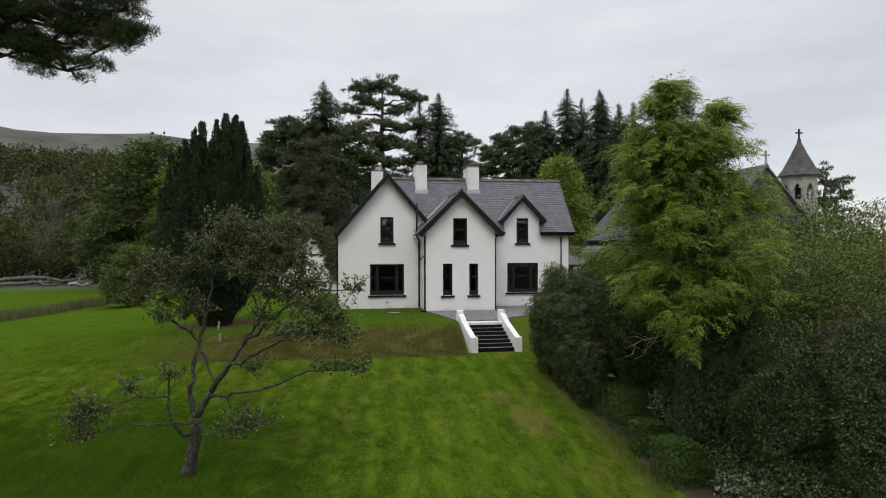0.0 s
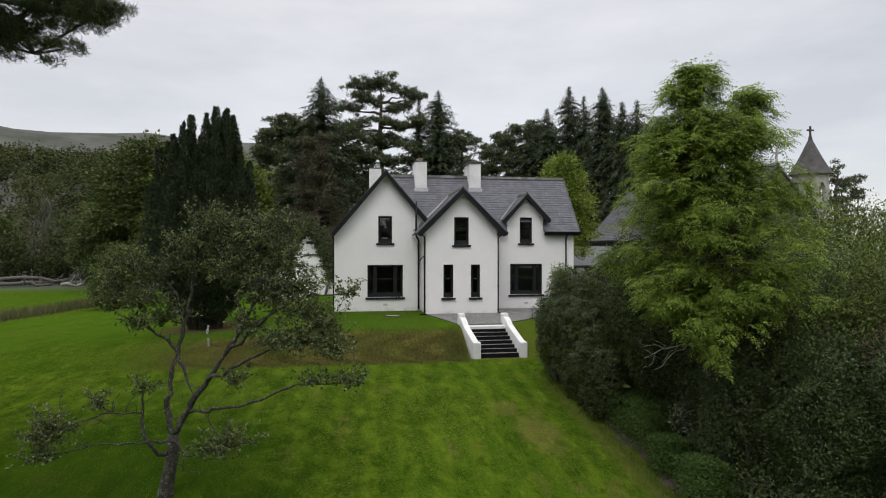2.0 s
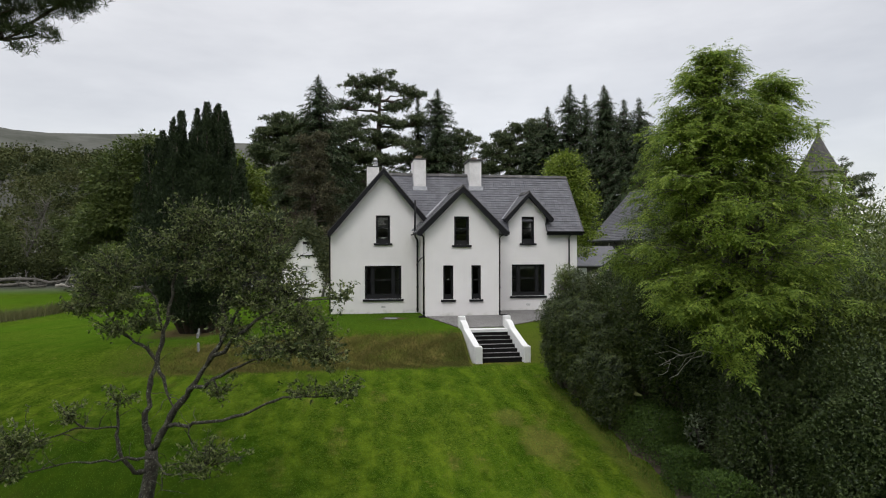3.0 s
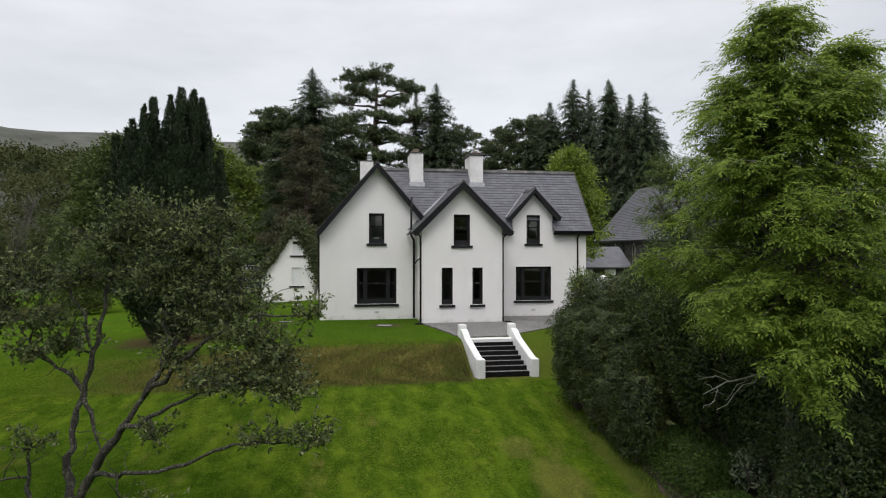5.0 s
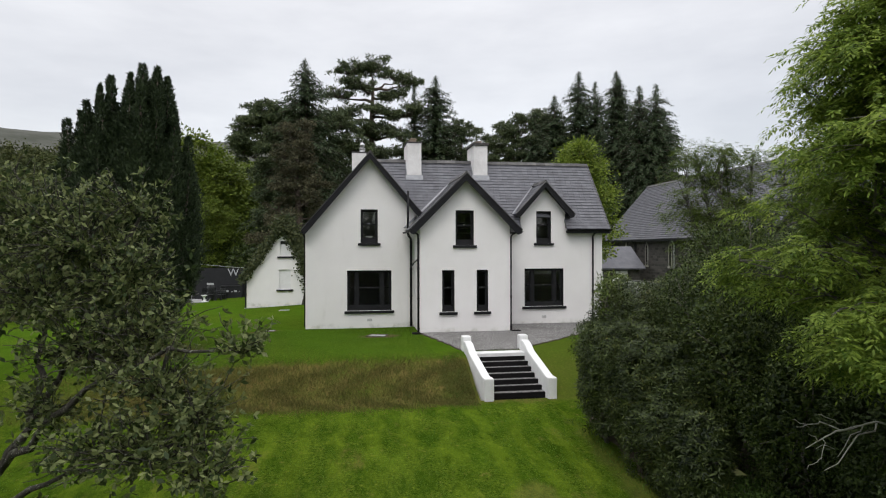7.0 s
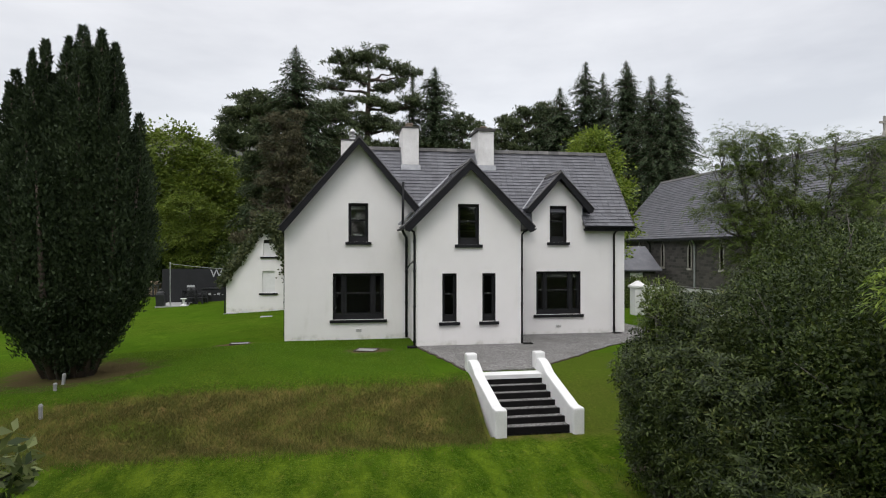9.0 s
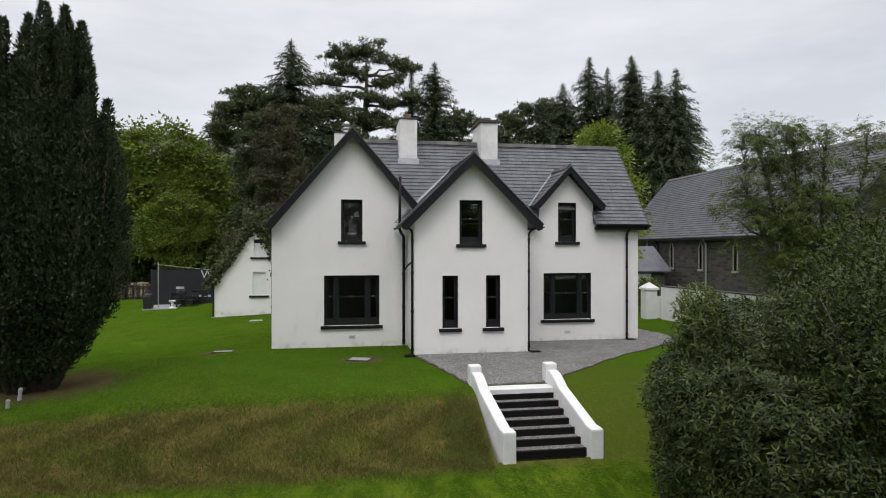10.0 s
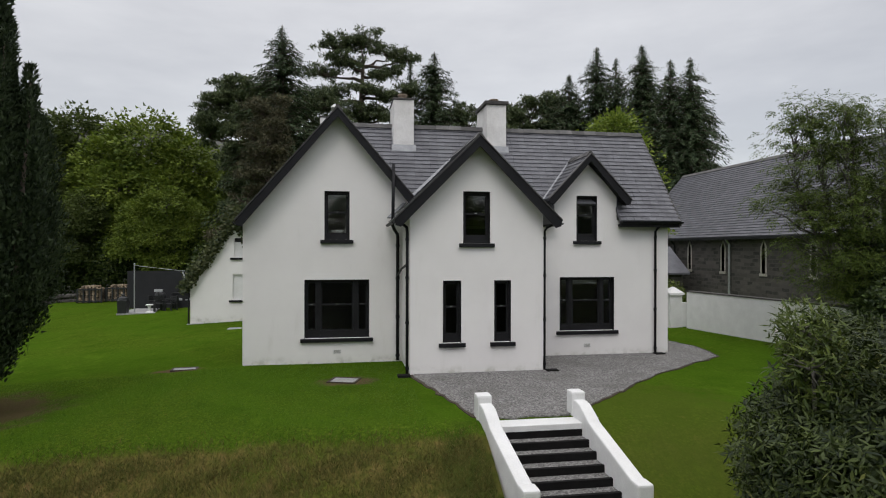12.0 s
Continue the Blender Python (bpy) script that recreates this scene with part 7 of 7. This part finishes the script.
part("cap", Geo().poly_prism([(16.55, 5.18, 1.462), (17.25, 5.18, 1.462), (17.25, 5.87, 1.462), (16.55, 5.87, 1.462)], [(16.55, 5.18, 1.56), (17.25, 5.18, 1.56), (17.25, 5.87, 1.56), (16.55, 5.87, 1.56)]).poly_prism([(16.57, 5.2, 1.561), (17.23, 5.2, 1.561), (17.23, 5.85, 1.561), (16.57, 5.85, 1.561)], [(16.86, 5.49, 1.80), (16.94, 5.49, 1.80), (16.94, 5.56, 1.80), (16.86, 5.56, 1.80)]), KERB, pier)
wl2 = thing("gate_wall", "low white wall stub beside the gate pier", "wall")
part("wall_run", Geo().box(17.19, 17.55, 5.35, 5.65, -0.4, 1.12), KERB, wl2, bevel=0.02)
shrub("small_bush", "small dull green bush behind the gate pier", [(18.3, 8.4, 0.9, 1.0, 0.8, 1.1)], SHRUB, 95, 3000, (0.10, 0.05))

# ---- outhouse with ivy ----
OY = 11.6
out = thing("outhouse", "white gabled outhouse with blocked windows and ivy", "outhouse")
OX0, OX1, OAX, OAZ, OEZ = -4.26, 0.38, -1.94, 5.0, 1.75
OH = [(-2.28, -1.58, 2.98, 3.92), (-2.34, -1.66, 0.95, 2.18)]
ow = Geo()
pierced_wall(ow, OX0, OX1, OY, 0.45, -0.7, [(OX0, OEZ), (OAX, OAZ), (OX1, OEZ)], OH)
ow.box(OX0, OX0 + 0.45, OY + 0.45, 18.0, -0.7, OEZ).box(OX1 - 0.45, OX1, OY + 0.45, 18.0, -0.7, OEZ)
ow.along_y([(OX0, -0.7), (OX1, -0.7), (OX1, OEZ), (OAX, OAZ), (OX0, OEZ)], 17.55, 18.0)
part("wall", ow, WHITE, out, "flaking white limewashed walls")
for k, (a, b, c, d) in enumerate(OH):
    w = part("blocked_window", Geo().box(a, b, OY + 0.09, OY + 0.3, c, d - (0.20 if k == 0 else 0.0)), KERB, out, "window blocked with white boarding")
    if k == 0:
        # a dark panel fills the slot; its darkness is all colour
        part("opening", Geo().box(a, b, OY + 0.25, OY + 0.3, d - 0.199, d), PLASTIC, w, "dark panel filling the slot")
    part("sill", Geo().box(a - 0.16, b + 0.16, OY - 0.08, OY + 0.09, c - 0.10, c - 0.002), BLACK, w)
oroof = Geo()
osl = (OAZ - OEZ) / (OAX - OX0)
for sgn in (-1, 1):
    e = OAX + sgn * (OAX - OX0 + 0.15)
    oroof.along_y([(e, OEZ - 0.15 * osl), (OAX, OAZ + 0.1), (OAX, OAZ - 0.02), (e, OEZ - 0.15 * osl - 0.12)], OY - 0.06, 18.1)
part("roof", oroof, SLATE, out, "old slate roof")
part("corner_pipe", Geo().tube([(OX0 - 0.06, OY - 0.05, OEZ - 0.3), (OX0 - 0.06, OY - 0.05, -0.35)], 0.035, 8), BLACK, out)
part("kerb", Geo().box(OX0 - 0.12, 1.0, OY - 0.14, OY - 0.005, -0.6, -0.14), PAVING, out)


def ivy():
    rng = np.random.default_rng(96)
    t = thing("ivy", "ivy clinging along the outhouse gable", "ivy")
    g, chunks = Geo(), []
    def spread_on(pts, r, n):
        c = pts[rng.integers(0, len(pts), n)]
        p = c + rng.normal(size=(n, 3)) * np.array([r, 0.10, r])
        p[:, 1] = np.minimum(p[:, 1], OY - 0.02)
        s = rng.uniform(0.6, 1.3, n)
        chunks.append(blades(p, unit(np.stack([rng.normal(size=n), rng.normal(size=n) * 0.5 - 0.5, rng.normal(size=n) - 0.5], 1)), unit(np.tile([0, -1.0, 0.4], (n, 1)) + rng.normal(size=(n, 3)) * 0.35), 0.13 * s, 0.12 * s, 0.12))
    left = np.stack([np.linspace(OX0 - 0.25, OAX - 0.1, 60), np.full(60, OY - 0.1), np.linspace(OEZ - 0.15, OAZ + 0.15, 60)], 1)
    right = np.stack([np.linspace(OAX, OX1, 60), np.full(60, OY - 0.1), np.linspace(OAZ + 0.05, OEZ, 60)], 1)
    spread_on(left, 0.11, 3000)
    spread_on(left[:25], 0.14, 900)
    spread_on(right, 0.28, 5200)
    spread_on(left[50:], 0.20, 900)
    trunk = np.array([(-0.95, OY - 0.08, -0.2), (-0.75, OY - 0.08, 0.7), (-0.45, OY - 0.08, 1.4), (-0.75, OY - 0.08, 2.2), (-0.9, OY - 0.08, 3.2)])
    g.tube([tuple(p) for p in trunk], [0.10, 0.09, 0.075, 0.06, 0.04], 7)
    g.tube([(-0.45, OY - 0.08, 1.4), (-0.05, OY - 0.07, 2.2), (0.15, OY - 0.07, 2.9)], [0.06, 0.05, 0.03], 6)
    dens = np.concatenate([trunk[2:], trunk[3:] + 0.12, np.array([(-0.2, OY - 0.1, 2.0), (-0.3, OY - 0.1, 2.6), (-0.6, OY - 0.1, 3.0), (0.1, OY - 0.1, 1.5)])])
    spread_on(dens, 0.26, 2600)
    part("stem", g, BARK, t, smooth=True)
    leaf_mesh("leaves", chunks, IVY, t)


ivy()

# ---- patio with its furniture ----
PZ = -0.42
part("patio_slab", Geo().box(-10.3, -4.4, 19.5, 23.0, PZ - 0.4, PZ), PAVING, label="grey concrete patio slab beside the outhouse")["kind"] = "structure"
post = thing("post", "slim galvanised post carrying a cable", "post")
part("shaft", Geo().tube([(-9.5, 20.1, PZ - 0.2), (-9.5, 20.1, 2.45)], 0.032, 10), GALV, post)
part("cap", Geo().lathe(-9.5, 20.1, [(0.05, 2.45), (0.055, 2.49), (0.02, 2.52)], 10), GALV, post)
cable = Geo().tube([(-9.5, 20.1, 2.40), (-7.8, 18.3, 2.30), (-6.1, 16.4, 2.22), (-4.35, 14.4, 2.18)], 0.014, 5)
tagged(part("cable", cable, GALV, label="thin pale cable from post to outhouse"), category="cable")
screen = thing("screen", "black fabric screen around the patio", "screen")
part("panel", Geo().box(-10.7, -4.4, 22.5, 22.56, PZ, 1.98), DARKCLOTH, screen)
for x in (-10.6, -8.0, -6.2, -4.5):
    part("upright", Geo().box(x - 0.04, x + 0.04, 22.57, 22.65, PZ, 1.97), PLASTIC, screen)
txt = bpy.data.curves.new("letter", "FONT")
txt.body, txt.size, txt.extrude = "W", 0.82, 0.012
txt_ob = new("letter_source", txt)
dg = bpy.context.evaluated_depsgraph_get()
letter_mesh = bpy.data.meshes.new_from_object(txt_ob.evaluated_get(dg))
bpy.data.objects.remove(txt_ob)
letter_mesh.materials.clear()
letter_mesh.materials.append(LETTER)
letter = new("letter", letter_mesh)
letter.parent = screen
letter.matrix_local = pose(-7.42, 22.48, 1.36, 90, 0, 0)
letter["label"] = "pale letter W on the black screen"


def chair(name, label, x, y, a, mat):
    t = thing(name, label, "chair", "patio chairs", (x, y, PZ))
    for lx in (-0.24, 0.24):
        for ly in (-0.22, 0.22):
            part("leg", Geo().box(lx - 0.03, lx + 0.03, ly - 0.03, ly + 0.03, 0, 0.44 if ly < 0 else 0.95), mat, t)
        part("arm", Geo().box(lx - 0.04, lx + 0.04, -0.26, 0.19, 0.62, 0.66), mat, t)
        part("arm_post", Geo().box(lx - 0.025, lx + 0.025, -0.24, -0.19, 0.442, 0.619), mat, t)
    part("seat", Geo().box(-0.28, 0.28, -0.25, 0.19, 0.442, 0.485), mat, t, bevel=0.006)
    for k in range(4):
        part("back_slat", Geo().box(-0.21, 0.21, 0.20, 0.235, 0.55 + k * 0.10, 0.62 + k * 0.10), mat, t)
    t.rotation_euler = (0, 0, radians(a))
    return t


ch = chair("patio_chair", "black slatted patio armchair", -8.25, 20.6, 20, PLASTIC)
for x, y, a in ((-7.5, 20.4, -30), (-8.6, 20.9, 60), (-5.5, 21.2, -80), (-5.2, 22.4, -100)):
    copy_thing(ch, pose(x, y, PZ, 0, 0, a))


def table(name, label, x, y, top, w, d, mat):
    t = thing(name, label, "table", "", (x, y, PZ))
    for lx in (-w / 2 + 0.08, w / 2 - 0.08):
        for ly in (-d / 2 + 0.08, d / 2 - 0.08):
            part("leg", Geo().box(lx - 0.03, lx + 0.03, ly - 0.03, ly + 0.03, 0, top - 0.05), mat, t)
    n = 5
    for k in range(n):
        part("slat", Geo().box(-w / 2, w / 2, -d / 2 + k * d / n + 0.008, -d / 2 + (k + 1) * d / n - 0.008, top - 0.048, top), mat, t)


table("patio_table", "dark slatted patio table", -7.8, 21.2, 0.72, 0.9, 0.8, PLASTIC)
table("side_table", "grey weathered bench table", -5.3, 20.6, 0.72, 1.0, 0.6, WEATHERED)
bench = thing("bar_counter", "black outdoor counter with shelf", "counter", "", (-7.0, 22.0, PZ))
part("counter_top", Geo().box(-0.85, 0.85, -0.3, 0.3, 0.98, 1.04), PLASTIC, bench)
part("front_panel", Geo().box(-0.8, 0.8, -0.25, -0.21, 0.05, 0.979), DARKCLOTH, bench)
part("side_panel", Geo().box(-0.8, -0.76, -0.2, 0.25, 0.0, 0.979), PLASTIC, bench)
part("side_panel", Geo().box(0.76, 0.8, -0.2, 0.25, 0.0, 0.979), PLASTIC, bench)
for k, (u, w) in enumerate(((-0.5, 0.10), (-0.3, 0.18), (0.05, 0.14), (0.3, 0.2), (0.58, 0.1))):
    part("mark", Geo().box(u - w / 2, u + w / 2, -0.256, -0.2502, 0.55, 0.60 + 0.1 * (k % 2)), LETTER, bench)
grill = thing("barbecue", "black lidded barbecue with a pale side shelf", "barbecue", "", (-8.35, 21.2, PZ))
part("body", Geo().lathe(0, 0, [(0.16, 0.62), (0.30, 0.72), (0.34, 0.9), (0.30, 1.06), (0.12, 1.16)], 14), PLASTIC, grill, smooth=True)
part("shelf", Geo().box(-0.24, 0.24, -0.42, -0.30, 1.18, 1.32), LETTER, grill, "pale grey shelf")
part("shelf_post", Geo().box(-0.03, 0.03, -0.37, -0.33, 0.9, 1.179), PLASTIC, grill)
for k in range(3):
    a = k * 2.094 + 0.4
    part("leg", Geo().tube([(0.30 * math.cos(a), 0.30 * math.sin(a), 0.0), (0.14 * math.cos(a), 0.14 * math.sin(a), 0.70)], 0.02, 6), PLASTIC, grill)
umb = thing("parasol", "closed grey parasol on a pole", "parasol", "", (-5.25, 18.9, PZ))
part("pole", Geo().tube([(0, 0, 0), (0, 0, 2.45)], 0.025, 8), GALV, umb)
part("canopy", Geo().lathe(0, 0, [(0.05, 0.9), (0.15, 1.05), (0.13, 1.6), (0.05, 2.35), (0.02, 2.4)], 10), BLIND, umb)
part("foot", Geo().lathe(0, 0, [(0.25, 0.0), (0.25, 0.07), (0.05, 0.1)], 12), PLASTIC, umb)
stool = thing("stool", "small white pedestal stool", "stool", "", (-8.55, 19.75, PZ))
part("foot", Geo().lathe(0, 0, [(0.22, 0), (0.2, 0.05), (0.07, 0.12)], 12), KERB, stool)
part("stem", Geo().lathe(0, 0, [(0.07, 0.12), (0.08, 0.3), (0.12, 0.44)], 12), KERB, stool)
part("top", Geo().lathe(0, 0, [(0.2, 0.44), (0.22, 0.47), (0.2, 0.5)], 14), KERB, stool)
bin_ = thing("bin", "square black litter bin with a domed lid", "bin", "", (-10.0, 19.75, gz(-10.0, 19.75)))
part("body", Geo().poly_prism([(-0.24, -0.24, 0), (0.24, -0.24, 0), (0.24, 0.24, 0), (-0.24, 0.24, 0)], [(-0.27, -0.27, 0.86), (0.27, -0.27, 0.86), (0.27, 0.27, 0.86), (-0.27, 0.27, 0.86)]), PLASTIC, bin_, bevel=0.02)
part("lid", Geo().lathe(0, 0, [(0.29, 0.862), (0.26, 1.0), (0.10, 1.1)], 14), PLASTIC, bin_)
part("top_handle", Geo().lathe(0, 0, [(0.1, 1.1), (0.11, 1.2), (0.05, 1.24)], 10), PLASTIC, bin_)
# log crates and the low stone wall behind
def crate(x, y, a):
    z = gz(x, y)
    t = thing("log_crate", "dark open crate heaped with split firewood", "crate", "log crates", (x, y, z))
    for k in range(5):
        for cy_ in (-0.45, 0.45):
            part("post", Geo().box(-0.84 + k * 0.42 - 0.05, -0.84 + k * 0.42 + 0.05, cy_ - 0.05, cy_ + 0.05, 0, 1.12), PLASTIC, t)
    for zz in (0.08, 0.98):
        for yy in (-0.53, 0.505):
            part("rail", Geo().box(-0.92, 0.92, yy, yy + 0.025, zz, zz + 0.11), PLASTIC, t)
    for i in range(7):
        for j in range(6 if i in (0, 6) else 7):
            lx, lz = -0.72 + i * 0.24 + random.uniform(-0.03, 0.03), 0.12 + j * 0.185 + random.uniform(-0.02, 0.02)
            part("log", Geo().tube([(lx, -0.39, lz), (lx + random.uniform(-0.03, 0.03), 0.39, lz)], random.uniform(0.085, 0.11), 7), FIREWOOD, t)
    t.rotation_euler = (0, 0, radians(a))
    return t


cr1 = crate(-16.5, 32.0, 4)
copy_thing(cr1, pose(-14.5, 32.3, gz(-14.5, 32.3), 0, 0, -3))
rng_w = np.random.default_rng(97)
low = thing("field_wall", "low dry stone wall overgrown at the lawn's end", "wall")
for k in range(40):
    x = -22 + k * 0.31
    y = 34.3 + 0.2 * math.sin(k)
    for j in range(2):
        s = rng_w.uniform(0.8, 1.15)
        zb = gz(x, y) - 0.1 + j * 0.38
        bm = bmesh.new()
        bmesh.ops.create_icosphere(bm, subdivisions=1, radius=0.24 * s, matrix=Matrix.Translation((x, y, zb + 0.2)) @ Matrix.Diagonal((1, 0.9, 0.85, 1)))
        for v in bm.verts:
            v.co += Vector(rng_w.normal(size=3) * 0.02)
        part("stone", bm, STONE, low)

# ---- small things on the lawn ----
for (x, y, w, d, a), lab in (((2.93, -2.45, 0.64, 0.52, -18), "pale concrete manhole cover sunk in the lawn"), ((-1.56, -0.12, 0.60, 0.32, 5), "pale concrete inspection cover in the grass")):
    t = thing("manhole_cover", lab, "manhole cover", "", (x, y, gz(x, y)))
    # dark soil rim, also standing for the shadow round the sunken lid
    part("frame", Geo().box(-w / 2 - 0.05, w / 2 + 0.05, -d / 2 - 0.05, -d / 2, -0.08, 0.03).box(-w / 2 - 0.05, w / 2 + 0.05, d / 2, d / 2 + 0.05, -0.08, 0.03).box(-w / 2 - 0.05, -w / 2, -d / 2, d / 2, -0.08, 0.03).box(w / 2, w / 2 + 0.05, -d / 2, d / 2, -0.08, 0.03), SOIL, t)
    part("lid", Geo().box(-w / 2 + 0.006, w / 2 - 0.006, -d / 2 + 0.006, d / 2 - 0.006, -0.06, 0.02), PAVING, t, bevel=0.006)
    t.rotation_euler = (0, 0, radians(a))
pc = thing("manhole_cover", "small flat grey cover near the outhouse", "manhole cover", "", (-1.75, 8.9, gz(-1.75, 8.9)))
part("lid", Geo().box(-0.30, 0.30, -0.2, 0.2, -0.05, 0.02), PAVING, pc, bevel=0.006)
for k, (x, y, h) in enumerate(((-5.3, -5.1, 0.30), (-5.15, -5.9, 0.20), (-4.74, -7.5, 0.34))):
    t = thing("marker_stone", "short weathered pale stake beside the bank", "stake", "pale stakes", (x, y, gz(x, y)))
    part("shaft", Geo().lathe(0, 0, [(0.05, -0.1), (0.045, h * 0.6), (0.055, h * 0.85), (0.03, h)], 8), PAVING, t)
    t.rotation_euler = (radians(3 * k - 4), radians(4 - 2 * k), 0)
bowl = thing("bowl", "white ceramic bowl on the window seat", "bowl", "", (2.72, 0.6, 3.842))
part("body", Geo().lathe(0, 0, [(0.06, 0), (0.10, 0.02), (0.19, 0.13), (0.20, 0.15), (0.17, 0.14), (0.08, 0.03)], 16), KERB, bowl, smooth=True)
# felled trunks at the field's edge
for k, (x0, y0, x1, y1, r, zz) in enumerate(((-47, 54.5, -34.5, 55.5, 0.25, 0.5), (-45.5, 53.5, -38, 53.2, 0.23, 0.25), (-36.5, 52.4, -34.0, 53.4, 0.22, 0.3), (-44, 56, -36, 56.5, 0.20, 1.0))):
    g = Geo()
    rng_l = np.random.default_rng(100 + k)
    a, b = (x0, y0, gz(x0, y0) + zz), (x1, y1, gz(x1, y1) + zz + 0.1)
    g.tube(bend(rng_l, a, b, 6, 0.01), list(np.linspace(r, r * 0.75, 7)), 9)
    for j in range(4):
        f = rng_l.uniform(0.2, 0.9)
        p = np.array(a) + (np.array(b) - np.array(a)) * f
        g.tube(bend(rng_l, p, p + directions(rng_l, 1, 1.0)[0] * 1.3, 3, 0), [0.1, 0.07, 0.05, 0.03], 5)
    tagged(part("felled_trunk", g, BARK if k != 2 else DEADWOOD, label="felled grey tree trunk lying at the field edge", smooth=True), category="log", group="felled trunks")


# grasses: reeds along the ditch, longer blades on the bank, clumps at rims
def grass_stuff(name, label, xy, mat, h, w, seed, up=1.2):
    rng = np.random.default_rng(seed)
    n = len(xy)
    p = np.stack([xy[:, 0], xy[:, 1], ground_z(xy[:, 0], xy[:, 1]) - 0.01], 1)
    way = unit(rng.normal(size=(n, 3)) * np.array([0.45, 0.45, 0.15]) + np.array([0, 0, up]))
    v = needles(p, way, directions(rng, n), h * rng.uniform(0.5, 1.3, n), w)
    ob = leaf_mesh(name, [v], mat, None, label, "stuff", 3)
    ob["category"] = "grass"


rng_g = np.random.default_rng(120)
n = 90000
u = rng_g.random(n)
bank_xy = np.stack([rng_g.uniform(-7.5, 5.5, n), -7.1 - 2.1 * u + rng_g.normal(size=n) * 0.25], 1)
bank_xy = bank_xy[rng_g.random(n) < np.clip((bank_xy[:, 0] + 7.2) / 4.5, 0, 1) * (0.45 + 0.55 * np.sin(bank_xy[:, 0] * 1.7 + 2 * np.sin(bank_xy[:, 1] * 2.1)) ** 2)]
grass_stuff("bank_grass", "dry uncut grass on the bank", bank_xy, STRAW, 0.09, 0.014, 121, 0.9)
n = 64000
lawn_xy = np.stack([rng_g.uniform(-6.5, 7.6, n), -9.0 - 12.5 * rng_g.random(n) ** 0.9], 1)
grass_stuff("lawn_grass", "short mown lawn grass", lawn_xy, BLADE, 0.05, 0.012, 122, 0.8)
n = 5000
f = rng_g.random(n)
reed_xy = np.stack([-21 + 3.5 * f + rng_g.normal(size=n) * 0.6, 4.5 + 14 * f + rng_g.normal(size=n) * 0.5], 1)
grass_stuff("reeds", "pale rough grass along the ditch", reed_xy, REED, 0.7, 0.035, 123)
n = 1100
edge_xy = np.stack([7.72 + rng_g.normal(size=n) * 0.10, rng_g.uniform(-21.5, -10.8, n)], 1)
grass_stuff("edge_grass", "rough grass along the shrub bed", edge_xy, BLADE, 0.13, 0.016, 124)

n = 42000
ter_xy = np.stack([rng_g.uniform(-7.0, 5.2, n), rng_g.uniform(-6.9, -0.4, n)], 1)
ter_xy = ter_xy[(ter_xy[:, 0] < 4.6) | (ter_xy[:, 1] < -7)]
ter_xy = ter_xy[np.hypot((ter_xy[:, 0] + 5.6) / 1.9, (ter_xy[:, 1] + 3.6) / 1.6) > 1]
grass_stuff("terrace_grass", "short mown grass on the terrace", ter_xy, BLADE, 0.045, 0.012, 125, 0.8)
# the nearest slates, one object each
for ring, base in SINGLE:
    part("slate", Geo().poly_prism(ring, base), SLATE_ONE, roof)
